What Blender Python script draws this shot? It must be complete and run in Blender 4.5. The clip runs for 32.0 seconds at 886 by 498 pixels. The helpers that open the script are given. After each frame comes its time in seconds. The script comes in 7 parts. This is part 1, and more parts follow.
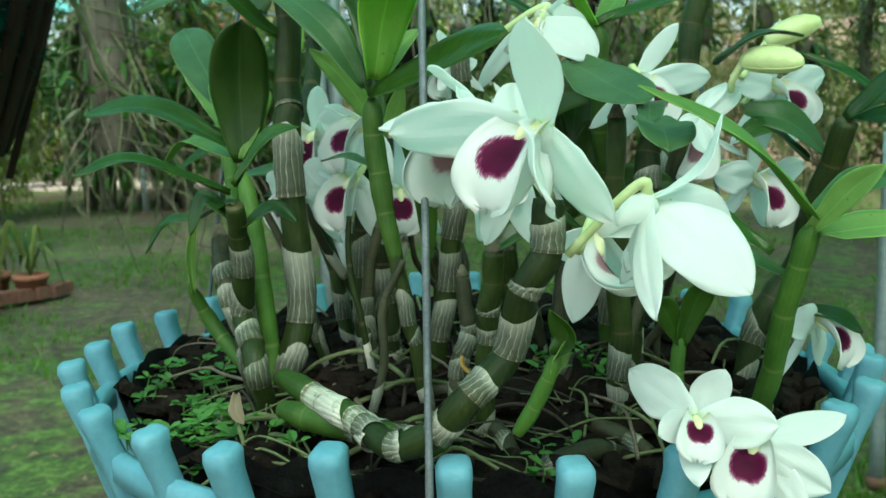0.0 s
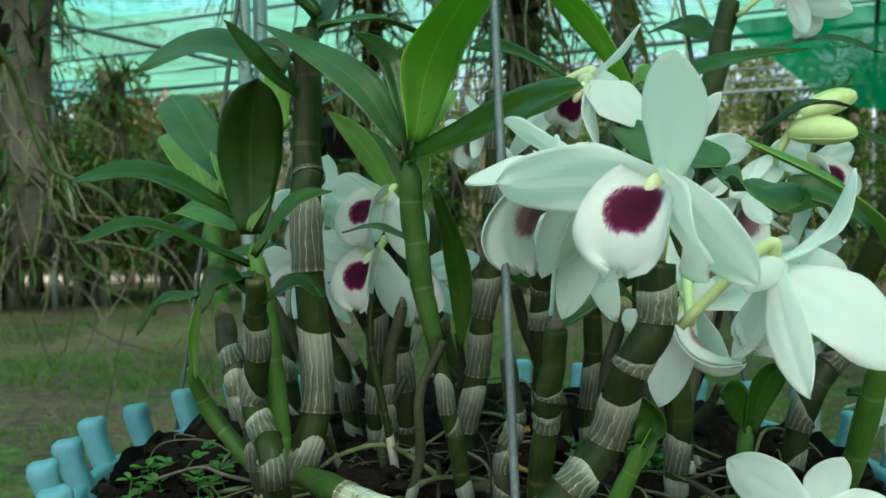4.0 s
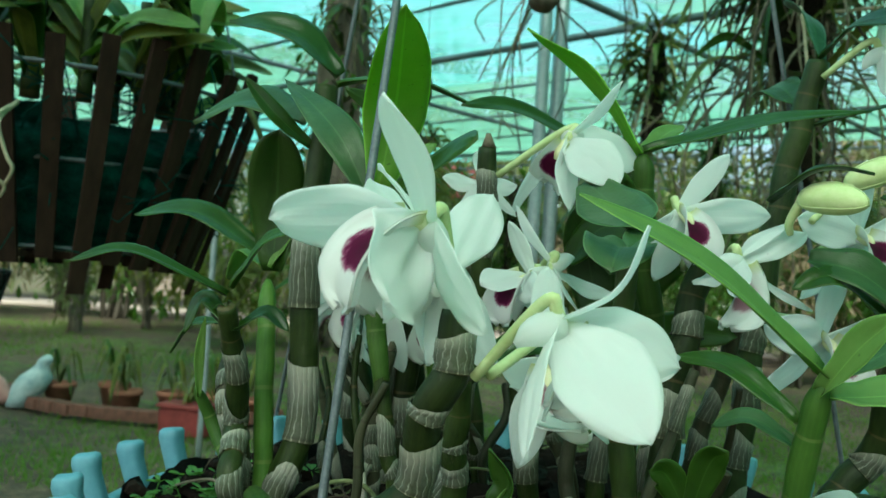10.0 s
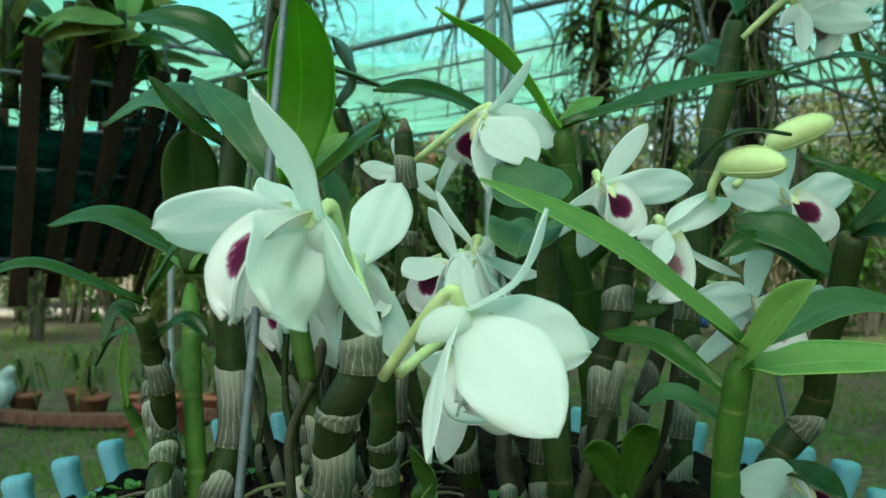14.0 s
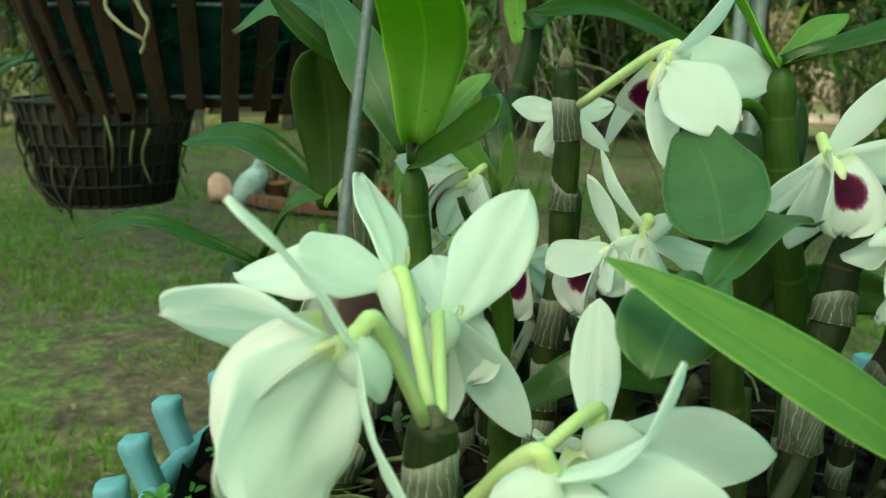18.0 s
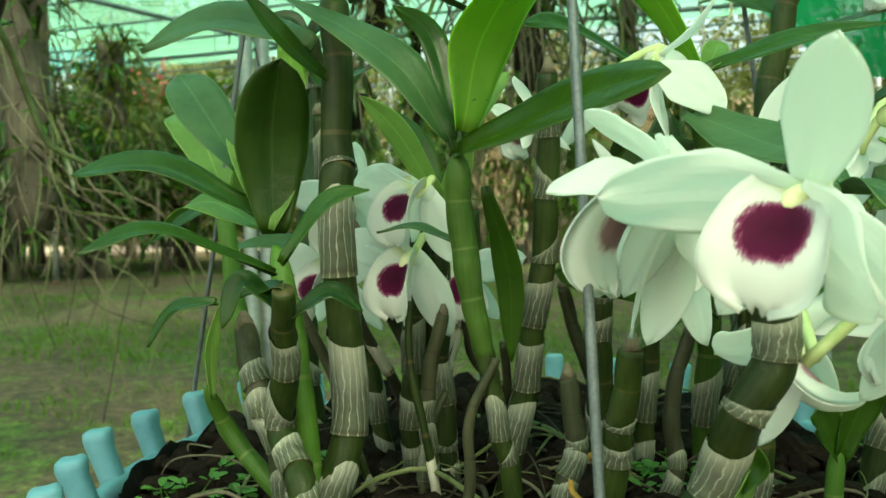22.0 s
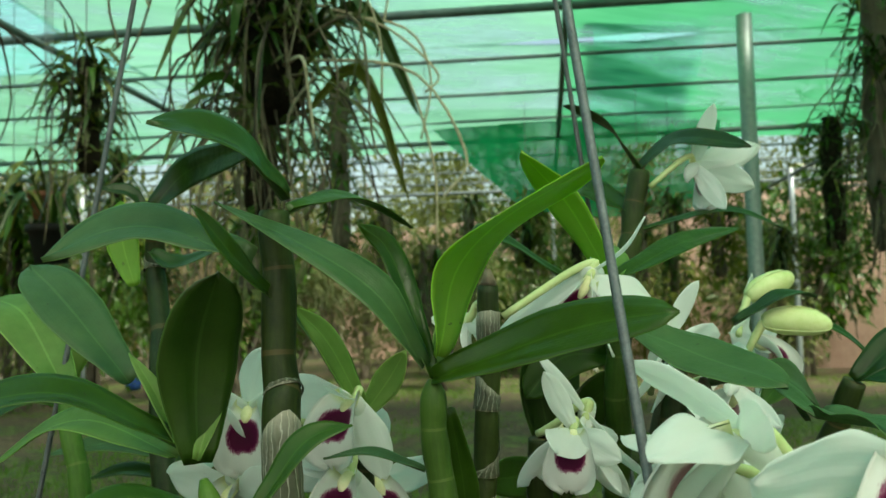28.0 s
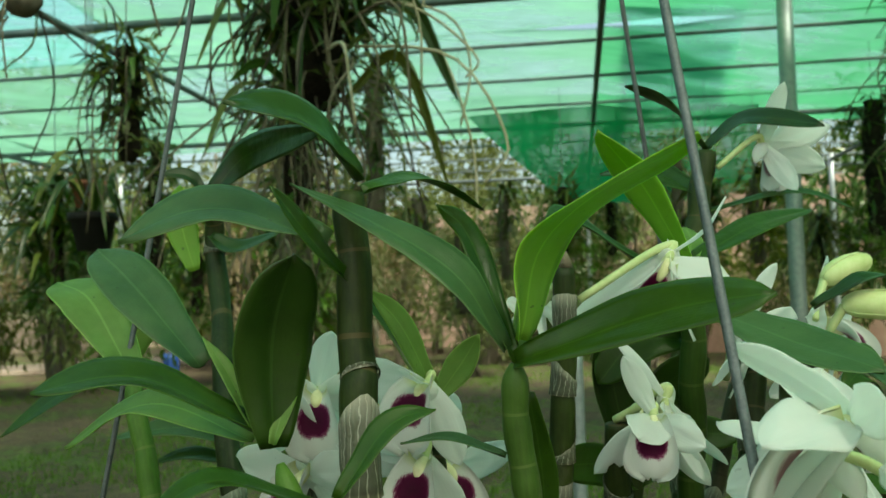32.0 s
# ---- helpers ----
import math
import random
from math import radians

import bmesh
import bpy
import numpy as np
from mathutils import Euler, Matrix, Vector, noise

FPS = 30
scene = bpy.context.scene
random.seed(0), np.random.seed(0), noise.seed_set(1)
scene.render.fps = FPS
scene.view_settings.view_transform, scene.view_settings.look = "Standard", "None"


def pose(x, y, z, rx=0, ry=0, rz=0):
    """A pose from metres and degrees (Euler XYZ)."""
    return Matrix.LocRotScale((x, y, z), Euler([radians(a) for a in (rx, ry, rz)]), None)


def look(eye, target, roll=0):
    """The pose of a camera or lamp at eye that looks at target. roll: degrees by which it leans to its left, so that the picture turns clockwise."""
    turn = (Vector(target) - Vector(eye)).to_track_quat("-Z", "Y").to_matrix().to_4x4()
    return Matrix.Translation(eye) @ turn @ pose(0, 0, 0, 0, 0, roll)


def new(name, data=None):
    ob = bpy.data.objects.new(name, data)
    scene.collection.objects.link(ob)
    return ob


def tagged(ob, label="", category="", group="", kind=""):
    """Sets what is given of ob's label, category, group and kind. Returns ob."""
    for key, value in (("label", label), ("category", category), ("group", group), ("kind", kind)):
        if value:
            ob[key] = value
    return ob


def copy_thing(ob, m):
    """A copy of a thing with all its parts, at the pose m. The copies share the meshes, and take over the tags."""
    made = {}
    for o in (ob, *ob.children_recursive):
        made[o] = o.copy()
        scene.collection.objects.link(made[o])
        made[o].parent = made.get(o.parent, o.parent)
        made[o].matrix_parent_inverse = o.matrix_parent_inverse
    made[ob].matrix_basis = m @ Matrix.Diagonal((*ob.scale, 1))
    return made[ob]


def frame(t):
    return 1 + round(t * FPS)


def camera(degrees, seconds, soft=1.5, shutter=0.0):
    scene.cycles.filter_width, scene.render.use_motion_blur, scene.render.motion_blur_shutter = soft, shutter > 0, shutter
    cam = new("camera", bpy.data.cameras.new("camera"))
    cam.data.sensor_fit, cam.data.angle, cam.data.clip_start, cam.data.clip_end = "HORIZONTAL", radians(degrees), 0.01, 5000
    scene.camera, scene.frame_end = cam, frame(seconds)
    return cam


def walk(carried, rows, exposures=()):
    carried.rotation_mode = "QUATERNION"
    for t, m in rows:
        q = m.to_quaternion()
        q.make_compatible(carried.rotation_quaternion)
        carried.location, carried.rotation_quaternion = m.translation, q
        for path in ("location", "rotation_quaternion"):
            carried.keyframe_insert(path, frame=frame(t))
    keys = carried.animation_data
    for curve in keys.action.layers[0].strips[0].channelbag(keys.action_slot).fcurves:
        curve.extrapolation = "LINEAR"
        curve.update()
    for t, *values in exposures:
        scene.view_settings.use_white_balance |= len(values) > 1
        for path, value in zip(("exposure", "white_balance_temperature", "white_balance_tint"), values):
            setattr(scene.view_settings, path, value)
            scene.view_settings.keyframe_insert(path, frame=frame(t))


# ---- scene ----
cam = camera(51.88, 32.0, soft=1.5)
cam.data.dof.use_dof, cam.data.dof.focus_distance, cam.data.dof.aperture_fstop = True, 0.28, 34.0
PATH = [
    (0.0, -0.0004, 0.0001, 1.0495, 82.1, 1.15, 0.12),
    (0.5, 0.0044, -0.0206, 1.0556, 85.42, 2.15, 1.19),
    (1.0, 0.0081, -0.0053, 1.0602, 87.65, 2.74, 0.4),
    (1.5, -0.001, 0.002, 1.0547, 87.82, 2.49, 0.04),
    (2.0, -0.0129, 0.0135, 1.0473, 88.17, 1.93, -0.89),
    (2.5, -0.0264, 0.0392, 1.0397, 89.54, 1.54, -1.82),
    (4.5, -0.0474, 0.0297, 1.0389, 87.92, 0.5, -5.31),
    (5.0, -0.05, 0.022, 1.0398, 88.47, -0.39, -3.92),
    (5.5, -0.0366, 0.0125, 1.0225, 90.36, -1.73, -2.43),
    (6.0, -0.0113, 0.0061, 1.0176, 92.13, -2.02, -0.73),
    (6.5, 0.0291, 0.008, 1.0391, 93.44, -0.58, 2.14),
    (7.0, 0.0452, 0.0298, 1.0448, 92.53, -0.33, 4.51),
    (7.5, 0.0631, 0.0453, 1.0337, 91.95, -0.58, 5.93),
    (8.0, 0.0736, 0.0295, 1.0291, 92.29, -1.12, 10.2),
    (8.5, 0.0738, 0.0368, 1.0169, 91.9, -2.46, 12.88),
    (9.0, 0.0804, 0.0359, 1.0233, 92.73, -3.74, 14.65),
    (9.5, 0.0854, 0.0318, 1.0354, 93.0, -4.16, 15.65),
    (10.0, 0.0791, 0.0364, 1.0351, 91.94, -3.83, 14.14),
    (10.5, 0.0706, 0.0438, 1.0407, 91.79, -3.38, 12.79),
    (11.0, 0.0573, 0.0499, 1.0415, 91.74, -3.62, 12.81),
    (11.5, 0.045, 0.0507, 1.0394, 91.4, -3.54, 13.37),
    (12.0, 0.0436, 0.0511, 1.0382, 91.62, -2.52, 14.16),
    (12.5, 0.0504, 0.0483, 1.0389, 91.81, -1.64, 15.82),
    (13.0, 0.0488, 0.0458, 1.046, 91.0, 0.24, 15.98),
    (13.5, 0.0593, 0.0355, 1.0448, 90.51, 0.95, 13.2),
    (14.0, 0.0919, 0.0486, 1.0393, 90.7, 0.28, 11.93),
    (14.5, 0.0968, 0.0471, 1.0394, 91.06, -0.04, 16.41),
    (16.5, 0.1098, 0.0848, 1.0644, 87.97, -1.35, 22.09),
    (17.0, 0.112, 0.091, 1.07, 85.73, -2.6, 25.19),
    (17.5, 0.1079, 0.1258, 1.1028, 79.67, 0.07, 29.14),
    (18.0, 0.0968, 0.122, 1.092, 77.77, -0.71, 26.65),
    (18.5, 0.0806, 0.0923, 1.0857, 79.54, 0.57, 23.68),
    (19.0, 0.0579, 0.0496, 1.0843, 80.26, 1.66, 18.42),
    (19.5, 0.0391, 0.0019, 1.0834, 80.56, 1.08, 10.9),
    (20.0, 0.0322, -0.025, 1.0831, 83.73, 0.27, 6.04),
    (20.5, 0.0061, -0.0193, 1.0855, 85.68, 1.02, 4.14),
    (21.0, -0.0344, -0.0382, 1.0905, 85.12, 0.68, 4.26),
    (21.5, -0.0405, 0.0152, 1.0641, 86.21, -0.12, 1.9),
    (22.0, -0.0568, 0.0748, 1.0488, 86.27, 0.71, -4.92),
    (22.5, -0.0866, 0.1085, 1.0462, 87.49, 2.46, -17.25),
    (23.0, -0.1041, 0.1106, 1.0467, 88.65, 1.98, -25.99),
    (23.5, -0.0941, 0.109, 1.0499, 89.1, 1.85, -27.95),
    (24.0, -0.0888, 0.1004, 1.0423, 89.9, 2.65, -28.39),
    (24.5, -0.1029, 0.0923, 1.0337, 92.29, 3.54, -27.68),
    (25.0, -0.1282, 0.1041, 1.045, 93.99, 3.26, -25.7),
    (25.5, -0.1338, 0.108, 1.0543, 94.35, 2.4, -25.43),
    (26.0, -0.139, 0.1019, 1.074, 94.36, 0.97, -24.88),
    (26.5, -0.1466, 0.1012, 1.0773, 93.71, 0.2, -24.51),
    (28.5, -0.1302, 0.1077, 1.0808, 93.68, 2.16, -23.41),
    (29.0, -0.1341, 0.1102, 1.0796, 93.53, 2.61, -23.55),
    (29.5, -0.1364, 0.1077, 1.0799, 93.15, 3.21, -23.61),
    (30.0, -0.1286, 0.1092, 1.0758, 92.65, 3.68, -23.53),
    (30.5, -0.124, 0.109, 1.0766, 92.71, 3.34, -23.25),
    (31.0, -0.1245, 0.1107, 1.0779, 93.02, 2.82, -22.54),
    (31.5, -0.13, 0.11, 1.0806, 93.16, 2.3, -21.93),
    (32.0, -0.1432, 0.1158, 1.0793, 93.0, 1.63, -21.49),
]
EXPO = [(0.0, 1.48, 6400, -9), (1.0, 1.1, 6400, -7), (2.0, 1.03, 6400, -10), (5.0, 1.2, 6550, -7), (6.0, 1.15, 6550, -10), (7.0, 0.82, 6500, -14), (8.0, 1.0, 6500, -12),
        (9.0, 1.18, 6500, -11), (11.0, 1.12, 6400, -13), (13.0, 1.22, 6450, -12), (14.0, 1.2, 6500, -14), (16.5, 1.26, 7900, -13),
        (18.0, 1.36, 8050, -16), (20.0, 1.63, 8300, -15), (21.0, 1.78, 8450, -14), (22.0, 1.61, 8450, -14), (23.0, 1.26, 8200, -16), (24.0, 1.11, 8100, -17), (25.0, 1.01, 8250, -13), (26.0, 1.0, 7850, -9), (29.0, 1.03, 7900, -8), (32.0, 1.01, 7900, -8)]
walk(cam, [(r[0], pose(*r[1:])) for r in PATH], EXPO)

# ---------------------------------------------------------------- light
V = Vector
world = bpy.data.worlds.new("sky")
scene.world = world
world.use_nodes = True
wt = world.node_tree
sky = wt.nodes.new("ShaderNodeTexSky")
sky.sky_type, sky.sun_disc = "NISHITA", False
sky.sun_elevation, sky.sun_rotation = radians(55), radians(200)
sky.air_density, sky.dust_density, sky.ozone_density = 1.0, 4.0, 1.0
wt.nodes["Background"].inputs["Strength"].default_value = 0.13
wt.links.new(sky.outputs[0], wt.nodes["Background"].inputs["Color"])
sun = new("sun", bpy.data.lights.new("sun", "SUN"))
sun.data.energy, sun.data.angle, sun.data.color = 4.2, radians(24), (1.0, 0.97, 0.94)
sun.matrix_world = look((3, -8, 12), (0, 0, 0))


# ---------------------------------------------------------------- materials
def nodes_of(name):
    m = bpy.data.materials.new(name)
    m.use_nodes = True
    t = m.node_tree
    return m, t, t.nodes["Principled BSDF"]


def node(t, kind, **kw):
    n = t.nodes.new("ShaderNode" + kind)
    for k, v in kw.items():
        n.inputs[k].default_value = v
    return n


def ramp(t, stops):
    n = t.nodes.new("ShaderNodeValToRGB")
    e = n.color_ramp.elements
    while len(e) < len(stops):
        e.new(0.5)
    for el, (p, c) in zip(e, stops):
        el.position, el.color = p, (*c, 1)
    return n


def mixc(t, fac, a, b, mode="MIX"):
    n = t.nodes.new("ShaderNodeMix")
    n.data_type, n.blend_type = "RGBA", mode
    for sock, v in ((n.inputs[0], fac), (n.inputs[6], a), (n.inputs[7], b)):
        if hasattr(v, "links") or hasattr(v, "is_output"):
            t.links.new(v, sock)
        else:
            sock.default_value = v if isinstance(v, (int, float)) else (*v, 1)
    return n.outputs[2]


def maths(t, op, a, b=0.0):
    n = t.nodes.new("ShaderNodeMath")
    n.operation = op
    for sock, v in zip(n.inputs, (a, b)):
        if hasattr(v, "is_output"):
            t.links.new(v, sock)
        else:
            sock.default_value = v
    return n.outputs[0]


def bump(t, bsdf, height, strength=0.3, distance=0.001):
    n = node(t, "Bump", Strength=strength, Distance=distance)
    t.links.new(height, n.inputs["Height"])
    t.links.new(n.outputs[0], bsdf.inputs["Normal"])


def coords(t, scale=(1, 1, 1), out="Object"):
    c = t.nodes.new("ShaderNodeTexCoord")
    m = t.nodes.new("ShaderNodeMapping")
    m.inputs["Scale"].default_value = scale
    t.links.new(c.outputs[out], m.inputs[0])
    return m.outputs[0]


def noise_tex(t, vec, scale, detail=4, rough=0.6):
    n = node(t, "TexNoise", Scale=scale, Detail=detail, Roughness=rough)
    t.links.new(vec, n.inputs["Vector"])
    return n.outputs["Fac"]


def rough_surface(name, dark, light, scale, rough=0.8, metal=0.0, bumps=0.4, fine=8.0, dist=0.002, spec=0.35):
    """A worn surface with colour change at two scales."""
    m, t, b = nodes_of(name)
    vec = coords(t)
    big, small = noise_tex(t, vec, scale), noise_tex(t, vec, scale * fine, 6, 0.7)
    f = maths(t, "ADD", maths(t, "MULTIPLY", big, 0.6), maths(t, "MULTIPLY", small, 0.4))
    r = ramp(t, [(0.32, dark), (0.68, light)])
    t.links.new(f, r.inputs[0])
    t.links.new(r.outputs[0], b.inputs["Base Color"])
    b.inputs["Roughness"].default_value, b.inputs["Metallic"].default_value = rough, metal
    b.inputs["Specular IOR Level"].default_value = spec
    bump(t, b, small, bumps, dist)
    return m


def leaf_material(name, dark, light, see=0.3, rough=0.38, vein=0.5):
    """Leaf blade: uv x across, y along; fine parallel veins and a paler midrib."""
    m, t, b = nodes_of(name)
    uv = coords(t, (1, 1, 1), "UV")
    sep = t.nodes.new("ShaderNodeSeparateXYZ")
    t.links.new(uv, sep.inputs[0])
    obj = coords(t)
    info = t.nodes.new("ShaderNodeObjectInfo")
    f = maths(t, "ADD", maths(t, "MULTIPLY", noise_tex(t, obj, 60, 5, 0.65), 0.75), maths(t, "MULTIPLY", info.outputs["Random"], 0.3))
    r = ramp(t, [(0.3, dark), (0.75, light)])
    t.links.new(f, r.inputs[0])
    across = maths(t, "ABSOLUTE", maths(t, "SUBTRACT", sep.outputs[0], 0.5))
    rib = maths(t, "LESS_THAN", across, 0.022)
    lines = maths(t, "SINE", maths(t, "MULTIPLY", sep.outputs[0], 110.0))
    col = mixc(t, maths(t, "MULTIPLY", rib, 0.22), r.outputs[0], tuple(min(1, c * 1.8 + 0.02) for c in light))
    col = mixc(t, maths(t, "MULTIPLY", maths(t, "ADD", lines, 1.0), 0.025 * vein), col, tuple(c * 0.5 for c in dark))
    spot = noise_tex(t, obj, 420, 2, 0.5)
    col = mixc(t, maths(t, "MULTIPLY", maths(t, "GREATER_THAN", spot, 0.735), 0.5), col, (0.03, 0.035, 0.015))
    edge = maths(t, "GREATER_THAN", across, 0.478)
    col = mixc(t, maths(t, "MULTIPLY", edge, 0.65), col, tuple(min(1, c * 1.7 + 0.02) for c in light))
    t.links.new(col, b.inputs["Base Color"])
    b.inputs["Roughness"].default_value = rough
    b.inputs["Specular IOR Level"].default_value = 0.38
    bump(t, b, maths(t, "ADD", maths(t, "MULTIPLY", lines, 0.06), maths(t, "MULTIPLY", noise_tex(t, obj, 160, 4), 3.6)), 0.16, 0.0008)
    tr = t.nodes.new("ShaderNodeBsdfTranslucent")
    g = mixc(t, 1.0, col, (1.0, 1.0, 0.6), "MULTIPLY")
    t.links.new(mixc(t, 1.0, g, (1.7, 1.7, 1.2), "MULTIPLY"), tr.inputs["Color"])
    mx = node(t, "MixShader", Fac=see)
    t.links.new(b.outputs[0], mx.inputs[1])
    t.links.new(tr.outputs[0], mx.inputs[2])
    t.links.new(mx.outputs[0], t.nodes["Material Output"].inputs["Surface"])
    return m


LEAF = leaf_material("leaf_green", (0.018, 0.052, 0.004), (0.043, 0.108, 0.010), 0.3, 0.30)
LEAF_DARK = leaf_material("leaf_dark", (0.010, 0.032, 0.003), (0.027, 0.070, 0.008), 0.22, 0.30)
LEAF_YOUNG = leaf_material("leaf_young", (0.110, 0.220, 0.045), (0.190, 0.330, 0.085), 0.32, 0.5)
LEAF_BRIGHT = leaf_material("leaf_bright", (0.150, 0.320, 0.035), (0.220, 0.410, 0.060), 0.4, 0.48)
LEAF_GREY = leaf_material("leaf_greygreen", (0.032, 0.080, 0.022), (0.070, 0.142, 0.046), 0.22, 0.42)
LEAF_FAR = leaf_material("leaf_far", (0.040, 0.060, 0.018), (0.150, 0.180, 0.070), 0.3, 0.6, 0.0)
LEAF_OLIVE = leaf_material("leaf_olive", (0.060, 0.088, 0.012), (0.150, 0.180, 0.028), 0.3, 0.45)
LEAF_DRY = leaf_material("leaf_dry", (0.10, 0.075, 0.045), (0.24, 0.19, 0.12), 0.2, 0.8)
GRASS = leaf_material("grass", (0.040, 0.096, 0.010), (0.100, 0.190, 0.024), 0.35, 0.6, 0.0)
MOSS = leaf_material("weed_leaf", (0.055, 0.150, 0.030), (0.110, 0.260, 0.060), 0.35, 0.5, 0.0)


def petal_material():
    m, t, b = nodes_of("petal_white")
    uv = coords(t, (1, 1, 1), "UV")
    sep = t.nodes.new("ShaderNodeSeparateXYZ")
    t.links.new(uv, sep.inputs[0])
    obj = coords(t)
    base = ramp(t, [(0.0, (0.62, 0.74, 0.38)), (0.04, (0.80, 0.87, 0.70)), (0.11, (0.885, 0.92, 0.905))])
    t.links.new(sep.outputs[1], base.inputs[0])
    lines = maths(t, "SINE", maths(t, "MULTIPLY", sep.outputs[0], 70.0))
    col = mixc(t, maths(t, "MULTIPLY", maths(t, "ADD", lines, 1.0), 0.005), base.outputs[0], (0.62, 0.74, 0.60))
    speck = noise_tex(t, obj, 330, 2, 0.5)
    col = mixc(t, maths(t, "MULTIPLY", maths(t, "GREATER_THAN", speck, 0.765), 0.55), col, (0.16, 0.14, 0.10))
    t.links.new(col, b.inputs["Base Color"])
    b.inputs["Roughness"].default_value = 0.55
    b.inputs["Specular IOR Level"].default_value = 0.25
    bump(t, b, maths(t, "ADD", noise_tex(t, obj, 150, 4), maths(t, "MULTIPLY", lines, 0.08)), 0.24, 0.001)
    tr = t.nodes.new("ShaderNodeBsdfTranslucent")
    tr.inputs["Color"].default_value = (0.91, 0.95, 0.935, 1)
    mx = node(t, "MixShader", Fac=0.62)
    t.links.new(b.outputs[0], mx.inputs[1])
    t.links.new(tr.outputs[0], mx.inputs[2])
    t.links.new(mx.outputs[0], t.nodes["Material Output"].inputs["Surface"])
    return m


def lip_material(name="lip_white_purple", deep=(0.060, 0.001, 0.022), rim=(0.10, 0.002, 0.040), fade=(0.28, 0.06, 0.15)):
    """White lip with a deep purple two-lobed blotch, ragged at its rim; uv x across, y along."""
    m, t, b = nodes_of(name)
    uv = coords(t, (1, 1, 1), "UV")
    sep = t.nodes.new("ShaderNodeSeparateXYZ")
    t.links.new(uv, sep.inputs[0])
    ax = maths(t, "ABSOLUTE", maths(t, "SUBTRACT", sep.outputs[0], 0.5))
    dx = maths(t, "MULTIPLY", maths(t, "MAXIMUM", maths(t, "SUBTRACT", ax, 0.045), 0.0), maths(t, "ADD", maths(t, "MULTIPLY", sep.outputs[1], 0.82), 0.38))
    dy = maths(t, "MULTIPLY", maths(t, "SUBTRACT", sep.outputs[1], maths(t, "ADD", 0.425, maths(t, "MULTIPLY", ax, 0.20))), 0.78)
    d = maths(t, "SQRT", maths(t, "ADD", maths(t, "MULTIPLY", dx, dx), maths(t, "MULTIPLY", dy, dy)))
    ragged = noise_tex(t, coords(t, (30, 6, 1), "UV"), 2.0, 4, 0.7)
    d = maths(t, "ADD", d, maths(t, "MULTIPLY", maths(t, "SUBTRACT", ragged, 0.5), 0.14))
    blot = ramp(t, [(0.0, deep), (0.155, rim), (0.183, fade), (0.208, (0.80, 0.82, 0.80))])
    t.links.new(d, blot.inputs[0])
    yel = ramp(t, [(0.0, (0.82, 0.84, 0.45)), (0.06, (0.88, 0.90, 0.70)), (0.14, (1, 1, 1))])
    t.links.new(sep.outputs[1], yel.inputs[0])
    col = mixc(t, 1.0, blot.outputs[0], yel.outputs[0], "MULTIPLY")
    t.links.new(col, b.inputs["Base Color"])
    b.inputs["Roughness"].default_value = 0.65
    b.inputs["Specular IOR Level"].default_value = 0.2
    bump(t, b, noise_tex(t, coords(t), 500, 3), 0.15, 0.0006)
    tr = t.nodes.new("ShaderNodeBsdfTranslucent")
    t.links.new(col, tr.inputs["Color"])
    mx = node(t, "MixShader", Fac=0.42)
    t.links.new(b.outputs[0], mx.inputs[1])
    t.links.new(tr.outputs[0], mx.inputs[2])
    t.links.new(mx.outputs[0], t.nodes["Material Output"].inputs["Surface"])
    return m


def cane_material(name, dark, light, node_col):
    """Smooth green cane; uv y counts the segments, with a dark ring at each joint."""
    m, t, b = nodes_of(name)
    uv = coords(t, (1, 1, 1), "UV")
    sep = t.nodes.new("ShaderNodeSeparateXYZ")
    t.links.new(uv, sep.inputs[0])
    f = maths(t, "ADD", maths(t, "MULTIPLY", noise_tex(t, coords(t), 55, 5), 0.7), maths(t, "MULTIPLY", noise_tex(t, coords(t, (1, 1, 0.15)), 600, 3), 0.3))
    r = ramp(t, [(0.35, dark), (0.65, light)])
    t.links.new(f, r.inputs[0])
    fr = maths(t, "FRACT", sep.outputs[1])
    ring = maths(t, "LESS_THAN", fr, 0.06)
    info = t.nodes.new("ShaderNodeObjectInfo")
    tone = mixc(t, maths(t, "MULTIPLY", info.outputs["Random"], 0.55), r.outputs[0], tuple(c * 0.35 for c in dark))
    dry = maths(t, "MULTIPLY", maths(t, "GREATER_THAN", noise_tex(t, coords(t, (1, 1, 0.4)), 95, 5, 0.75), 0.60), 0.12)
    tone = mixc(t, dry, tone, (0.12, 0.105, 0.07))
    streak = maths(t, "SINE", maths(t, "MULTIPLY", sep.outputs[0], 95.0))
    tone = mixc(t, maths(t, "MULTIPLY", maths(t, "MAXIMUM", streak, 0.0), 0.05), tone, tuple(c * 1.8 for c in light))
    col = mixc(t, maths(t, "MULTIPLY", ring, 0.5), tone, node_col)
    t.links.new(col, b.inputs["Base Color"])
    b.inputs["Roughness"].default_value = 0.5
    b.inputs["Specular IOR Level"].default_value = 0.22
    bump(t, b, noise_tex(t, coords(t), 300, 4), 0.25, 0.001)
    return m


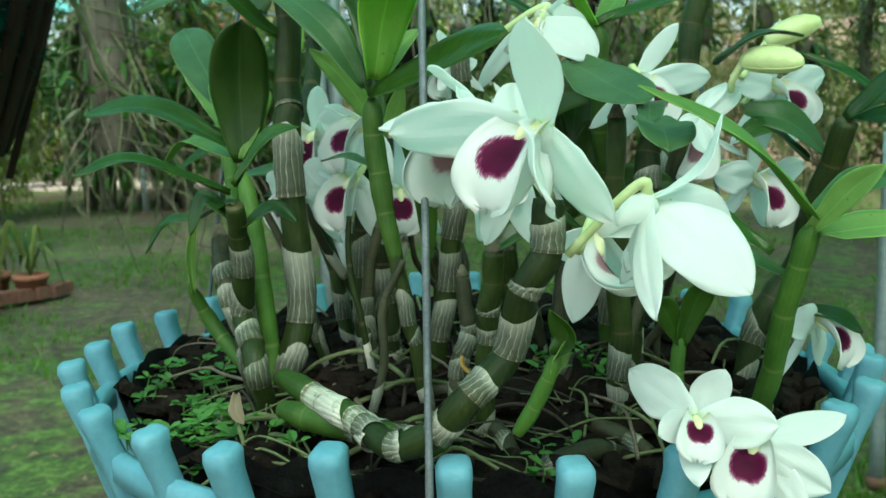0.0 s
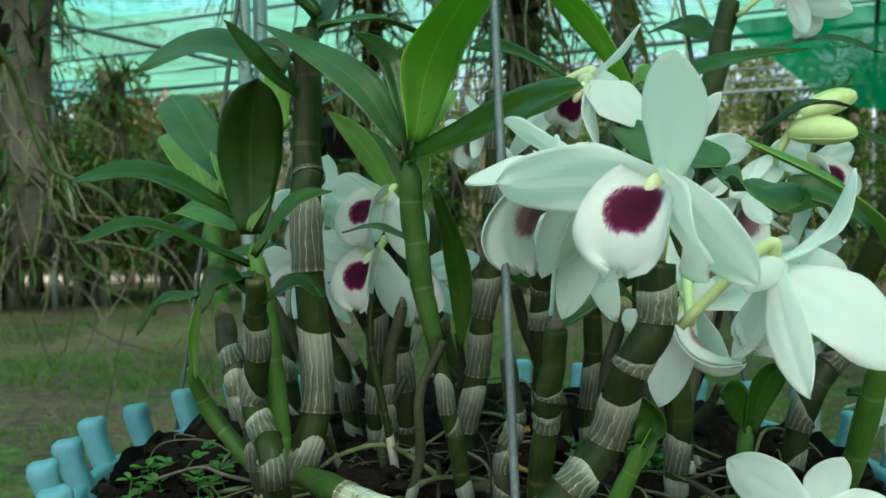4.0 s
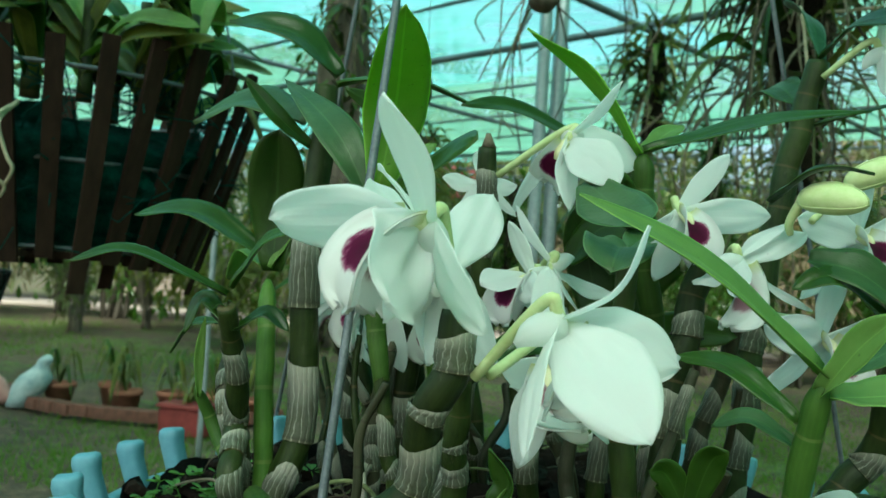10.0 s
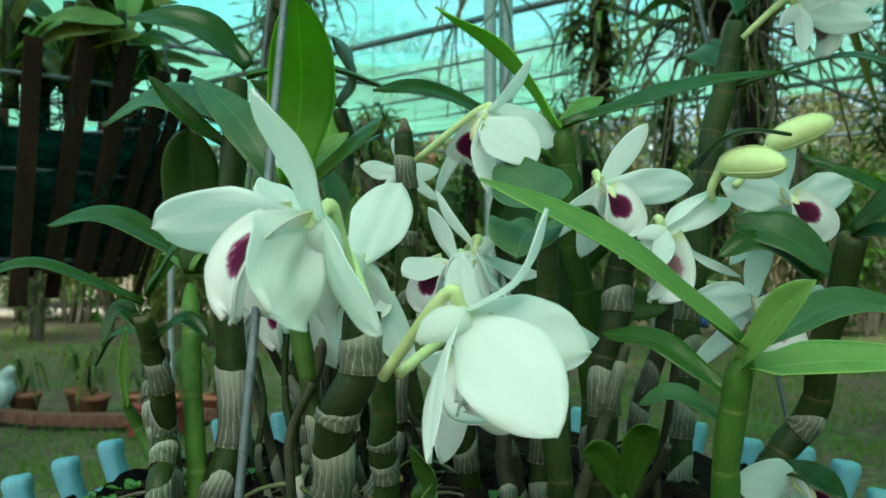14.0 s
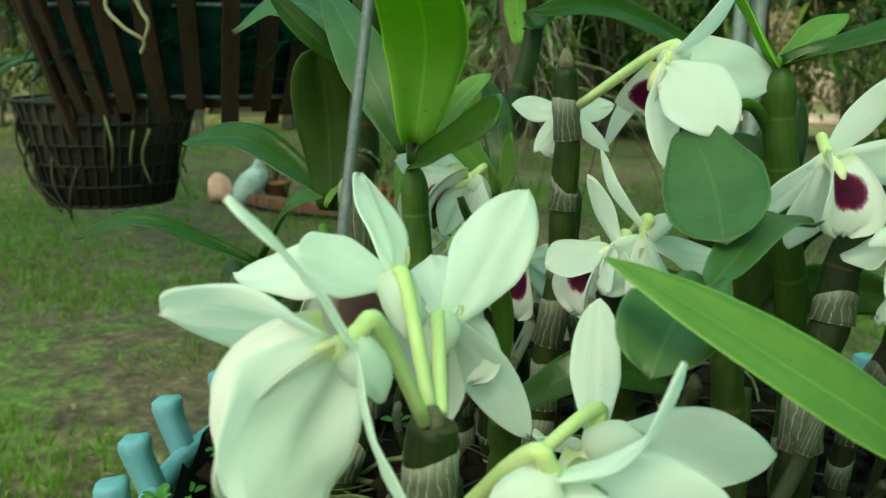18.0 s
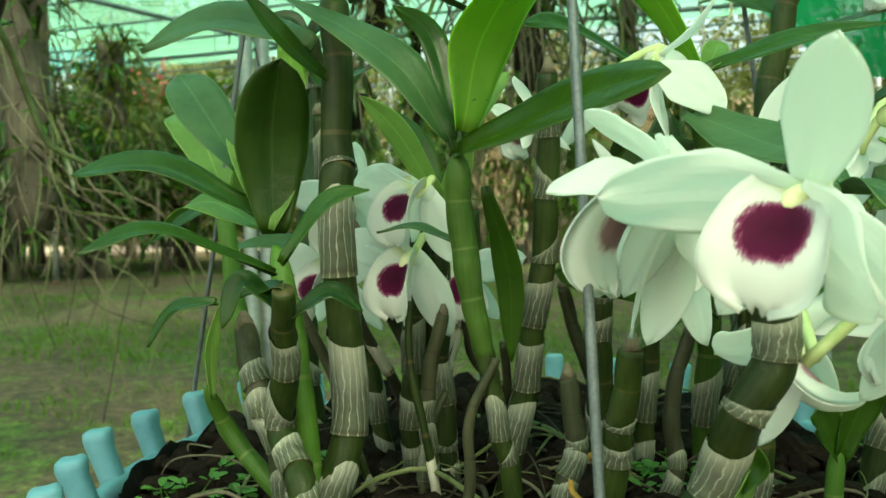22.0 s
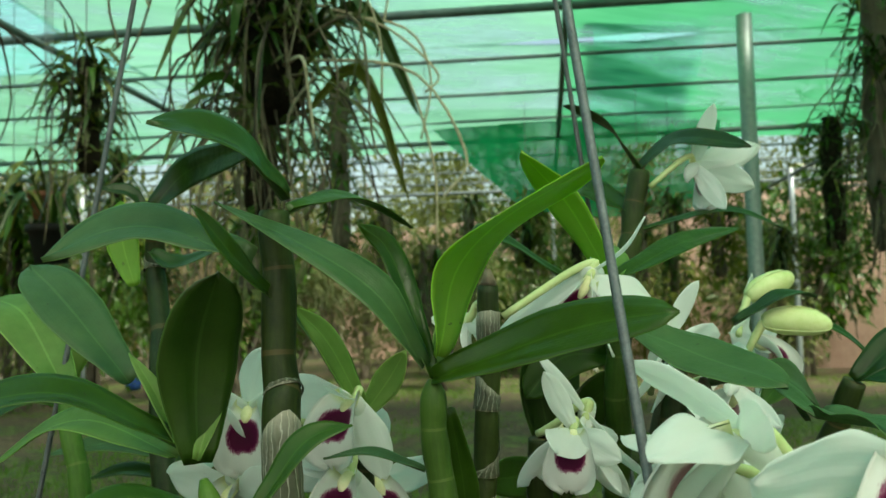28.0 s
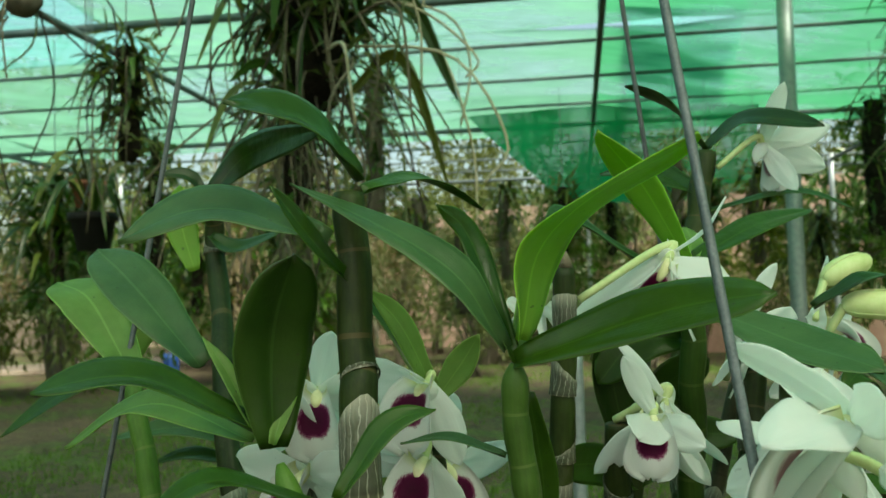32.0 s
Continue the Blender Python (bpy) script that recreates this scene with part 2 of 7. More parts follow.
def sheath_material(name, dark, light, vein):
    """Dry papery sheath with pale veins along the cane; uv x round, y along."""
    m, t, b = nodes_of(name)
    uv = coords(t, (1, 1, 1), "UV")
    sep = t.nodes.new("ShaderNodeSeparateXYZ")
    t.links.new(uv, sep.inputs[0])
    fan = maths(t, "MULTIPLY", maths(t, "MULTIPLY", maths(t, "SUBTRACT", sep.outputs[0], 0.25), sep.outputs[1]), 0.30)
    wob = maths(t, "ADD", fan, maths(t, "MULTIPLY", maths(t, "SUBTRACT", noise_tex(t, coords(t, (7, 2, 1), "UV"), 1.0, 3), 0.5), 0.12))
    w = maths(t, "SINE", maths(t, "MULTIPLY", maths(t, "ADD", sep.outputs[0], wob), 88.0))
    veins = maths(t, "MAXIMUM", maths(t, "MULTIPLY", maths(t, "SUBTRACT", w, 0.90), 10.0), 0.0)
    r = ramp(t, [(0.3, dark), (0.72, light)])
    t.links.new(noise_tex(t, coords(t), 90, 6, 0.7), r.inputs[0])
    info = t.nodes.new("ShaderNodeObjectInfo")
    col = mixc(t, maths(t, "MULTIPLY", info.outputs["Random"], 0.6), r.outputs[0], tuple(c * 0.8 for c in dark))
    worn = maths(t, "MULTIPLY", maths(t, "GREATER_THAN", noise_tex(t, coords(t, (1, 1, 0.5)), 70, 5, 0.75), 0.55), 0.6)
    col = mixc(t, worn, col, (0.040, 0.050, 0.018))
    bleach = ramp(t, [(0.3, (0, 0, 0)), (0.6, (0.06, 0.06, 0.06)), (1.0, (0.50, 0.50, 0.50))])
    t.links.new(maths(t, "MULTIPLY", sep.outputs[1], maths(t, "ADD", noise_tex(t, coords(t, (1, 1, 0.3)), 60, 4, 0.7), 0.5)), bleach.inputs[0])
    col = mixc(t, bleach.outputs[0], col, vein)
    col = mixc(t, maths(t, "MULTIPLY", veins, 0.55), col, vein)
    edge = ramp(t, [(0.0, (1.3, 1.25, 1.0)), (0.05, (0.50, 0.48, 0.38)), (0.13, (0.85, 0.9, 0.8)), (0.6, (1, 1, 1)), (1.0, (1.1, 1.08, 1.0))])
    t.links.new(sep.outputs[1], edge.inputs[0])
    t.links.new(mixc(t, 1.0, col, edge.outputs[0], "MULTIPLY"), b.inputs["Base Color"])
    b.inputs["Roughness"].default_value = 0.75
    bump(t, b, maths(t, "ADD", maths(t, "MULTIPLY", w, 0.5), maths(t, "MULTIPLY", noise_tex(t, coords(t), 160, 4), 2.0)), 0.35, 0.0008)
    return m


def net_material(name, col, clear):
    """Woven shade net, lit through from above; folds and seams as fine stripes."""
    m, t, b = nodes_of(name)
    obj = coords(t)
    st = noise_tex(t, coords(t, (0.5, 7, 1)), 1.4, 5, 0.7)
    big = noise_tex(t, obj, 0.7, 4, 0.6)
    r = ramp(t, [(0.25, tuple(c * 0.62 for c in col)), (0.75, tuple(min(1, c * 1.2 + 0.03) for c in col))])
    t.links.new(maths(t, "ADD", maths(t, "MULTIPLY", st, 0.5), maths(t, "MULTIPLY", big, 0.5)), r.inputs[0])
    tr = t.nodes.new("ShaderNodeBsdfTranslucent")
    t.links.new(r.outputs[0], tr.inputs["Color"])
    cl = t.nodes.new("ShaderNodeBsdfTransparent")
    wide = noise_tex(t, coords(t, (1, 2.2, 1)), 0.55, 5, 0.65)
    f = maths(t, "ADD", maths(t, "MULTIPLY", maths(t, "SUBTRACT", st, 0.5), 0.6), clear)
    f = maths(t, "MAXIMUM", maths(t, "ADD", f, maths(t, "MULTIPLY", maths(t, "SUBTRACT", wide, 0.49), 2.1)), 0.02)
    mx = t.nodes.new("ShaderNodeMixShader")
    t.links.new(f, mx.inputs[0])
    t.links.new(tr.outputs[0], mx.inputs[1])
    t.links.new(cl.outputs[0], mx.inputs[2])
    t.links.new(mx.outputs[0], t.nodes["Material Output"].inputs["Surface"])
    return m


def ground_material():
    m, t, b = nodes_of("mossy_ground")
    obj = coords(t)
    big, mid, small = noise_tex(t, obj, 0.9, 5, 0.62), noise_tex(t, obj, 4.0, 6, 0.7), noise_tex(t, obj, 38, 5, 0.75)
    blot = noise_tex(t, obj, 13, 6, 0.75)
    soil = ramp(t, [(0.38, (0.012, 0.008, 0.004)), (0.50, (0.056, 0.040, 0.022)), (0.60, (0.120, 0.086, 0.052)), (0.68, (0.30, 0.24, 0.17))])
    t.links.new(maths(t, "ADD", maths(t, "MULTIPLY", blot, 0.6), maths(t, "MULTIPLY", small, 0.4)), soil.inputs[0])
    green = ramp(t, [(0.38, (0.010, 0.022, 0.003)), (0.50, (0.040, 0.074, 0.009)), (0.62, (0.108, 0.170, 0.026))])
    t.links.new(maths(t, "ADD", maths(t, "MULTIPLY", blot, 0.55), maths(t, "MULTIPLY", small, 0.45)), green.inputs[0])
    f = maths(t, "ADD", maths(t, "ADD", maths(t, "MULTIPLY", big, 0.42), maths(t, "MULTIPLY", mid, 0.33)), maths(t, "MULTIPLY", blot, 0.25))
    mask = ramp(t, [(0.495, (0.02, 0.02, 0.02)), (0.555, (0.95, 0.95, 0.95))])
    t.links.new(f, mask.inputs[0])
    t.links.new(mixc(t, mask.outputs[0], soil.outputs[0], green.outputs[0]), b.inputs["Base Color"])
    b.inputs["Roughness"].default_value = 0.95
    bump(t, b, maths(t, "ADD", mid, maths(t, "MULTIPLY", small, 0.3)), 0.6, 0.03)
    return m


def wood_material(name, dark, light):
    m, t, b = nodes_of(name)
    g = noise_tex(t, coords(t, (30, 30, 2.5)), 2.0, 6, 0.7)
    big = noise_tex(t, coords(t), 9, 4)
    r = ramp(t, [(0.3, dark), (0.7, light)])
    t.links.new(maths(t, "ADD", maths(t, "MULTIPLY", g, 0.6), maths(t, "MULTIPLY", big, 0.4)), r.inputs[0])
    t.links.new(r.outputs[0], b.inputs["Base Color"])
    b.inputs["Roughness"].default_value = 0.9
    b.inputs["Specular IOR Level"].default_value = 0.12
    bump(t, b, g, 0.5, 0.003)
    return m


PETAL, LIP = petal_material(), lip_material()
LIP_OUT = lip_material("lip_outside", (0.34, 0.16, 0.21), (0.40, 0.23, 0.27), (0.72, 0.66, 0.67))
CANE = cane_material("cane_green", (0.010, 0.020, 0.004), (0.040, 0.064, 0.012), (0.10, 0.07, 0.03))
CANE_YOUNG = cane_material("cane_young", (0.050, 0.125, 0.018), (0.095, 0.200, 0.032), (0.15, 0.20, 0.06))
CANE_MID = cane_material("cane_fresh", (0.028, 0.066, 0.009), (0.060, 0.122, 0.019), (0.10, 0.14, 0.04))
CANE_OLD = cane_material("cane_old", (0.022, 0.026, 0.012), (0.070, 0.072, 0.040), (0.03, 0.025, 0.015))
SHEATH = sheath_material("dry_sheath", (0.046, 0.052, 0.032), (0.118, 0.130, 0.092), (0.45, 0.47, 0.41))
SHEATH_LIGHT = sheath_material("light_sheath", (0.056, 0.062, 0.040), (0.150, 0.160, 0.118), (0.50, 0.51, 0.45))
SHEATH_PALE = sheath_material("pale_sheath", (0.30, 0.29, 0.23), (0.56, 0.54, 0.46), (0.74, 0.72, 0.64))
PEDICEL = rough_surface("pedicel_green", (0.42, 0.53, 0.22), (0.58, 0.66, 0.36), 60, 0.5, bumps=0.1)
BUD = rough_surface("bud_cream", (0.48, 0.60, 0.22), (0.66, 0.74, 0.40), 50, 0.5, bumps=0.1)
COLUMN = rough_surface("column_yellow", (0.62, 0.64, 0.30), (0.80, 0.80, 0.55), 80, 0.5, bumps=0.1)
BLUE = rough_surface("blue_plastic", (0.085, 0.235, 0.310), (0.150, 0.345, 0.420), 14, 0.5, bumps=0.15, fine=20)
LINER = rough_surface("black_liner", (0.004, 0.004, 0.004), (0.022, 0.023, 0.022), 90, 0.85, bumps=1.0, fine=6, dist=0.004, spec=0.06)
BARK = rough_surface("bark_mix", (0.003, 0.0025, 0.002), (0.020, 0.016, 0.012), 45, 0.95, bumps=1.0, fine=6, dist=0.006, spec=0.06)
CHIP = rough_surface("bark_chip", (0.004, 0.003, 0.0025), (0.028, 0.021, 0.016), 60, 0.95, bumps=0.8, dist=0.003, spec=0.06)
POTMIX = rough_surface("dark_potting_mix", (0.004, 0.004, 0.003), (0.026, 0.022, 0.014), 60, 0.95, bumps=0.8)
ROOT = rough_surface("dry_root", (0.06, 0.05, 0.033), (0.20, 0.175, 0.12), 70, 0.85, bumps=0.5)
ROOT_DARK = rough_surface("dark_root", (0.012, 0.010, 0.007), (0.060, 0.050, 0.034), 60, 0.9, bumps=0.5)
ROOT_GREEN = rough_surface("mossy_root", (0.055, 0.075, 0.025), (0.17, 0.20, 0.09), 60, 0.85, bumps=0.5)
ROOT_WHITE = rough_surface("pale_root", (0.30, 0.27, 0.18), (0.55, 0.50, 0.36), 60, 0.75, bumps=0.4)
STEEL = rough_surface("galvanised_steel", (0.20, 0.24, 0.26), (0.36, 0.41, 0.43), 40, 0.45, 0.6, 0.15)
WIRE = rough_surface("galvanised_wire", (0.075, 0.092, 0.10), (0.19, 0.215, 0.23), 120, 0.5, 0.5, 0.25)
PIPE = rough_surface("painted_pipe", (0.075, 0.105, 0.115), (0.16, 0.20, 0.21), 12, 0.6, 0.3, 0.2)
BLOSSOM = rough_surface("red_blossom", (0.45, 0.06, 0.07), (0.70, 0.18, 0.20), 30, 0.6)
RUST = rough_surface("rusty_iron", (0.07, 0.035, 0.022), (0.19, 0.10, 0.065), 25, 0.85, 0.2, 0.4)
TEAK = wood_material("dark_teak", (0.009, 0.006, 0.005), (0.041, 0.024, 0.016))
TRUNK = wood_material("bark_trunk", (0.045, 0.038, 0.028), (0.17, 0.15, 0.12))
FERN = rough_surface("tree_fern_fibre", (0.008, 0.007, 0.005), (0.050, 0.042, 0.030), 30, 0.95, bumps=1.0, dist=0.02, spec=0.06)
BLACK = rough_surface("black_plastic", (0.003, 0.003, 0.003), (0.012, 0.012, 0.012), 25, 0.8, bumps=0.2)
TEAL_FIBRE = rough_surface("teal_fibre", (0.002, 0.014, 0.012), (0.014, 0.11, 0.088), 60, 0.9, bumps=1.0, dist=0.006, spec=0.06)
BRICK = rough_surface("red_brick", (0.055, 0.030, 0.020), (0.18, 0.075, 0.052), 20, 0.9, bumps=0.5)
TERRA = rough_surface("terracotta", (0.17, 0.060, 0.035), (0.33, 0.135, 0.085), 14, 0.85, bumps=0.3)
RED = rough_surface("red_plastic", (0.10, 0.014, 0.012), (0.21, 0.032, 0.028), 9, 0.6, bumps=0.2)
PLASTER = rough_surface("pink_plaster", (0.50, 0.33, 0.28), (0.68, 0.50, 0.43), 1.2, 0.9, bumps=0.3)
BEIGE = rough_surface("beige_wall", (0.26, 0.21, 0.17), (0.44, 0.37, 0.31), 1.0, 0.9, bumps=0.3)
STATUE = rough_surface("painted_concrete", (0.16, 0.26, 0.28), (0.50, 0.58, 0.57), 14, 0.7, bumps=0.4)
STATUE_PINK = rough_surface("pink_concrete", (0.42, 0.18, 0.16), (0.62, 0.38, 0.34), 14, 0.8, bumps=0.4)
BARREL = rough_surface("blue_barrel", (0.012, 0.05, 0.22), (0.03, 0.10, 0.36), 6, 0.5, bumps=0.1)
PATHMAT = rough_surface("pale_concrete", (0.30, 0.25, 0.21), (0.48, 0.41, 0.36), 1.5, 0.9, bumps=0.3)
NET_GREEN = net_material("shade_net_green", (0.022, 0.185, 0.085), 0.14)
NET_DRAPE = net_material("shade_net_drape", (0.01, 0.52, 0.22), 0.26)
NET_MINT = net_material("shade_net_mint", (0.085, 0.24, 0.17), 0.19)
NET_BLUE = net_material("shade_net_blue", (0.08, 0.30, 0.285), 0.26)
GROUND = ground_material()

# ---------------------------------------------------------------- mesh helpers
rng = random.Random(7)


def thing(name, at, label, category, group="", kind=""):
    e = new(name)
    e.empty_display_size = 0.02
    e.location = at
    return tagged(e, label, category, group, kind)


def mesh_ob(name, verts, faces, material, parent=None, label="", uvs=None, smooth=True):
    """One mesh object from world-space vertices; under a parent it keeps its place."""
    off = V((0, 0, 0))
    p = parent
    while p is not None:
        off += p.location
        p = p.parent
    me = bpy.data.meshes.new(name)
    me.from_pydata([tuple(V(v) - off) for v in verts], [], faces)
    if uvs is not None:
        lay = me.uv_layers.new(name="UVMap")
        idx = np.empty(len(me.loops), dtype=np.int32)
        me.loops.foreach_get("vertex_index", idx)
        lay.data.foreach_set("uv", np.asarray(uvs, dtype=np.float32)[idx].ravel())
    if smooth:
        me.shade_smooth()
    me.materials.append(material)
    ob = new(name, me)
    ob.parent = parent
    if label:
        ob["label"] = label
    return ob


def part(name, bm, material, parent, label="", smooth=True):
    """One bmesh, in world space, as one mesh object under its thing or part."""
    vs = [v.co.copy() for v in bm.verts]
    bm.verts.index_update()
    fs = [[v.index for v in f.verts] for f in bm.faces]
    bm.free()
    return mesh_ob(name, vs, fs, material, parent, label, None, smooth)


def spline(pts, n):
    """n + 1 points on a smooth curve through the points given."""
    pts = [V(p) for p in pts]
    if len(pts) == 2:
        return [pts[0].lerp(pts[1], i / n) for i in range(n + 1)]
    ext = [pts[0] * 2 - pts[1]] + pts + [pts[-1] * 2 - pts[-2]]
    out = []
    for i in range(n + 1):
        s = i / n * (len(pts) - 1)
        k = min(int(s), len(pts) - 2)
        f = s - k
        a, b, c, d = ext[k:k + 4]
        out.append(0.5 * (2 * b + (c - a) * f + (2 * a - 5 * b + 4 * c - d) * f * f + (3 * b - a - 3 * c + d) * f ** 3))
    return out


def frames_along(pts, hint=None):
    tans = [(pts[min(i + 1, len(pts) - 1)] - pts[max(i - 1, 0)]).normalized() for i in range(len(pts))]
    h = V(hint) if hint is not None else V((0.31, -0.9, 0.17))
    out = []
    for t in tans:
        x = t.cross(h)
        if x.length < 1e-5:
            x = t.orthogonal()
        x.normalize()
        h = x.cross(t)
        out.append((t, x, h))
    return out


def tube_data(pts, radii, n=10, wob=0.0, uvscale=1.0, seed=0.0):
    fr = frames_along(pts)
    verts, uvs, faces = [], [], []
    for i, (p, (t, x, y)) in enumerate(zip(pts, fr)):
        for k in range(n):
            a = 2 * math.pi * k / n
            r = radii[i] * (1 + wob * noise.noise(V((math.cos(a) * 1.3 + seed, math.sin(a) * 1.3, i * 0.35))))
            verts.append(p + x * (math.cos(a) * r) + y * (math.sin(a) * r))
            uvs.append((k / n if k <= n / 2 else 1 - k / n, i / (len(pts) - 1) * uvscale))
    for i in range(len(pts) - 1):
        for k in range(n):
            a, b = i * n + k, i * n + (k + 1) % n
            faces.append((a, b, b + n, a + n))
    faces.append(tuple(range(n - 1, -1, -1)))
    faces.append(tuple(range((len(pts) - 1) * n, len(pts) * n)))
    return verts, faces, uvs


def tube(name, ctrl, r0, r1, material, parent, steps=12, n=8, wob=0.0, label=""):
    pts = spline(ctrl, steps)
    rad = [r0 + (r1 - r0) * i / steps for i in range(steps + 1)]
    v, f, u = tube_data(pts, rad, n, wob, 1.0, rng.random() * 9)
    return mesh_ob(name, v, f, material, parent, label, u)


def blade_data(ctrl, width, face, fold=0.25, steps=14, blunt=0.55, thick=0.0007, cup=0.0, ruffle=0.0, narrow=0.12, seed=0.0, half=4, twist=0.0, clasp=0.0, crease=0.0):
    """A two-sided blade along a curve: narrow foot, broad middle, tip pointed or blunt."""
    pts = spline(ctrl, steps)
    fr = frames_along(pts, face)
    verts, faces, uvs = [], [], []
    m = 2 * half + 1
    for side in (1, -1):
        for i, (p, (t, x, y)) in enumerate(zip(pts, fr)):
            s = i / steps
            w = width * 0.5 * (narrow + (1 - narrow) * min(1.0, s / 0.42) ** 0.8 if s < 0.42 else max(0.0, 1 - ((s - 0.42) / 0.58) ** (1.6 + 2.4 * blunt)) ** (0.9 - 0.35 * blunt))
            w = max(w, width * 0.012)
            ca, sa = math.cos(twist * s), math.sin(twist * s)
            x2, y2 = x * ca + y * sa, y * ca - x * sa
            for k in range(m):
                a = (k - half) / half
                lift = w * (fold * abs(a) * (1 + clasp * max(0.0, 1 - s / 0.22)) + cup * a * a) + ruffle * w * math.sin(a * 5 + s * 9 + seed) * abs(a)
                lift += 0.06 * width * noise.noise(V((a * 1.5 + seed, s * 3, seed))) + 0.3 * ruffle * w * noise.noise(V((a * 3, s * 14, seed + 3))) * a * a
                lift += crease * w * (0.10 * math.sin(a * 12 + seed) * math.sin(math.pi * min(1.0, s * 1.1)) - math.exp(-(a * 7) ** 2) * (1 - s * 0.6))
                verts.append(p + x2 * (a * w) + y2 * (lift + side * thick * 0.5 * (1 - 0.7 * abs(a))))
                uvs.append((0.5 + a * 0.5, s))
    off = (steps + 1) * m
    for i in range(steps):
        for k in range(m - 1):
            a = i * m + k
            faces.append((a, a + 1, a + m + 1, a + m))
            faces.append((off + a, off + a + m, off + a + m + 1, off + a + 1))
        a = i * m
        faces.append((a, a + m, off + a + m, off + a))
        a = i * m + m - 1
        faces.append((a, off + a, off + a + m, a + m))
    for a in range(m - 1):
        faces.append((a, off + a, off + a + 1, a + 1))
        b = steps * m + a
        faces.append((b, b + 1, off + b + 1, off + b))
    return verts, faces, uvs


def leaf(parent, base, mid, tip, width, material=None, face=(0, -0.25, 1), fold=0.28, blunt=0.35, name="leaf", label="", twist=0.0):
    """A strap leaf from its foot through its middle to its tip; face is the way its upper side looks."""
    v, f, u = blade_data([base, mid, tip], width * 0.88, face, fold, 16, blunt, 0.0008, 0.0, 0.03, 0.34, rng.random() * 20, 4, twist, 3.0)
    return mesh_ob(name, v, f, material or LEAF, parent, label, u)


def petal(name, parent, c, tip, width, face, bow=0.1, blunt=0.75, cup=-0.12, ruffle=0.03, narrow=0.30, twist=0.0):
    c, tip = V(c), V(tip)
    d = tip - c
    fv = V(face).normalized()
    mid = c.lerp(tip, 0.5) + fv * d.length * bow
    v, f, u = blade_data([c, mid, tip], width, fv, 0.12, 18, blunt, 0.0006, cup, ruffle * 1.0, narrow, rng.random() * 20, 8, twist, 0.0, 0.04)
    return mesh_ob(name, v, f, PETAL, parent, "", u)


def lip_data(c, n, up, s, roll=1.0):
    """The lip: rolled round the column at its foot, it juts forward and opens into a broad, ruffled skirt that hangs down."""
    right = up.cross(n).normalized()
    verts, faces, uvs = [], [], []
    nu, nv = 20, 16
    for side in (1, -1):
        for j in range(nv + 1):
            v = j / nv
            w = s * (0.40 + 0.30 * math.sin(min(1.0, v * 1.25) * math.pi / 2)) * (1 if v < 0.60 else max(0.06, 1 - ((v - 0.60) / 0.405) ** 2.8) ** 0.5)
            y0, z0 = -s * 1.05 * v ** 1.6, s * (0.06 + 1.04 * math.sin(v * math.pi / 2))
            ty, tz = -1.68 * v ** 0.6, 1.63 * math.cos(v * math.pi / 2)
            tl = math.hypot(ty, tz)
            ny, nz = tz / tl, -ty / tl
            curl = (1.75 - 1.35 * v) * roll
            for i in range(nu + 1):
                a = i / nu * 2 - 1
                ang = a * curl
                x = w * math.sin(ang) / max(curl, 0.3)
                lift = w * (1 - math.cos(ang)) / max(curl, 0.3)
                lift += s * 0.05 * math.sin(a * 11 + v * 4) * a * a * (0.4 + v) + s * 0.03 * math.sin(a * 7 + 1.0) * v ** 4 - s * 0.10 * max(0.0, v - 0.7) * 2 + side * 0.0003
                edge = s * (0.035 * math.sin(a * 9 + 0.7) + 0.020 * math.sin(a * 21 + s * 900) + 0.06 * math.exp(-(a / 0.16) ** 2)) * v ** 6
                verts.append(c + right * x + up * (y0 + edge + ny * lift) + n * (z0 + nz * lift))
                uvs.append((a * 0.5 + 0.5, v))
    m, off = nu + 1, (nv + 1) * (nu + 1)
    for j in range(nv):
        for i in range(nu):
            a = j * m + i
            faces.append((a, a + 1, a + m + 1, a + m))
            faces.append((off + a, off + a + m, off + a + m + 1, off + a + 1))
    for j in range(nv):
        for a in (j * m, j * m + nu):
            faces.append((a, a + m, off + a + m, off + a))
    for i in range(nu):
        b = nv * m + i
        faces.append((b, b + 1, off + b + 1, off + b))
    return verts, faces, uvs


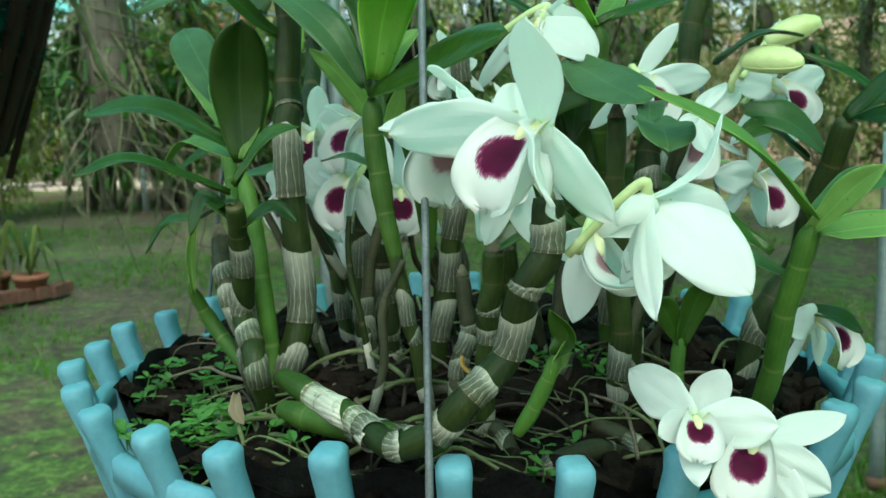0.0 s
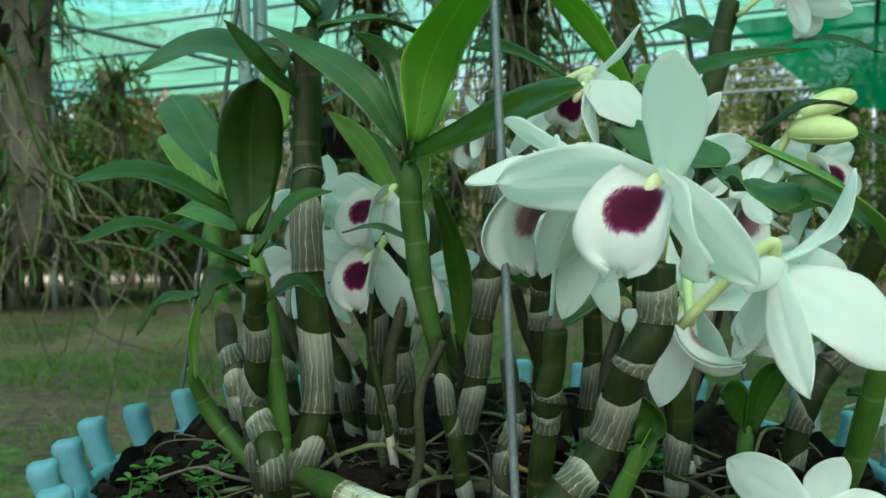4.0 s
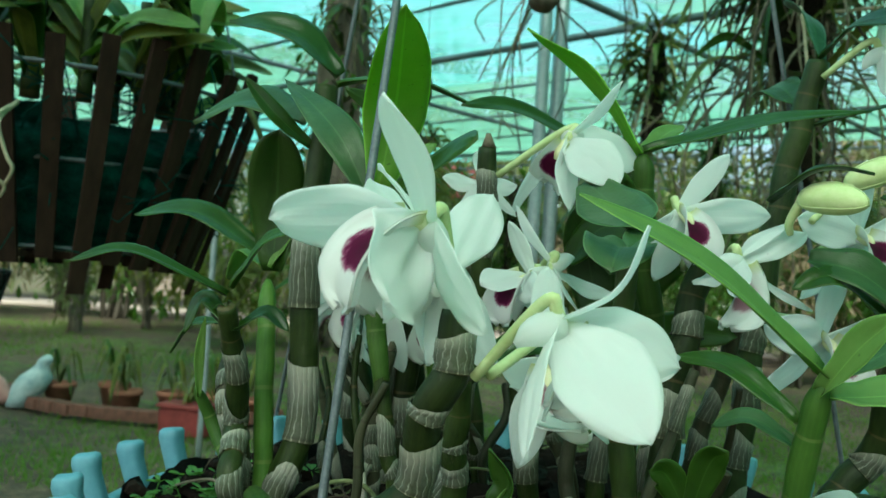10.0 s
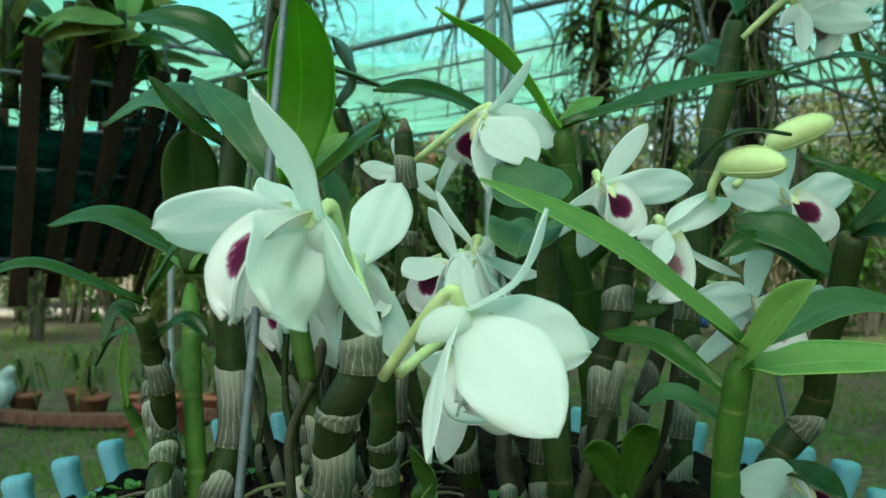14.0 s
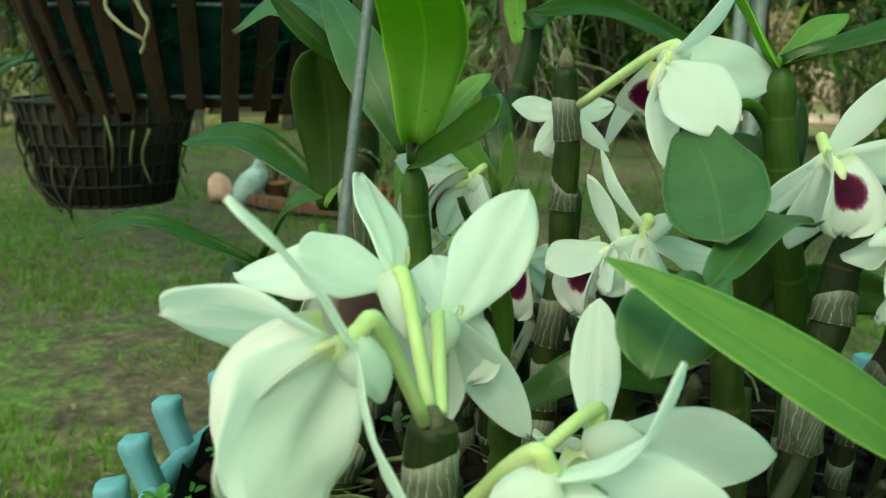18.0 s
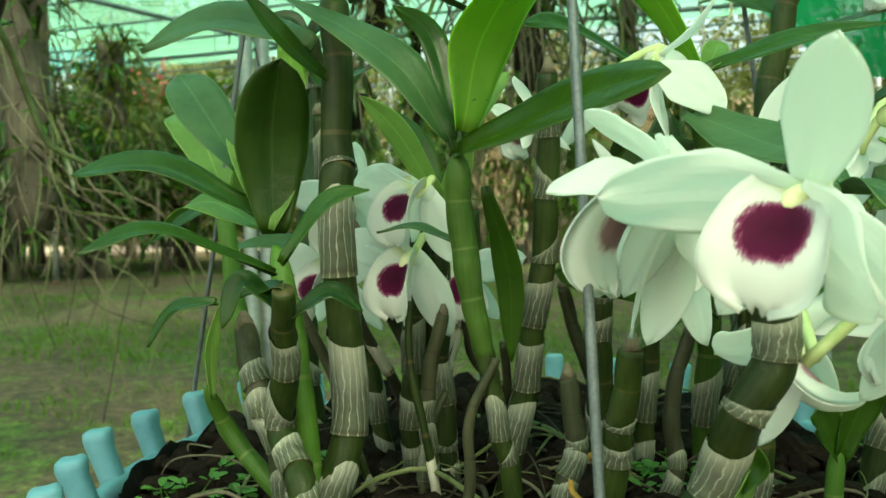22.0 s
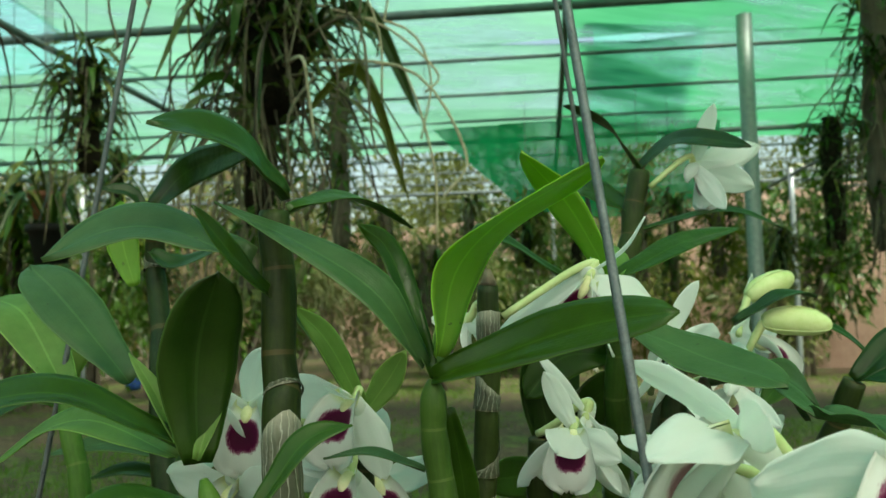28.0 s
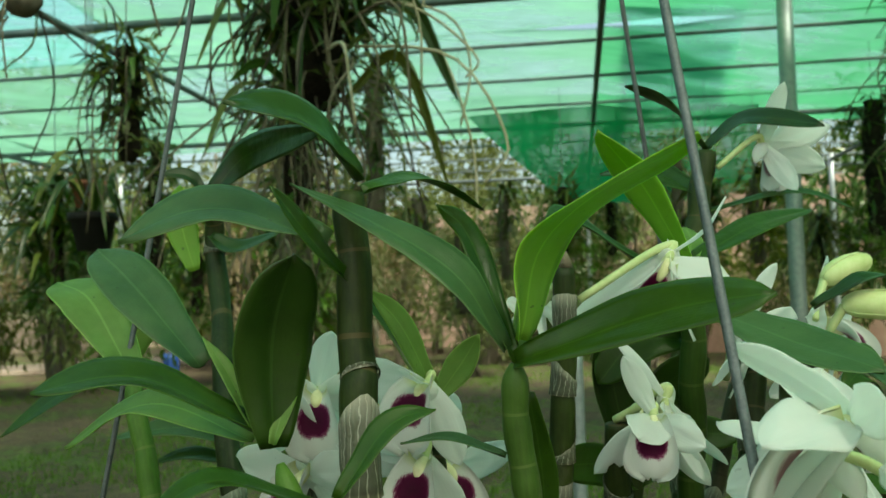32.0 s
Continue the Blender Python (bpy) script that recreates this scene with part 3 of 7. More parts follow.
def flower(parent, c, n, up=(0, 0, 1), size=0.036, foot=None, D=None, PL=None, PR=None, SL=None, SR=None, lip=0.0175, roll=1.0, label="", arch=0.002, wide=1.0):
    """An orchid flower: pedicel, three sepals, two broad petals, the lip and its column.
    A tip given as a point stands where it is, as (point, width, face) with its own breadth and turn;
    the others take the usual spread. L and R are as seen from the front."""
    c, n = V(c), V(n).normalized()
    up = V(up)
    up = (up - n * up.dot(n)).normalized()
    right = up.cross(n).normalized()
    k = size / 0.036

    def facing(t, radial):
        """The way the blade's inner side looks: it stays square to its own place in the whorl."""
        f = n.cross(radial).cross(t - c)
        return f if f.dot(n) >= 0 or abs(f.normalized().dot(n)) < 0.05 else -f

    # the stalk runs nearly straight, then hooks over into the back of the flower
    if foot is None:
        foot = c - n * 0.022 - up * 0.025
    foot = V(foot)
    top = c - n * 0.0055 + V((0, 0, arch))
    ctrl = [foot, foot.lerp(top, 0.72) + V((0, 0, 0.0015)), top, c - n * 0.0035 + V((0, 0, arch * 0.55)), c - n * 0.0005]
    fl = tube("flower", ctrl, 0.0014, 0.0017, PEDICEL, parent, 18, 8, 0.05, label)

    def blade(name, given, x, y, z, radial, width, bow, blunt, *more):
        face = None
        if given is None:
            t = c + (right * x + up * y + n * z) * size
        elif len(given) == 3 and not isinstance(given[0], (int, float)):
            t, width, face = V(given[0]), given[1] / k, V(given[2])
        elif len(given) == 5:
            t, width, face, bow, blunt = V(given[0]), given[1] / k, V(given[2]), given[3], given[4]
        else:
            t = V(given)
        petal(name, fl, c - n * (0.0005 if name == "petal" else 0.0025), t, width * k, face or facing(t, radial), bow, blunt, *more)

    blade("sepal", D, 0.0, 1.0, -0.05, up, 0.0140, -0.04, 0.5)
    blade("sepal", SL, -0.70, -0.85, -0.1, -right * 0.7 - up * 0.7, 0.0125, 0.05, 0.35)
    blade("sepal", SR, 0.70, -0.85, -0.1, right * 0.7 - up * 0.7, 0.0125, 0.05, 0.35)
    blade("petal", PL, -0.98, 0.18, 0.05, -right, 0.0185 * wide, 0.07, 0.42, -0.1, 0.10, 0.24)
    blade("petal", PR, 0.98, 0.18, 0.05, right, 0.0185 * wide, 0.07, 0.42, -0.1, 0.10, 0.24)
    # short spur behind, formed by the feet of the lower sepals
    v, f, u = tube_data(spline([c - n * 0.001, c - n * 0.005 - up * 0.006, c - n * 0.006 - up * 0.011], 6), [0.0036 * k, 0.0040 * k, 0.0040 * k, 0.0035 * k, 0.0028 * k, 0.0018 * k, 0.0008 * k], 10, 0.05)
    mesh_ob("spur", v, f, PETAL, fl, "", [(a, 0.12) for a, b in u])
    v, f, u = lip_data(c, n, up, lip, roll)
    lp = mesh_ob("lip", v, f, LIP, fl, "white lip with a deep purple blotch", u)
    lp.data.materials.append(LIP_OUT)
    for i in range(1, 2 * 20 * 16, 2):
        lp.data.polygons[i].material_index = 1
    v, f, u = tube_data(spline([c - n * 0.001, c + n * 0.003 - up * 0.0005, c + n * 0.0075 - up * 0.002], 6), [q * lip / 0.0145 for q in (0.0016, 0.0018, 0.0019, 0.0021, 0.0021, 0.0017, 0.0008)], 10)
    mesh_ob("column", v, f, COLUMN, fl, "pale yellow column", u)
    return fl


def cane(parent, ctrl, r, segs=8, material=None, sheaths=(), sh_len=0.75, flare=1.22, taper=0.8, foot=0.75, n=14, cover=None, rise=0.2):
    """A jointed, slightly zigzag cane, each joint swelling upwards to a ledge; sheaths lists the segments that still wear a dry sheath."""
    q, cover = 8, cover or SHEATH
    steps = segs * q
    pts = spline(ctrl, steps)
    turn = rng.uniform(-0.5, 0.5)
    side = V((math.cos(turn), math.sin(turn), 0)) * r * (0.16 if len(sheaths) else 0.06)
    rad = []
    for i in range(steps + 1):
        s = i / steps
        f = (i % q) / q
        zig = 2 * abs(((i / q / 2) % 1.0) - 0.5) * 2 - 1
        pts[i] = pts[i] + side * zig * min(1.0, 6 * s) * min(1.0, 6 * (1 - s))
        base = r * (foot + (1 - foot) * min(1, s / rise)) * (1 - (1 - taper) * max(0, (s - 0.55) / 0.45))
        rad.append(base * (0.90 + 0.17 * math.sin(math.pi * (0.14 + 0.60 * f)) + (0.035 if i % q == 0 else 0)))
    if material in (CANE_YOUNG, CANE_MID):
        for j, k in ((0, 0.35), (1, 0.65), (2, 0.85), (3, 0.95)):
            rad[-1 - j] *= k
    v, f, u = tube_data(pts, rad, n, 0.05, segs, rng.random() * 9)
    ob = mesh_ob("cane", v, f, material or CANE, parent, "", u)
    for k in sheaths:
        lo = k * q
        hi = min(steps, lo + max(3, round(q * sh_len * rng.uniform(0.70, 1.30))))
        m = 10
        fine = spline(pts[lo:hi + 1], m)
        rr = [max(rad[min(steps, lo + round((hi - lo) * j / m))], rad[lo]) * (1.045 + (flare - 1.05) * 0.75 * (1 - j / m) ** 2.2 + 0.05 * (j / m) ** 3) for j in range(m + 1)]
        v, f, u = tube_data(fine, rr, 18, 0.09, 1.0, rng.random() * 9)
        # torn rim, running up to a point on one side
        slope = min(rng.uniform(0.6, 3.2) * r, 0.85 * (fine[-1] - fine[0]).length)
        axis = (fine[-1] - fine[0]).normalized()
        ph = rng.uniform(0, 6.28)
        for j in range(18):
            lift = -slope * (0.5 - 0.5 * math.cos(2 * math.pi * j / 18 + ph)) ** 0.8 + rng.uniform(-0.07, 0.07) * r
            for w in range(1, m + 1):
                v[w * 18 + j] = v[w * 18 + j] + axis * lift * (w / m) ** 1.2
        mesh_ob("sheath", v, f[:-2], cover, ob, "dry grey papery sheath" if cover == SHEATH else "pale papery sheath", u)
    return ob


def strip_stub(parent, at, axis, r):
    """Broken dry end of a cane, with a few torn fibres."""
    at, axis = V(at), V(axis).normalized()
    v, f, u = tube_data([at, at + axis * r * 0.8, at + axis * r * 1.6], [r * 0.95, r * 0.7, r * 0.3], 8, 0.5, 1, rng.random() * 5)
    mesh_ob("stub", v, f, ROOT, parent, "torn brown cane end")


def merged(chunks):
    verts, faces, uvs = [], [], []
    for v, f, u in chunks:
        o = len(verts)
        verts += v
        faces += [tuple(i + o for i in q) for q in f]
        uvs += u
    return verts, faces, uvs


def small_leaf(c, d, w, face):
    """A small bent leaf of four triangles' worth of faces, for crowns and far foliage."""
    c, d = V(c), V(d)
    x = d.cross(V(face))
    if x.length < 1e-6:
        x = d.orthogonal()
    x.normalize()
    h = x.cross(d).normalized() * w * 0.3
    a, b = c + d * 0.45 + x * w * 0.5 + h, c + d * 0.45 - x * w * 0.5 + h
    m = c + d * 0.5
    return [c, a, c + d - h * 1.5, b, m], [(0, 1, 4), (1, 2, 4), (2, 3, 4), (3, 0, 4)], [(0.5, 0), (1, 0.5), (0.5, 1), (0, 0.5), (0.5, 0.5)]


def round_leaf(c, d, w):
    """A small rounded leaf, a little cupped."""
    c, d = V(c), V(d)
    x = d.cross(V((0, 0, 1)))
    if x.length < 1e-6:
        x = d.orthogonal()
    x.normalize()
    h = x.cross(d).normalized() * w * 0.2
    out = [(0.0, 0.0), (0.28, 0.40), (0.62, 0.50), (0.92, 0.28), (1.0, 0.0), (0.92, -0.28), (0.62, -0.50), (0.28, -0.40)]
    vs = [c + d * a + x * (w * b) + h * abs(b) * 2 for a, b in out] + [c + d * 0.55]
    return vs, [(k, (k + 1) % 8, 8) for k in range(8)], [(0.5 + b, a) for a, b in out] + [(0.5, 0.5)]


def box_data(cx, cy, cz, sx, sy, sz, bev=0.0, rot=0.0):
    """A box with chamfered upright edges and top."""
    b = min(bev, sx * 0.45, sy * 0.45)
    ring = [(-sx / 2 + b, -sy / 2), (sx / 2 - b, -sy / 2), (sx / 2, -sy / 2 + b), (sx / 2, sy / 2 - b), (sx / 2 - b, sy / 2), (-sx / 2 + b, sy / 2), (-sx / 2, sy / 2 - b), (-sx / 2, -sy / 2 + b)]
    ca, sa = math.cos(rot), math.sin(rot)
    verts = []
    for z, k in ((-sz / 2, 1), (sz / 2 - b, 1), (sz / 2, 1 - 2 * b / max(sx, sy))):
        verts += [V((cx + (x * ca - y * sa) * k, cy + (x * sa + y * ca) * k, cz + z)) for x, y in ring]
    faces = [tuple(range(7, -1, -1)), tuple(range(16, 24))]
    for r in (0, 8):
        faces += [(r + k, r + (k + 1) % 8, r + 8 + (k + 1) % 8, r + 8 + k) for k in range(8)]
    return verts, faces, [(0, 0)] * 24


def lathe_data(at, prof, n=24, wob=0.0):
    at = V(at)
    verts = [at + V((r * math.cos(2 * math.pi * k / n), r * math.sin(2 * math.pi * k / n), z)) * (1 + wob * 0) for r, z in prof for k in range(n)]
    faces = [(i * n + k, i * n + (k + 1) % n, (i + 1) * n + (k + 1) % n, (i + 1) * n + k) for i in range(len(prof) - 1) for k in range(n)]
    return verts, faces, [(0, 0)] * len(verts)

# ---------------------------------------------------------------- ground and shade house
GX, GY = V((0.866, -0.5, 0)), V((0.5, 0.866, 0))     # across and along the shade house


def at_grid(a, b, z=0.0):
    return GX * a + GY * b + V((0, 0, z))


def build_ground():
    verts, faces = [], []
    xs = [-400, -120, -40] + [-20 + 0.5 * i for i in range(81)] + [40, 120, 400]
    ys = [-400, -120, -40] + [-10 + 0.5 * i for i in range(81)] + [60, 150, 400]
    for y in ys:
        for x in xs:
            near = max(0.0, 1 - math.hypot(x, y - 8) / 30)
            verts.append((x, y, 0.05 * near * noise.noise(V((x * 0.7, y * 0.7, 0))) + 0.02 * near * noise.noise(V((x * 2, y * 2, 3))) - 0.03))
    m = len(xs)
    faces = [(j * m + i, j * m + i + 1, (j + 1) * m + i + 1, (j + 1) * m + i) for j in range(len(ys) - 1) for i in range(m - 1)]
    tagged(mesh_ob("ground", verts, faces, GROUND), "damp brown earth with patches of moss and short grass", "ground", "", "structure")


build_ground()

ROOF = 2.75


def build_roof():
    # net sheets between the beams, each sagging a little
    for i, a0 in enumerate(range(-12, 15, 3)):
        for j, b0 in enumerate(range(-2, 10, 4)):
            pick = (i * 7 + j * 3) % 5
            mat = NET_GREEN if (a0 >= 0 and pick not in (0, 2)) else (NET_BLUE if pick == 1 else NET_MINT)
            if a0 < -3 and pick == 2:
                mat = NET_BLUE
            verts, faces = [], []
            for y in range(9):
                for x in range(7):
                    sag = -0.10 * math.sin(math.pi * x / 6) * math.sin(math.pi * y / 8) + 0.05 * noise.noise(V((a0 + x * 0.6, b0 + y * 0.6, 1)))
                    verts.append(at_grid(a0 + x * 0.505, b0 + y * 0.505, ROOF + 0.07 + sag + 0.004 * ((i + j) % 3)))
            faces = [(y * 7 + x, y * 7 + x + 1, (y + 1) * 7 + x + 1, (y + 1) * 7 + x) for y in range(8) for x in range(6)]
            tagged(mesh_ob("shade_net", verts, faces, mat), "translucent green shade net stretched over the pipe frame", "shade net", "roof nets", "structure")
    for b in range(-2, 15):
        r = 0.026 if b % 4 == 1 else 0.013
        v, f, u = tube_data([at_grid(-12, b, ROOF - 0.02), at_grid(15, b, ROOF - 0.02)], [r, r], 8)
        tagged(mesh_ob("roof_pipe", v, f, PIPE), "grey steel roof pipe under the net", "pipe", "roof pipes", "structure")
    for a in range(-12, 16, 3):
        v, f, u = tube_data([at_grid(a, -2, ROOF - 0.09), at_grid(a, 14, ROOF - 0.09)], [0.022, 0.022], 8)
        tagged(mesh_ob("roof_beam", v, f, PIPE), "grey steel roof beam carrying the pipes", "beam", "roof beams", "structure")


build_roof()


def loose_net(name, corners, mat, label, n=10):
    a, b, c, d = (V(p) for p in corners)
    verts = []
    for j in range(n + 1):
        for i in range(n + 1):
            u, w = i / n, j / n
            p = (a.lerp(b, u)).lerp(d.lerp(c, u), w)
            verts.append(p + V((0.05 * noise.noise(p * 1.7), 0.06 * noise.noise(p * 1.3 + V((5, 0, 0))), -0.10 * math.sin(math.pi * u) * w)))
    m = n + 1
    faces = [(j * m + i, j * m + i + 1, (j + 1) * m + i + 1, (j + 1) * m + i) for j in range(n) for i in range(n)]
    tagged(mesh_ob(name, verts, faces, mat), label, "shade net", "roof nets", "structure")


# a net curtain hung at the far side and a blue patch under the roof
loose_net("net_curtain", ((3.0550, 8.0067, 2.9452), (5.5332, 6.6011, 2.8542), (5.4557, 6.6817, 1.9676), (3.9195, 7.5034, 1.9884)), NET_DRAPE, "green net curtain hanging from the roof frame")
loose_net("net_patch", ((2.9849, 4.8043, 2.9388), (3.7056, 4.5205, 2.9168), (5.3806, 6.8753, 2.8804), (4.6334, 7.3837, 2.9235)), NET_BLUE, "blue-green net patch tied under the roof")


def post(x, y, r=0.038, top=ROOF, lean=0.0, label="grey galvanised steel post standing on the ground", mat=None, group="shade house posts"):
    e = thing("post", (x, y, 0), label, "post", group)
    v, f, u = tube_data(spline([(x, y, -0.05), (x + lean * 0.5, y, top * 0.5), (x + lean, y, top)], 6), [r] * 7, 12)
    mesh_ob("tube", v, f, mat or STEEL, e)
    v, f, u = lathe_data((x, y, -0.03), [(r * 1.05, 0.0), (r * 1.5, 0.0), (r * 1.4, 0.03), (r * 1.05, 0.035)], 14)
    mesh_ob("foot_plate", v, f, RUST, e)
    return e


px, py, _ = (-0.6080, 4.5231, 1.9344)
post(px, py, 0.032)
px, py, _ = (-0.5393, 4.5947, 1.9439)
post(px, py, 0.036)
px, py, _ = (3.6242, 4.1878, 1.7487)
post(px, py, 0.045)
px, py, _ = (-2.1679, 4.1982, 0.9620)
post(px, py, 0.015, 1.55)
px, py, _ = (1.2368, 2.5428, 0.4130)
post(px, py, 0.022, 1.0)
for a, b in ((-6, 11), (3, 12), (6, 13), (0, 15), (-9, 8), (9, 10)):
    p = at_grid(a, b)
    post(p.x, p.y, 0.035)

# ---------------------------------------------------------------- planting round the shade house


def crown_mesh(seed, n, size, leaf_len, leaf_w, shape=(1, 1, 1), droop=0.0):
    r = random.Random(seed)
    chunks = []
    blobs = [(V((r.uniform(-0.6, 0.6) * shape[0], r.uniform(-0.6, 0.6) * shape[1], r.uniform(-0.55, 0.55) * shape[2])), r.uniform(0.22, 0.5)) for _ in range(16)]
    for _ in range(n):
        b, br = r.choice(blobs)
        d = V((r.gauss(0, 1), r.gauss(0, 1), r.gauss(0, 1))).normalized()
        c = (b + d * br * r.uniform(0.5, 1.05)) * size
        dirn = (d + V((r.gauss(0, 0.5), r.gauss(0, 0.5), r.gauss(0, 0.4) - droop))).normalized() * leaf_len * r.uniform(0.6, 1.3)
        chunks.append(small_leaf(c, dirn, leaf_w * r.uniform(0.7, 1.3), (r.gauss(0, 0.4), r.gauss(0, 0.4), 1)))
    return merged(chunks)


def shrub_proto(seed, n, size, ll, lw, mat, shape, label, droop=0.0):
    e = thing("shrub", (0, 0, 0), label, "shrub", "shrubs round the shade house")
    v, f, u = crown_mesh(seed, n, size, ll, lw, shape, droop)
    v = [p + V((0, 0, size * shape[2] * 0.95)) for p in v]
    mesh_ob("crown", v, f, mat, e, "", u, False)
    r = random.Random(seed + 5)
    chunks = []
    for _ in range(7):
        q = V((r.uniform(-0.5, 0.5), r.uniform(-0.5, 0.5), size * shape[2] * r.uniform(0.9, 1.5)))
        pts = spline([(r.uniform(-0.1, 0.1), r.uniform(-0.1, 0.1), -0.05), (q.x * 0.4 * size, q.y * 0.4 * size, q.z * 0.5), (q.x * size, q.y * size, q.z)], 6)
        chunks.append(tube_data(pts, [0.030 * (1 - 0.12 * i) for i in range(7)], 6))
    v, f, u = merged(chunks)
    mesh_ob("trunk", v, f, TRUNK, e)
    return e


protos = [
    shrub_proto(1, 1500, 1.0, 0.13, 0.035, LEAF_FAR, (1.0, 0.8, 1.0), "bushy dark green shrub of narrow leaves"),
    shrub_proto(2, 1300, 1.1, 0.17, 0.05, LEAF_OLIVE, (1.1, 0.8, 0.9), "olive-green shrub with drooping leaves", 0.6),
    shrub_proto(3, 1500, 1.0, 0.20, 0.025, LEAF_FAR, (0.9, 0.8, 1.25), "tall shrub of thin hanging leaves", 0.9),
    shrub_proto(4, 1000, 0.9, 0.16, 0.03, LEAF_DRY, (1.0, 0.8, 1.1), "shrub of dry brownish stems and leaves", 0.7),
    shrub_proto(5, 1400, 1.0, 0.10, 0.05, LEAF, (1.0, 0.9, 0.9), "fresh green leafy bush"),
]
first = set()
r = random.Random(11)
k = 0
for ring, (rad, cnt, sc) in enumerate(((13.5, 30, 1.05), (17.0, 34, 1.5), (23.0, 34, 2.6))):
    for i in range(cnt):
        ang = radians(-72 + 148 * (i + r.uniform(-0.25, 0.25)) / cnt)
        d = rad * r.uniform(0.9, 1.12)
        x, y = -math.sin(ang) * d, math.cos(ang) * d
        s = sc * r.uniform(0.75, 1.15)
        p = k % 5 if r.random() < 0.6 else r.randrange(5)
        k += 1
        if -56 < math.degrees(ang) < -38 and ring < 2 and i % 2:
            continue
        m = Matrix.LocRotScale((x, y, -0.03), Euler((0, 0, r.uniform(0, 6.28))), None)
        src = protos[p]
        if p not in first:
            first.add(p)
            src.matrix_basis = m
            src.scale = (s, s, s * 1.25)
        else:
            ob = copy_thing(src, m)
            ob.scale = (s, s, s * r.uniform(1.0, 1.5))

# taller dark bushes closing the far side
for i, (x, y, _) in enumerate(((6.0, 13.8, 0), (7.2, 13.2, 0), (8.9, 13.5, 0), (10.9, 11.4, 0), (0.4, 16.2, 0), (3.2, 15.2, 0))):
    ob = copy_thing(protos[(0, 4, 2)[i % 3]], Matrix.LocRotScale((x, y, -0.03), Euler((0, 0, i * 0.9)), None))
    ob.scale = (1.6, 1.6, 1.75 + 0.15 * (i % 3))

# broad-leaved bushes nearer by, one with red blossom
broad = shrub_proto(6, 1300, 0.62, 0.10, 0.040, LEAF, (0.9, 0.7, 1.15), "fresh green broad-leaved bush in dappled light", 0.3)
spots = ((-3.5, 12.2), (-2.6, 13.3), (9.8, 10.1), (2.3, 12.9), (-4.6, 12.2))
for i, (x, y) in enumerate(spots):
    m = Matrix.LocRotScale((x, y, -0.03), Euler((0, 0, i * 1.3)), None)
    ob = broad if i == 0 else copy_thing(broad, m)
    ob.matrix_basis = m
    ob.scale = (2.3, 2.3, 2.0 + 0.2 * (i % 3))
x, y, z = (-2.5, 10.9, 2.3)
e = thing("flower_shrub", (x, y, -0.03), "thin shrub carrying small clusters of red blossom", "shrub")
v, f, u = crown_mesh(41, 260, 0.55, 0.10, 0.045, (0.8, 0.7, 1.1), 0.2)
mesh_ob("crown", [p + V((x, y, z - 0.25)) for p in v], f, LEAF_FAR, e, "", u, False)
v, f, u = crown_mesh(42, 60, 0.42, 0.07, 0.060, (0.8, 0.6, 0.9), 0.1)
mesh_ob("blossom", [p + V((x, y, z)) for p in v], f, BLOSSOM, e, "red blossom", None, False)
v, f, u = tube_data(spline([(x, y, -0.05), (x + 0.06, y, z * 0.5), (x, y, z - 0.1)], 6), [0.025 - 0.002 * i for i in range(7)], 7)
mesh_ob("trunk", v, f, TRUNK, e)

# pale walls and a path beyond the shrubs
def wall(name, a, b, h, mat, label):
    a, b = V(a), V(b)
    d = (b - a).normalized()
    nrm = V((-d.y, d.x, 0)) * 0.12
    verts = []
    for p in (a - nrm, b - nrm, b + nrm, a + nrm):
        verts += [V((p.x, p.y, -0.05)), V((p.x, p.y, h))]
    faces = [(0, 2, 3, 1), (2, 4, 5, 3), (4, 6, 7, 5), (6, 0, 1, 7), (1, 3, 5, 7), (0, 6, 4, 2)]
    tagged(mesh_ob(name, verts, faces, mat, None, "", None, False), label, "wall", "", "structure")


wall("wall_north", (-16, 24, 0), (6, 26, 0), 0.8, BEIGE, "low pale beige wall beyond the shrubs")
wall("wall_east", (6.5, 21, 0), (13, 8, 0), 2.9, PLASTER, "pinkish plastered wall beyond the plants")
verts = [(-16, 15.2, 0.02), (2, 17.6, 0.02), (2, 19.6, 0.02), (-16, 17.4, 0.02), (-16, 15.2, -0.08), (2, 17.6, -0.08), (2, 19.6, -0.08), (-16, 17.4, -0.08)]
tagged(mesh_ob("pavement", verts, [(0, 1, 2, 3), (0, 4, 5, 1), (1, 5, 6, 2), (2, 6, 7, 3), (3, 7, 4, 0)], PATHMAT, None, "", None, False), "pale concrete path along the planting", "path", "", "structure")


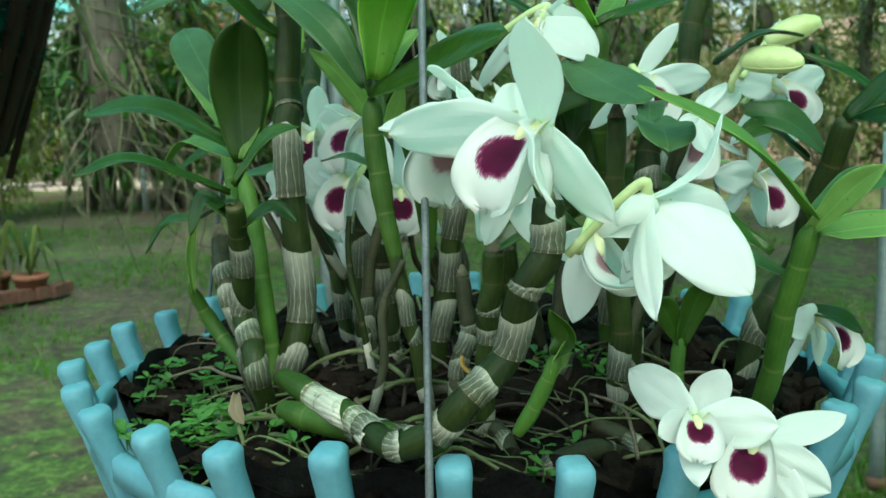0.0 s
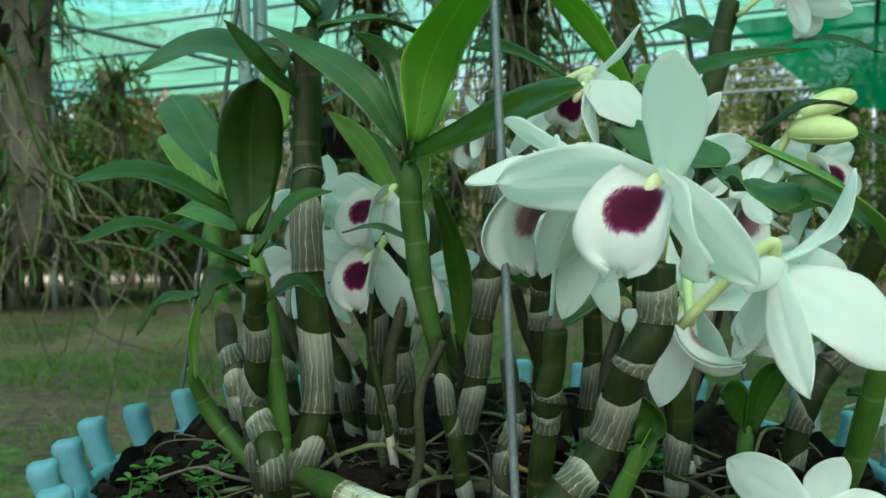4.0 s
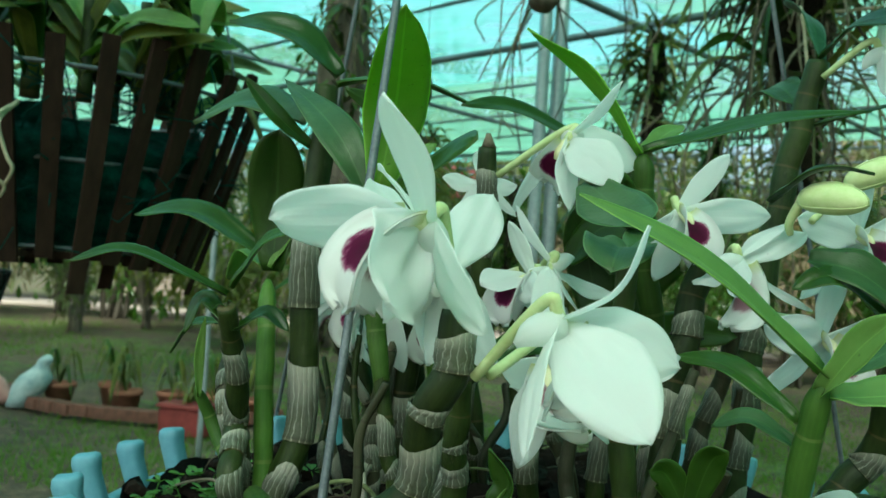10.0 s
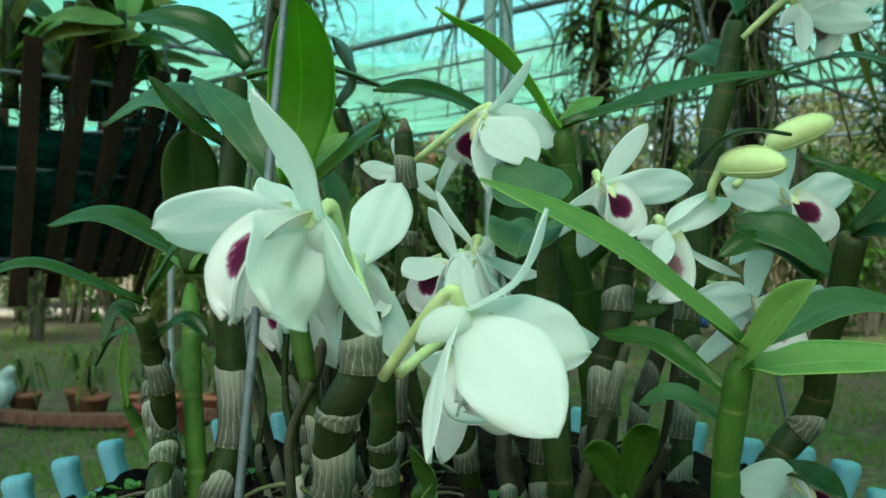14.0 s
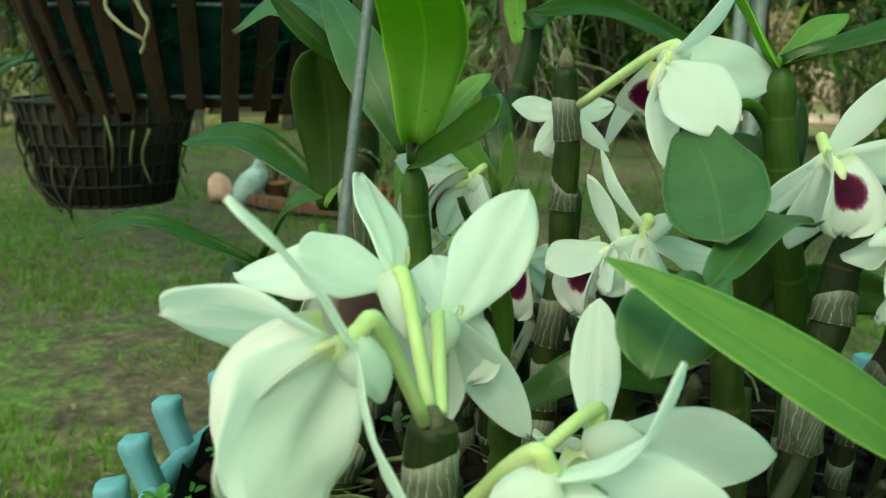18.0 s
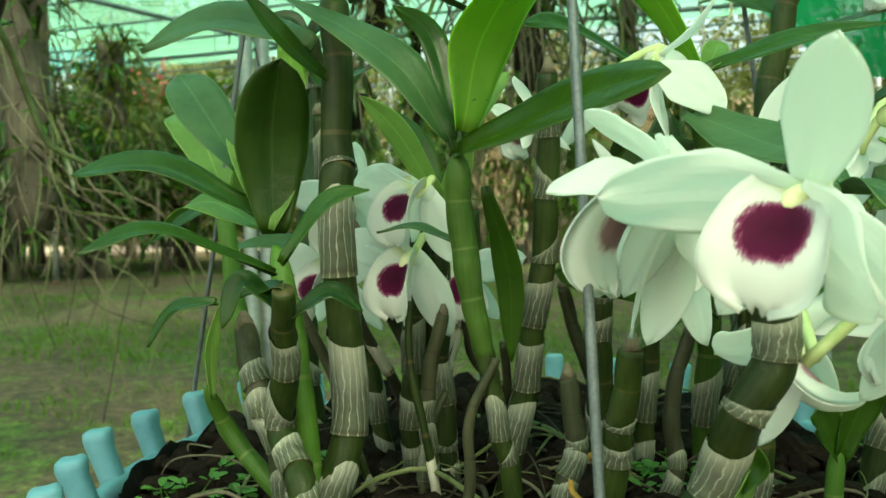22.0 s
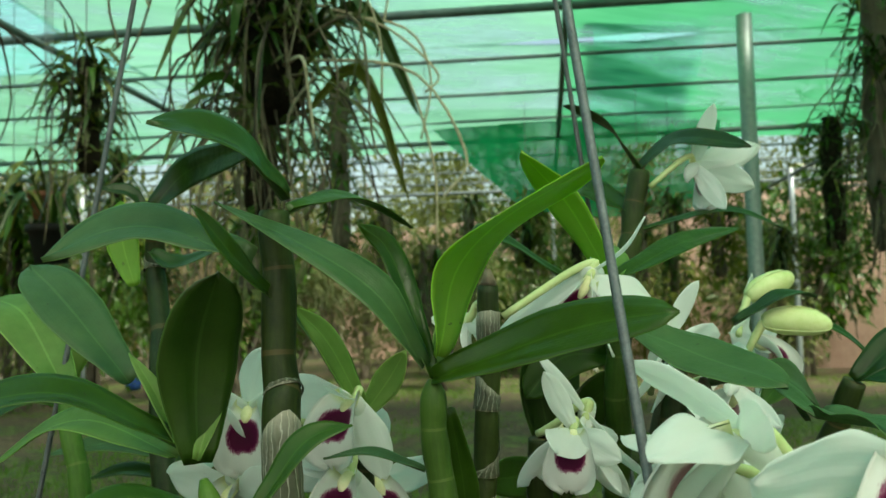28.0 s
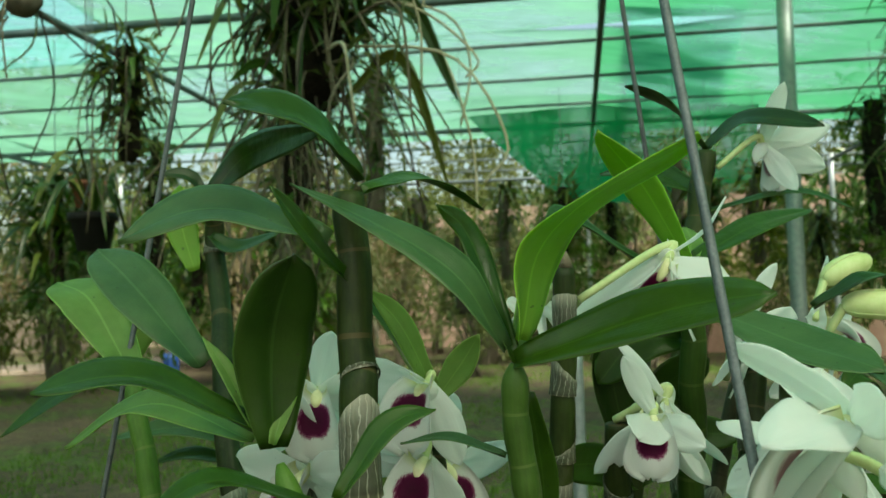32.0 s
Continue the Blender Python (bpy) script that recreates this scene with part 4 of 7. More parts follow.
def grass_patch():
    r = random.Random(5)
    verts, faces, uvs = [], [], []
    n = 0
    while n < 60000:
        ang = radians(r.uniform(-65, 62))
        d = 1.9 + 14 * r.random() ** 1.2
        x, y = -math.sin(ang) * d, math.cos(ang) * d
        if noise.noise(V((x * 0.5, y * 0.5, 4.0))) + 0.45 * noise.noise(V((x * 2.1, y * 2.1, 9.0))) < r.uniform(-0.15, 0.35):
            continue
        n += 1
        h = r.uniform(0.015, 0.075)
        a = r.uniform(0, 6.28)
        dx, dy = math.cos(a) * 0.006, math.sin(a) * 0.006
        o = len(verts)
        z = 0.05 * max(0, 1 - math.hypot(x, y - 8) / 30) * noise.noise(V((x * 0.7, y * 0.7, 0))) - 0.035
        verts += [(x - dx, y - dy, z), (x + dx, y + dy, z), (x + r.gauss(0, 0.02), y + r.gauss(0, 0.02), z + h)]
        faces.append((o, o + 1, o + 2))
        uvs += [(0.3, 0), (0.6, 0), (0.45, 1)]
    tagged(mesh_ob("grass", verts, faces, GRASS, None, "", uvs, False), "short thin grass and low weeds on the earth", "grass", "", "stuff")


grass_patch()


def leaf_litter():
    """Fallen dry leaves and twigs, lying flat."""
    r = random.Random(15)
    chunks = []
    for _ in range(2600):
        ang = radians(r.uniform(-68, 65))
        d = 1.4 + 9 * r.random() ** 1.1
        x, y = -math.sin(ang) * d, math.cos(ang) * d
        z = 0.05 * max(0, 1 - math.hypot(x, y - 8) / 30) * noise.noise(V((x * 0.7, y * 0.7, 0))) - 0.012
        a = r.uniform(0, 6.28)
        ln = r.uniform(0.015, 0.06)
        chunks.append(small_leaf(V((x, y, z)), V((math.cos(a) * ln, math.sin(a) * ln, r.uniform(0, 0.012))), ln * r.uniform(0.15, 0.5), (r.gauss(0, 0.3), r.gauss(0, 0.3), 1)))
    v, f, u = merged(chunks)
    tagged(mesh_ob("leaf_litter", v, f, LEAF_DRY, None, "", u, False), "scattered small dry brown leaves on the ground", "leaf litter", "", "stuff")


leaf_litter()

# ---------------------------------------------------------------- the basket
BC, BR, BT = V((0.009, 0.4448, 0.0)), 0.182, 0.946


def build_basket():
    e = thing("plastic_basket", (BC.x, BC.y, 0.74), "round blue plastic basket with cut-off finger-like slats, hung on wires", "basket")

    def ring(name, rad, z, w, h, n=120):
        verts, faces = [], []
        for k in range(n):
            a = 2 * math.pi * k / n
            for dr, dz in ((-w, -h), (w, -h * 0.8), (w, h * 0.7), (0, h), (-w, h * 0.8)):
                verts.append(BC + V((math.cos(a) * (rad + dr), math.sin(a) * (rad + dr), z + dz)))
        for k in range(n):
            for j in range(5):
                a, b = k * 5 + j, k * 5 + (j + 1) % 5
                c, d = ((k + 1) % n) * 5 + (j + 1) % 5, ((k + 1) % n) * 5 + j
                faces.append((a, d, c, b))
        mesh_ob(name, verts, faces, BLUE, e)

    ring("rim", BR - 0.0058, BT - 0.024, 0.0035, 0.006)
    ring("rim", BR - 0.0385, BT - 0.125, 0.003, 0.006)
    ring("rim", BR - 0.061, BT - 0.20, 0.005, 0.006)
    n = 30
    for k in range(n):
        a = radians(-93 + 360 / n * k)
        out, side = V((math.cos(a), math.sin(a), 0)), V((-math.sin(a), math.cos(a), 0))
        top = BT + 0.004 * max(0.0, -math.sin(a)) + rng.uniform(-0.003, 0.002)
        lean, skew = rng.uniform(-0.002, 0.0015), rng.uniform(-0.0025, 0.0025)
        verts, faces = [], []
        rows = [(-0.195, 0.0034, -0.060), (-0.12, 0.0040, -0.037), (-0.045, 0.0049, -0.0115), (-0.022, 0.0052, -0.0045), (-0.0080, 0.0055, 0.0008), (-0.0050, 0.0057, 0.0014), (-0.0018, 0.0056, 0.0014), (-0.0005, 0.0046, 0.0012), (0.0, 0.0026, 0.0008)]
        for dz, w, dr in rows:
            th = 0.0056 + 0.016 * max(-0.05, dz) if dz < -0.007 else 0.0060 * min(1.0, w / 0.0057)
            for q in range(10):
                b = 2 * math.pi * q / 10
                x = math.copysign(abs(math.cos(b)) ** 0.6, math.cos(b)) * w
                y = math.copysign(abs(math.sin(b)) ** 0.6, math.sin(b)) * th
                verts.append(BC + out * (BR + dr + y + lean * (1 if dz > -0.03 else 0)) + side * (x + (skew if dz > -0.03 else 0)) + V((0, 0, top + dz + (0.0008 if y < 0 and dz > -0.01 else 0))))
        for i in range(len(rows) - 1):
            faces += [(i * 10 + q, i * 10 + (q + 1) % 10, (i + 1) * 10 + (q + 1) % 10, (i + 1) * 10 + q) for q in range(10)]
        faces.append(tuple(range((len(rows) - 1) * 10, len(rows) * 10)))
        mesh_ob("slat", verts, faces, BLUE, e)
    v, f, u = lathe_data((BC.x, BC.y, BT - 0.205), [(0.0, 0.0), (0.09, 0.0), (0.117, 0.0), (0.117, 0.006), (0.0, 0.006)], 40)
    mesh_ob("base", v, f, BLUE, e)
    # black net liner standing up behind the slats
    verts, faces = [], []
    m = 160
    for i in range(9):
        s = i / 8
        for k in range(m):
            a = 2 * math.pi * k / m
            rag = 0.010 * noise.noise(V((math.cos(a) * 9, math.sin(a) * 9, 2))) + 0.004 * noise.noise(V((math.cos(a) * 40, math.sin(a) * 40, 2)))
            rr = 0.112 + 0.0510 * s + 0.004 * noise.noise(V((math.cos(a) * 8, math.sin(a) * 8, s * 6)))
            verts.append(BC + V((math.cos(a) * rr, math.sin(a) * rr, BT - 0.195 + (0.183 + rag) * s)))
    for i in range(8):
        faces += [(i * m + k, i * m + (k + 1) % m, (i + 1) * m + (k + 1) % m, (i + 1) * m + k) for k in range(m)]
    mesh_ob("liner", verts, faces, LINER, e, "ragged black net liner")


build_basket()


def soil_z(x, y):
    d = math.hypot(x - BC.x, y - BC.y) / 0.165
    return BT - 0.022 + 0.016 * max(0, 1 - d * d) + 0.007 * noise.noise(V((x * 30, y * 30, 0))) + 0.004 * noise.noise(V((x * 90, y * 90, 5)))


def build_soil():
    verts, faces = [], []
    nr, na = 46, 110
    for i in range(nr + 1):
        for k in range(na):
            a = 2 * math.pi * k / na
            rr = 0.161 * (i / nr)
            x, y = BC.x + math.cos(a) * rr, BC.y + math.sin(a) * rr
            verts.append((x, y, soil_z(x, y)))
    faces = [(i * na + k, i * na + (k + 1) % na, (i + 1) * na + (k + 1) % na, (i + 1) * na + k) for i in range(nr) for k in range(na)]
    tagged(mesh_ob("potting_bark", verts, faces, BARK), "dark damp bark mix filling the basket", "soil", "", "stuff")
    r = random.Random(3)
    chunks = []
    for _ in range(620):
        a, d = r.uniform(0, 6.28), 0.16 * math.sqrt(r.random())
        x, y = BC.x + math.cos(a) * d, BC.y + math.sin(a) * d
        z = soil_z(x, y) + r.uniform(0, 0.004)
        s = r.uniform(0.004, 0.012)
        rot = Euler((r.uniform(-0.6, 0.6), r.uniform(-0.6, 0.6), r.uniform(0, 6.28))).to_matrix()
        v, f, u = box_data(0, 0, 0, s * 2, s * r.uniform(0.7, 1.2), s * r.uniform(0.4, 0.8), s * 0.25)
        v = [rot @ (p + p * 0.25 * noise.noise(p * 300 + V((d * 99, 0, 0)))) + V((x, y, z)) for p in v]
        chunks.append((v, f, u))
    v, f, u = merged(chunks)
    tagged(mesh_ob("bark_chips", v, f, CHIP, None, "", None, False), "loose dark bark chips on the potting mix", "bark chips", "", "stuff")


build_soil()


def hang_wire(name, pts, r, label, group=""):
    p = [V(q) for q in pts]
    v, f, u = tube_data(spline(p, 40), [r * (1 + 0.04 * math.sin(i * 2.1)) for i in range(41)], 8)
    return tagged(mesh_ob(name, v, f, WIRE), label, "wire", group)


APEX = V((-0.006, 0.445, 1.76))
for foot, bend in (((-0.0072, 0.2350, 0.850), 0.0), ((-0.153, 0.548, 0.905), 0.002), ((0.176, 0.532, 0.905), 0.002)):
    foot = V(foot)
    hang_wire("hanging_wire", [foot, foot.lerp(APEX, 0.33) + V((bend, bend, 0)), foot.lerp(APEX, 0.66), APEX], 0.00125, "galvanised steel wire holding up the blue basket", "basket wires")
hang_wire("hook_wire", [APEX, APEX + V((0.0, 0, 0.4)), V((APEX.x, APEX.y, ROOF + 0.09))], 0.002, "steel hook wire hung from the roof pipe")

# ---------------------------------------------------------------- orchid canes in the basket
ORCH = "orchid canes in the blue basket"


def orchid(at, label, name="orchid_plant"):
    return thing(name, at, label, "orchid", ORCH)


def soil_at(x, y, dz=-0.004):
    return V((x, y, soil_z(x, y) + dz))

# tall old cane with dry sheaths and a crown of arching leaves
A = orchid((-0.0692, 0.3769, 0.9459), "tall jointed green orchid cane with dry sheaths and arching leaves")
cane(A, [soil_at(-0.0700, 0.3775), (-0.0692, 0.3769, 0.9459), (-0.0632, 0.3825, 0.9789), (-0.0664, 0.3830, 1.0474), (-0.0652, 0.3858, 1.0594), (-0.0655, 0.3890, 1.090), (-0.0659, 0.3907, 1.1125)], 0.0056, 7, CANE, (0, 1, 2, 3, 4), 0.66, 1.2, 0.85, 0.75, 14, SHEATH_LIGHT)
leaf(A, (-0.0630, 0.3932, 1.1164), (-0.0795, 0.387, 1.1335), (-0.1058, 0.3775, 1.1366), 0.022, LEAF_DARK, (0.1, -0.55, 0.9))
leaf(A, (-0.0609, 0.3907, 1.1125), (-0.0372, 0.4028, 1.1189), (-0.0071, 0.4183, 1.1104), 0.013, LEAF, (0, -0.4, 1))
leaf(A, (-0.0735, 0.3891, 1.0962), (-0.1052, 0.4021, 1.1087), (-0.1336, 0.4034, 1.0981), 0.026, LEAF_GREY, (0.1, -0.70, 0.85), 0.2, 0.15)
leaf(A, (-0.068, 0.387, 1.085), (-0.082, 0.378, 1.098), (-0.094, 0.372, 1.112), 0.009, LEAF, (0, -0.8, 0.5))

# young green growth with a fan of leaves
C = orchid((-0.0761, 0.3776, 0.9492), "young bright green orchid growth with a fan of leaves")
cane(C, [soil_at(-0.0755, 0.3775), (-0.0761, 0.3776, 0.9492), (-0.0803, 0.3818, 0.9945), (-0.0880, 0.395, 1.030)], 0.0038, 5, CANE_YOUNG, (), 1, 1.2, 0.95, 0.95)
# broad backlit leaf: its shade is put in by taking the darker leaf colour
leaf(C, (-0.0890, 0.402, 1.034), (-0.0887, 0.399, 1.068), (-0.0842, 0.3867, 1.0934), 0.029, LEAF_DARK, (0.1, -1, 0.15), 0.1, 0.75)
leaf(C, (-0.1056, 0.4441, 1.0571), (-0.125, 0.470, 1.085), (-0.1381, 0.4936, 1.1012), 0.026, LEAF_GREY, (0.2, -1, 0.4), 0.15, 0.7)
leaf(C, (-0.0910, 0.4053, 1.0367), (-0.1273, 0.4031, 1.0575), (-0.1576, 0.3995, 1.0552), 0.019, LEAF, (0, -0.45, 1), 0.25, 0.45)
leaf(C, (-0.0843, 0.3514, 1.0235), (-0.1143, 0.3342, 1.0381), (-0.1330, 0.3215, 1.0327), 0.009, LEAF, (0, -0.5, 1), 0.3, 0.1)
leaf(C, (-0.094, 0.41, 1.035), (-0.122, 0.45, 1.045), (-0.150, 0.48, 1.028), 0.020, LEAF_YOUNG, (0.2, -0.9, 0.5), 0.2, 0.6)
leaf(C, (-0.0815, 0.3508, 1.0266), (-0.0685, 0.3487, 1.0447), (-0.0553, 0.3466, 1.0490), 0.010, LEAF, (-0.5, -0.5, 0.7), 0.3, 0.1)
leaf(C, (-0.089, 0.400, 1.035), (-0.083, 0.404, 1.052), (-0.0781, 0.4102, 1.0663), 0.008, LEAF_YOUNG, (-0.4, -0.9, 0.2), 0.35, 0.1)
leaf(C, (-0.092, 0.405, 1.035), (-0.100, 0.412, 1.055), (-0.1076, 0.4197, 1.0686), 0.007, LEAF_YOUNG, (0.3, -0.9, 0.2), 0.35, 0.1)

# two growths at the back left
Y = orchid((-0.112, 0.495, 0.93), "slim green growth with rounded leaves at the back of the basket")
cane(Y, [soil_at(-0.106, 0.490), (-0.114, 0.500, 0.98), (-0.121, 0.512, 1.02), (-0.1245, 0.5226, 1.0494)], 0.0042, 6, CANE_YOUNG, (0,), 0.8, 1.2, 0.9)
leaf(Y, (-0.1245, 0.5226, 1.0494), (-0.141, 0.548, 1.082), (-0.1543, 0.5699, 1.0904), 0.030, LEAF_YOUNG, (0.2, -1, 0.4), 0.15, 0.7)
leaf(Y, (-0.1205, 0.6041, 1.0454), (-0.1243, 0.5940, 1.0588), (-0.1122, 0.5884, 1.0738), 0.022, LEAF_YOUNG, (-0.3, -0.9, 0.2), 0.2, 0.7)
leaf(Y, (-0.1206, 0.6047, 1.0340), (-0.1431, 0.6025, 1.0413), (-0.1805, 0.5970, 1.0188), 0.016, LEAF, (0, -0.5, 1), 0.25, 0.3)
leaf(Y, (-0.0754, 0.5450, 1.0131), (-0.1020, 0.5550, 1.0222), (-0.1324, 0.5672, 1.0180), 0.016, LEAF_GREY, (0, -0.6, 0.9), 0.25, 0.15)
leaf(Y, (-0.0779, 0.5464, 1.0054), (-0.0973, 0.5538, 1.0099), (-0.1138, 0.5605, 1.0065), 0.012, LEAF_DARK, (0, -0.6, 0.9), 0.25, 0.15)
Z = orchid((-0.085, 0.505, 0.93), "dark cane with arching leaves behind the tall one")
cane(Z, [soil_at(-0.080, 0.500), (-0.086, 0.508, 1.00), (-0.0810, 0.5802, 1.0953), (-0.0841, 0.5794, 1.1321)], 0.0050, 7, CANE, (0, 1, 2, 5), 0.6, 1.2, 0.85)
leaf(Z, (-0.0841, 0.5794, 1.1321), (-0.0678, 0.5611, 1.1510), (-0.0525, 0.4711, 1.1482), 0.020, LEAF_DARK, (-0.3, -0.8, 0.4), 0.2, 0.4)
leaf(Z, (-0.0867, 0.5804, 1.1335), (-0.0937, 0.5826, 1.1431), (-0.1070, 0.5824, 1.1439), 0.009, LEAF_DARK, (0, -0.7, 0.7), 0.25, 0.4)
leaf(Z, (-0.0909, 0.5895, 1.0958), (-0.0963, 0.5957, 1.1192), (-0.0968, 0.6001, 1.1406), 0.018, LEAF_BRIGHT, (-0.2, -0.95, 0.1), 0.2, 0.4)
leaf(Z, (-0.0843, 0.5806, 1.1123), (-0.0725, 0.5709, 1.1060), (-0.0516, 0.5622, 1.1137), 0.014, LEAF_DARK, (0, -0.7, 0.7), 0.25, 0.3)

# short shrivelled cane beside it
E2 = orchid((-0.0771, 0.3505, 0.9564), "short shrivelled orchid cane wrapped in grey sheaths")
cane(E2, [soil_at(-0.074, 0.362), (-0.0771, 0.3505, 0.9564), (-0.0849, 0.3693, 0.9725), (-0.0821, 0.3576, 1.0007), (-0.0813, 0.3461, 1.0197)], 0.0045, 6, CANE, (1, 2, 3, 4), 0.95, 1.15, 0.75)
leaf(E2, (-0.0813, 0.3461, 1.0197), (-0.090, 0.36, 1.018), (-0.1089, 0.3968, 1.0097), 0.010, LEAF_DARK, (0, -0.6, 0.8))
leaf(E2, (-0.1089, 0.3968, 1.0097), (-0.1230, 0.397, 1.0085), (-0.1334, 0.3975, 0.9951), 0.010, LEAF_DARK, (0, -0.5, 1), 0.25, 0.2)
leaf(E2, (-0.083, 0.352, 1.012), (-0.094, 0.352, 1.022), (-0.100, 0.350, 1.008), 0.009, LEAF_DARK, (0, -0.5, 1))
leaf(E2, (-0.080, 0.350, 1.010), (-0.068, 0.352, 1.018), (-0.058, 0.352, 1.012), 0.009, LEAF_DARK, (0, -0.5, 1))
Fp = orchid((-0.0932, 0.3748, 0.9853), "thin dry grey orchid cane")
cane(Fp, [soil_at(-0.080, 0.370), (-0.086, 0.372, 0.965), (-0.0932, 0.3748, 0.9853), (-0.0985, 0.3903, 1.0017)], 0.0046, 6, CANE_OLD, (1, 2, 3, 4), 0.9, 1.2, 0.8)
strip_stub(Fp, (-0.0985, 0.3903, 1.0017), (-0.1, 0, 1), 0.004)
G = orchid((-0.0837, 0.3747, 0.9454), "slanting pale green new shoot with one thin leaf")
cane(G, [(-0.0837, 0.3747, 0.9454), (-0.1034, 0.3886, 0.9649), (-0.1112, 0.3824, 0.9841)], 0.0032, 3, CANE_YOUNG, (), 1, 1.2, 0.6, 1.0)
leaf(G, (-0.109, 0.382, 0.980), (-0.108, 0.378, 0.998), (-0.1035, 0.372, 1.014), 0.005, LEAF_YOUNG, (0.3, -0.9, 0.1), 0.4, 0.1)

# central growth with the tall bright leaf
D = orchid((-0.016, 0.349, 0.967), "green orchid growth crowned by one tall bright yellow-green leaf")
cane(D, [soil_at(-0.008, 0.352), (-0.013, 0.3515, 0.960), (-0.0165, 0.350, 0.975), (-0.0210, 0.351, 1.000)], 0.0030, 5, CANE, (0, 2, 3), 0.9, 1.15, 0.9, 0.7)
cane(D, [(-0.0205, 0.351, 0.997), (-0.0250, 0.353, 1.020), (-0.0275, 0.354, 1.040), (-0.0283, 0.3531, 1.0598)], 0.0040, 4, CANE_MID, (), 0.9, 1.12, 0.95, 0.75, 14, None, 0.4)
leaf(D, (-0.0272, 0.3522, 1.0665), (-0.0201, 0.3441, 1.0976), (-0.0036, 0.2971, 1.1171), 0.0265, LEAF_BRIGHT, (0.5, -0.85, 0.1), 0.12, 0.5, "leaf", "tall bright yellow-green leaf")
leaf(D, (-0.0311, 0.3540, 1.0632), (-0.0484, 0.3586, 1.0893), (-0.0845, 0.3899, 1.1152), 0.0185, LEAF_GREY, (0.35, -0.9, 0.6), 0.18, 0.1)
leaf(D, (-0.0283, 0.3531, 1.0598), (-0.0340, 0.3690, 1.0958), (-0.0471, 0.3630, 1.1063), 0.011, LEAF, (0.2, -0.95, 0.2), 0.2, 0.15)
leaf(D, (-0.0283, 0.3531, 1.0598), (0.0010, 0.3273, 1.0728), (0.0203, 0.3000, 1.0779), 0.0205, LEAF, (-0.2, -0.70, 0.68), 0.15, 0.6)
leaf(D, (-0.0281, 0.3615, 1.0317), (-0.0405, 0.374, 1.0365), (-0.0529, 0.3845, 1.0345), 0.006, LEAF_GREY, (0, -0.5, 1), 0.3, 0.2)
leaf(D, (-0.018, 0.365, 1.050), (-0.009, 0.375, 1.020), (-0.008, 0.378, 0.990), 0.011, LEAF, (-0.4, -0.9, 0.1), 0.2, 0.3)
leaf(D, (-0.027, 0.356, 1.062), (-0.018, 0.362, 1.078), (-0.010, 0.366, 1.086), 0.009, LEAF_YOUNG, (-0.2, -0.9, 0.2), 0.3, 0.3)

# growth behind it
H = orchid((-0.028, 0.418, 0.96), "green orchid growth with narrow leaves behind the flowers")
cane(H, [soil_at(-0.026, 0.415), (-0.030, 0.417, 0.985), (-0.0283, 0.4182, 1.0429)], 0.0047, 6, CANE, (0, 1, 2), 0.9, 1.15, 0.9, 0.8)
leaf(H, (-0.0283, 0.4182, 1.0429), (-0.044, 0.405, 1.068), (-0.0579, 0.3977, 1.0820), 0.013, LEAF_YOUNG, (0.2, -0.9, 0.4), 0.25, 0.15)
leaf(H, (-0.0283, 0.4182, 1.0429), (-0.036, 0.432, 1.066), (-0.047, 0.445, 1.082), 0.013, LEAF, (0.2, -0.9, 0.4), 0.25, 0.2)
leaf(H, (-0.0283, 0.4182, 1.0429), (-0.021, 0.410, 1.056), (-0.0178, 0.4014, 1.0662), 0.012, LEAF_YOUNG, (-0.3, -0.9, 0.3), 0.25, 0.2)

# stout bent cane with the three largest flowers
K = orchid((0.0061, 0.2588, 0.9700), "stout bent orchid cane bearing large white flowers")
cane(K, [(-0.0298, 0.2892, 0.9515), (-0.0178, 0.2739, 0.9495), (-0.0052, 0.2649, 0.9570), (0.0061, 0.2588, 0.9700), (0.0166, 0.2651, 0.9809), (0.0220, 0.2568, 1.0012), (0.0272, 0.2556, 1.0129), (0.0284, 0.2564, 1.0276)], 0.0045, 7, CANE, (0, 1, 2, 3, 4, 5, 6), 0.60, 1.2, 0.98, 0.85, 14, SHEATH_LIGHT)
strip_stub(K, (0.0282, 0.2564, 1.0262), (0, 0, 1), 0.0030)
flower(K, (0.0228, 0.2345, 1.0473), (-0.70, -0.70, -0.12), (0.0, -0.2, 1), 0.036, (0.0280, 0.2535, 1.029), ((0.0186, 0.2149, 1.0730), 0.0148, (-0.58, -0.62, -0.55)), ((-0.0150, 0.2365, 1.0472), 0.0172, (0.05, -0.86, -0.50), -0.03, 0.8), ((0.0242, 0.2107, 1.0295), 0.0265, (-0.94, 0.21, -0.27), 0.05, 0.6), (0.0118, 0.2472, 1.0237), ((0.0413, 0.2268, 1.0241), 0.0150, (-0.60, -0.68, -0.40)), 0.0174, 0.72, "large white orchid flower with a purple throat", 0.0035)
flower(K, (0.0120, 0.2700, 1.0491), (-0.76, 0.60, -0.22), (0, 0, 1), 0.036, (0.0275, 0.2570, 1.029), ((-0.0056, 0.2873, 1.0663), 0.0140, (-0.75, -0.13, -0.66)), ((-0.0193, 0.2612, 1.0483), 0.0165, (0.08, -0.45, 0.90)), ((0.0033, 0.2512, 1.0565), 0.0120, (-0.65, -0.70, 0.2), 0.1, 0.9), (0.0109, 0.3031, 1.0099), (0.006, 0.292, 1.022), 0.0200, 0.95, "large white orchid flower seen from its side", 0.001)
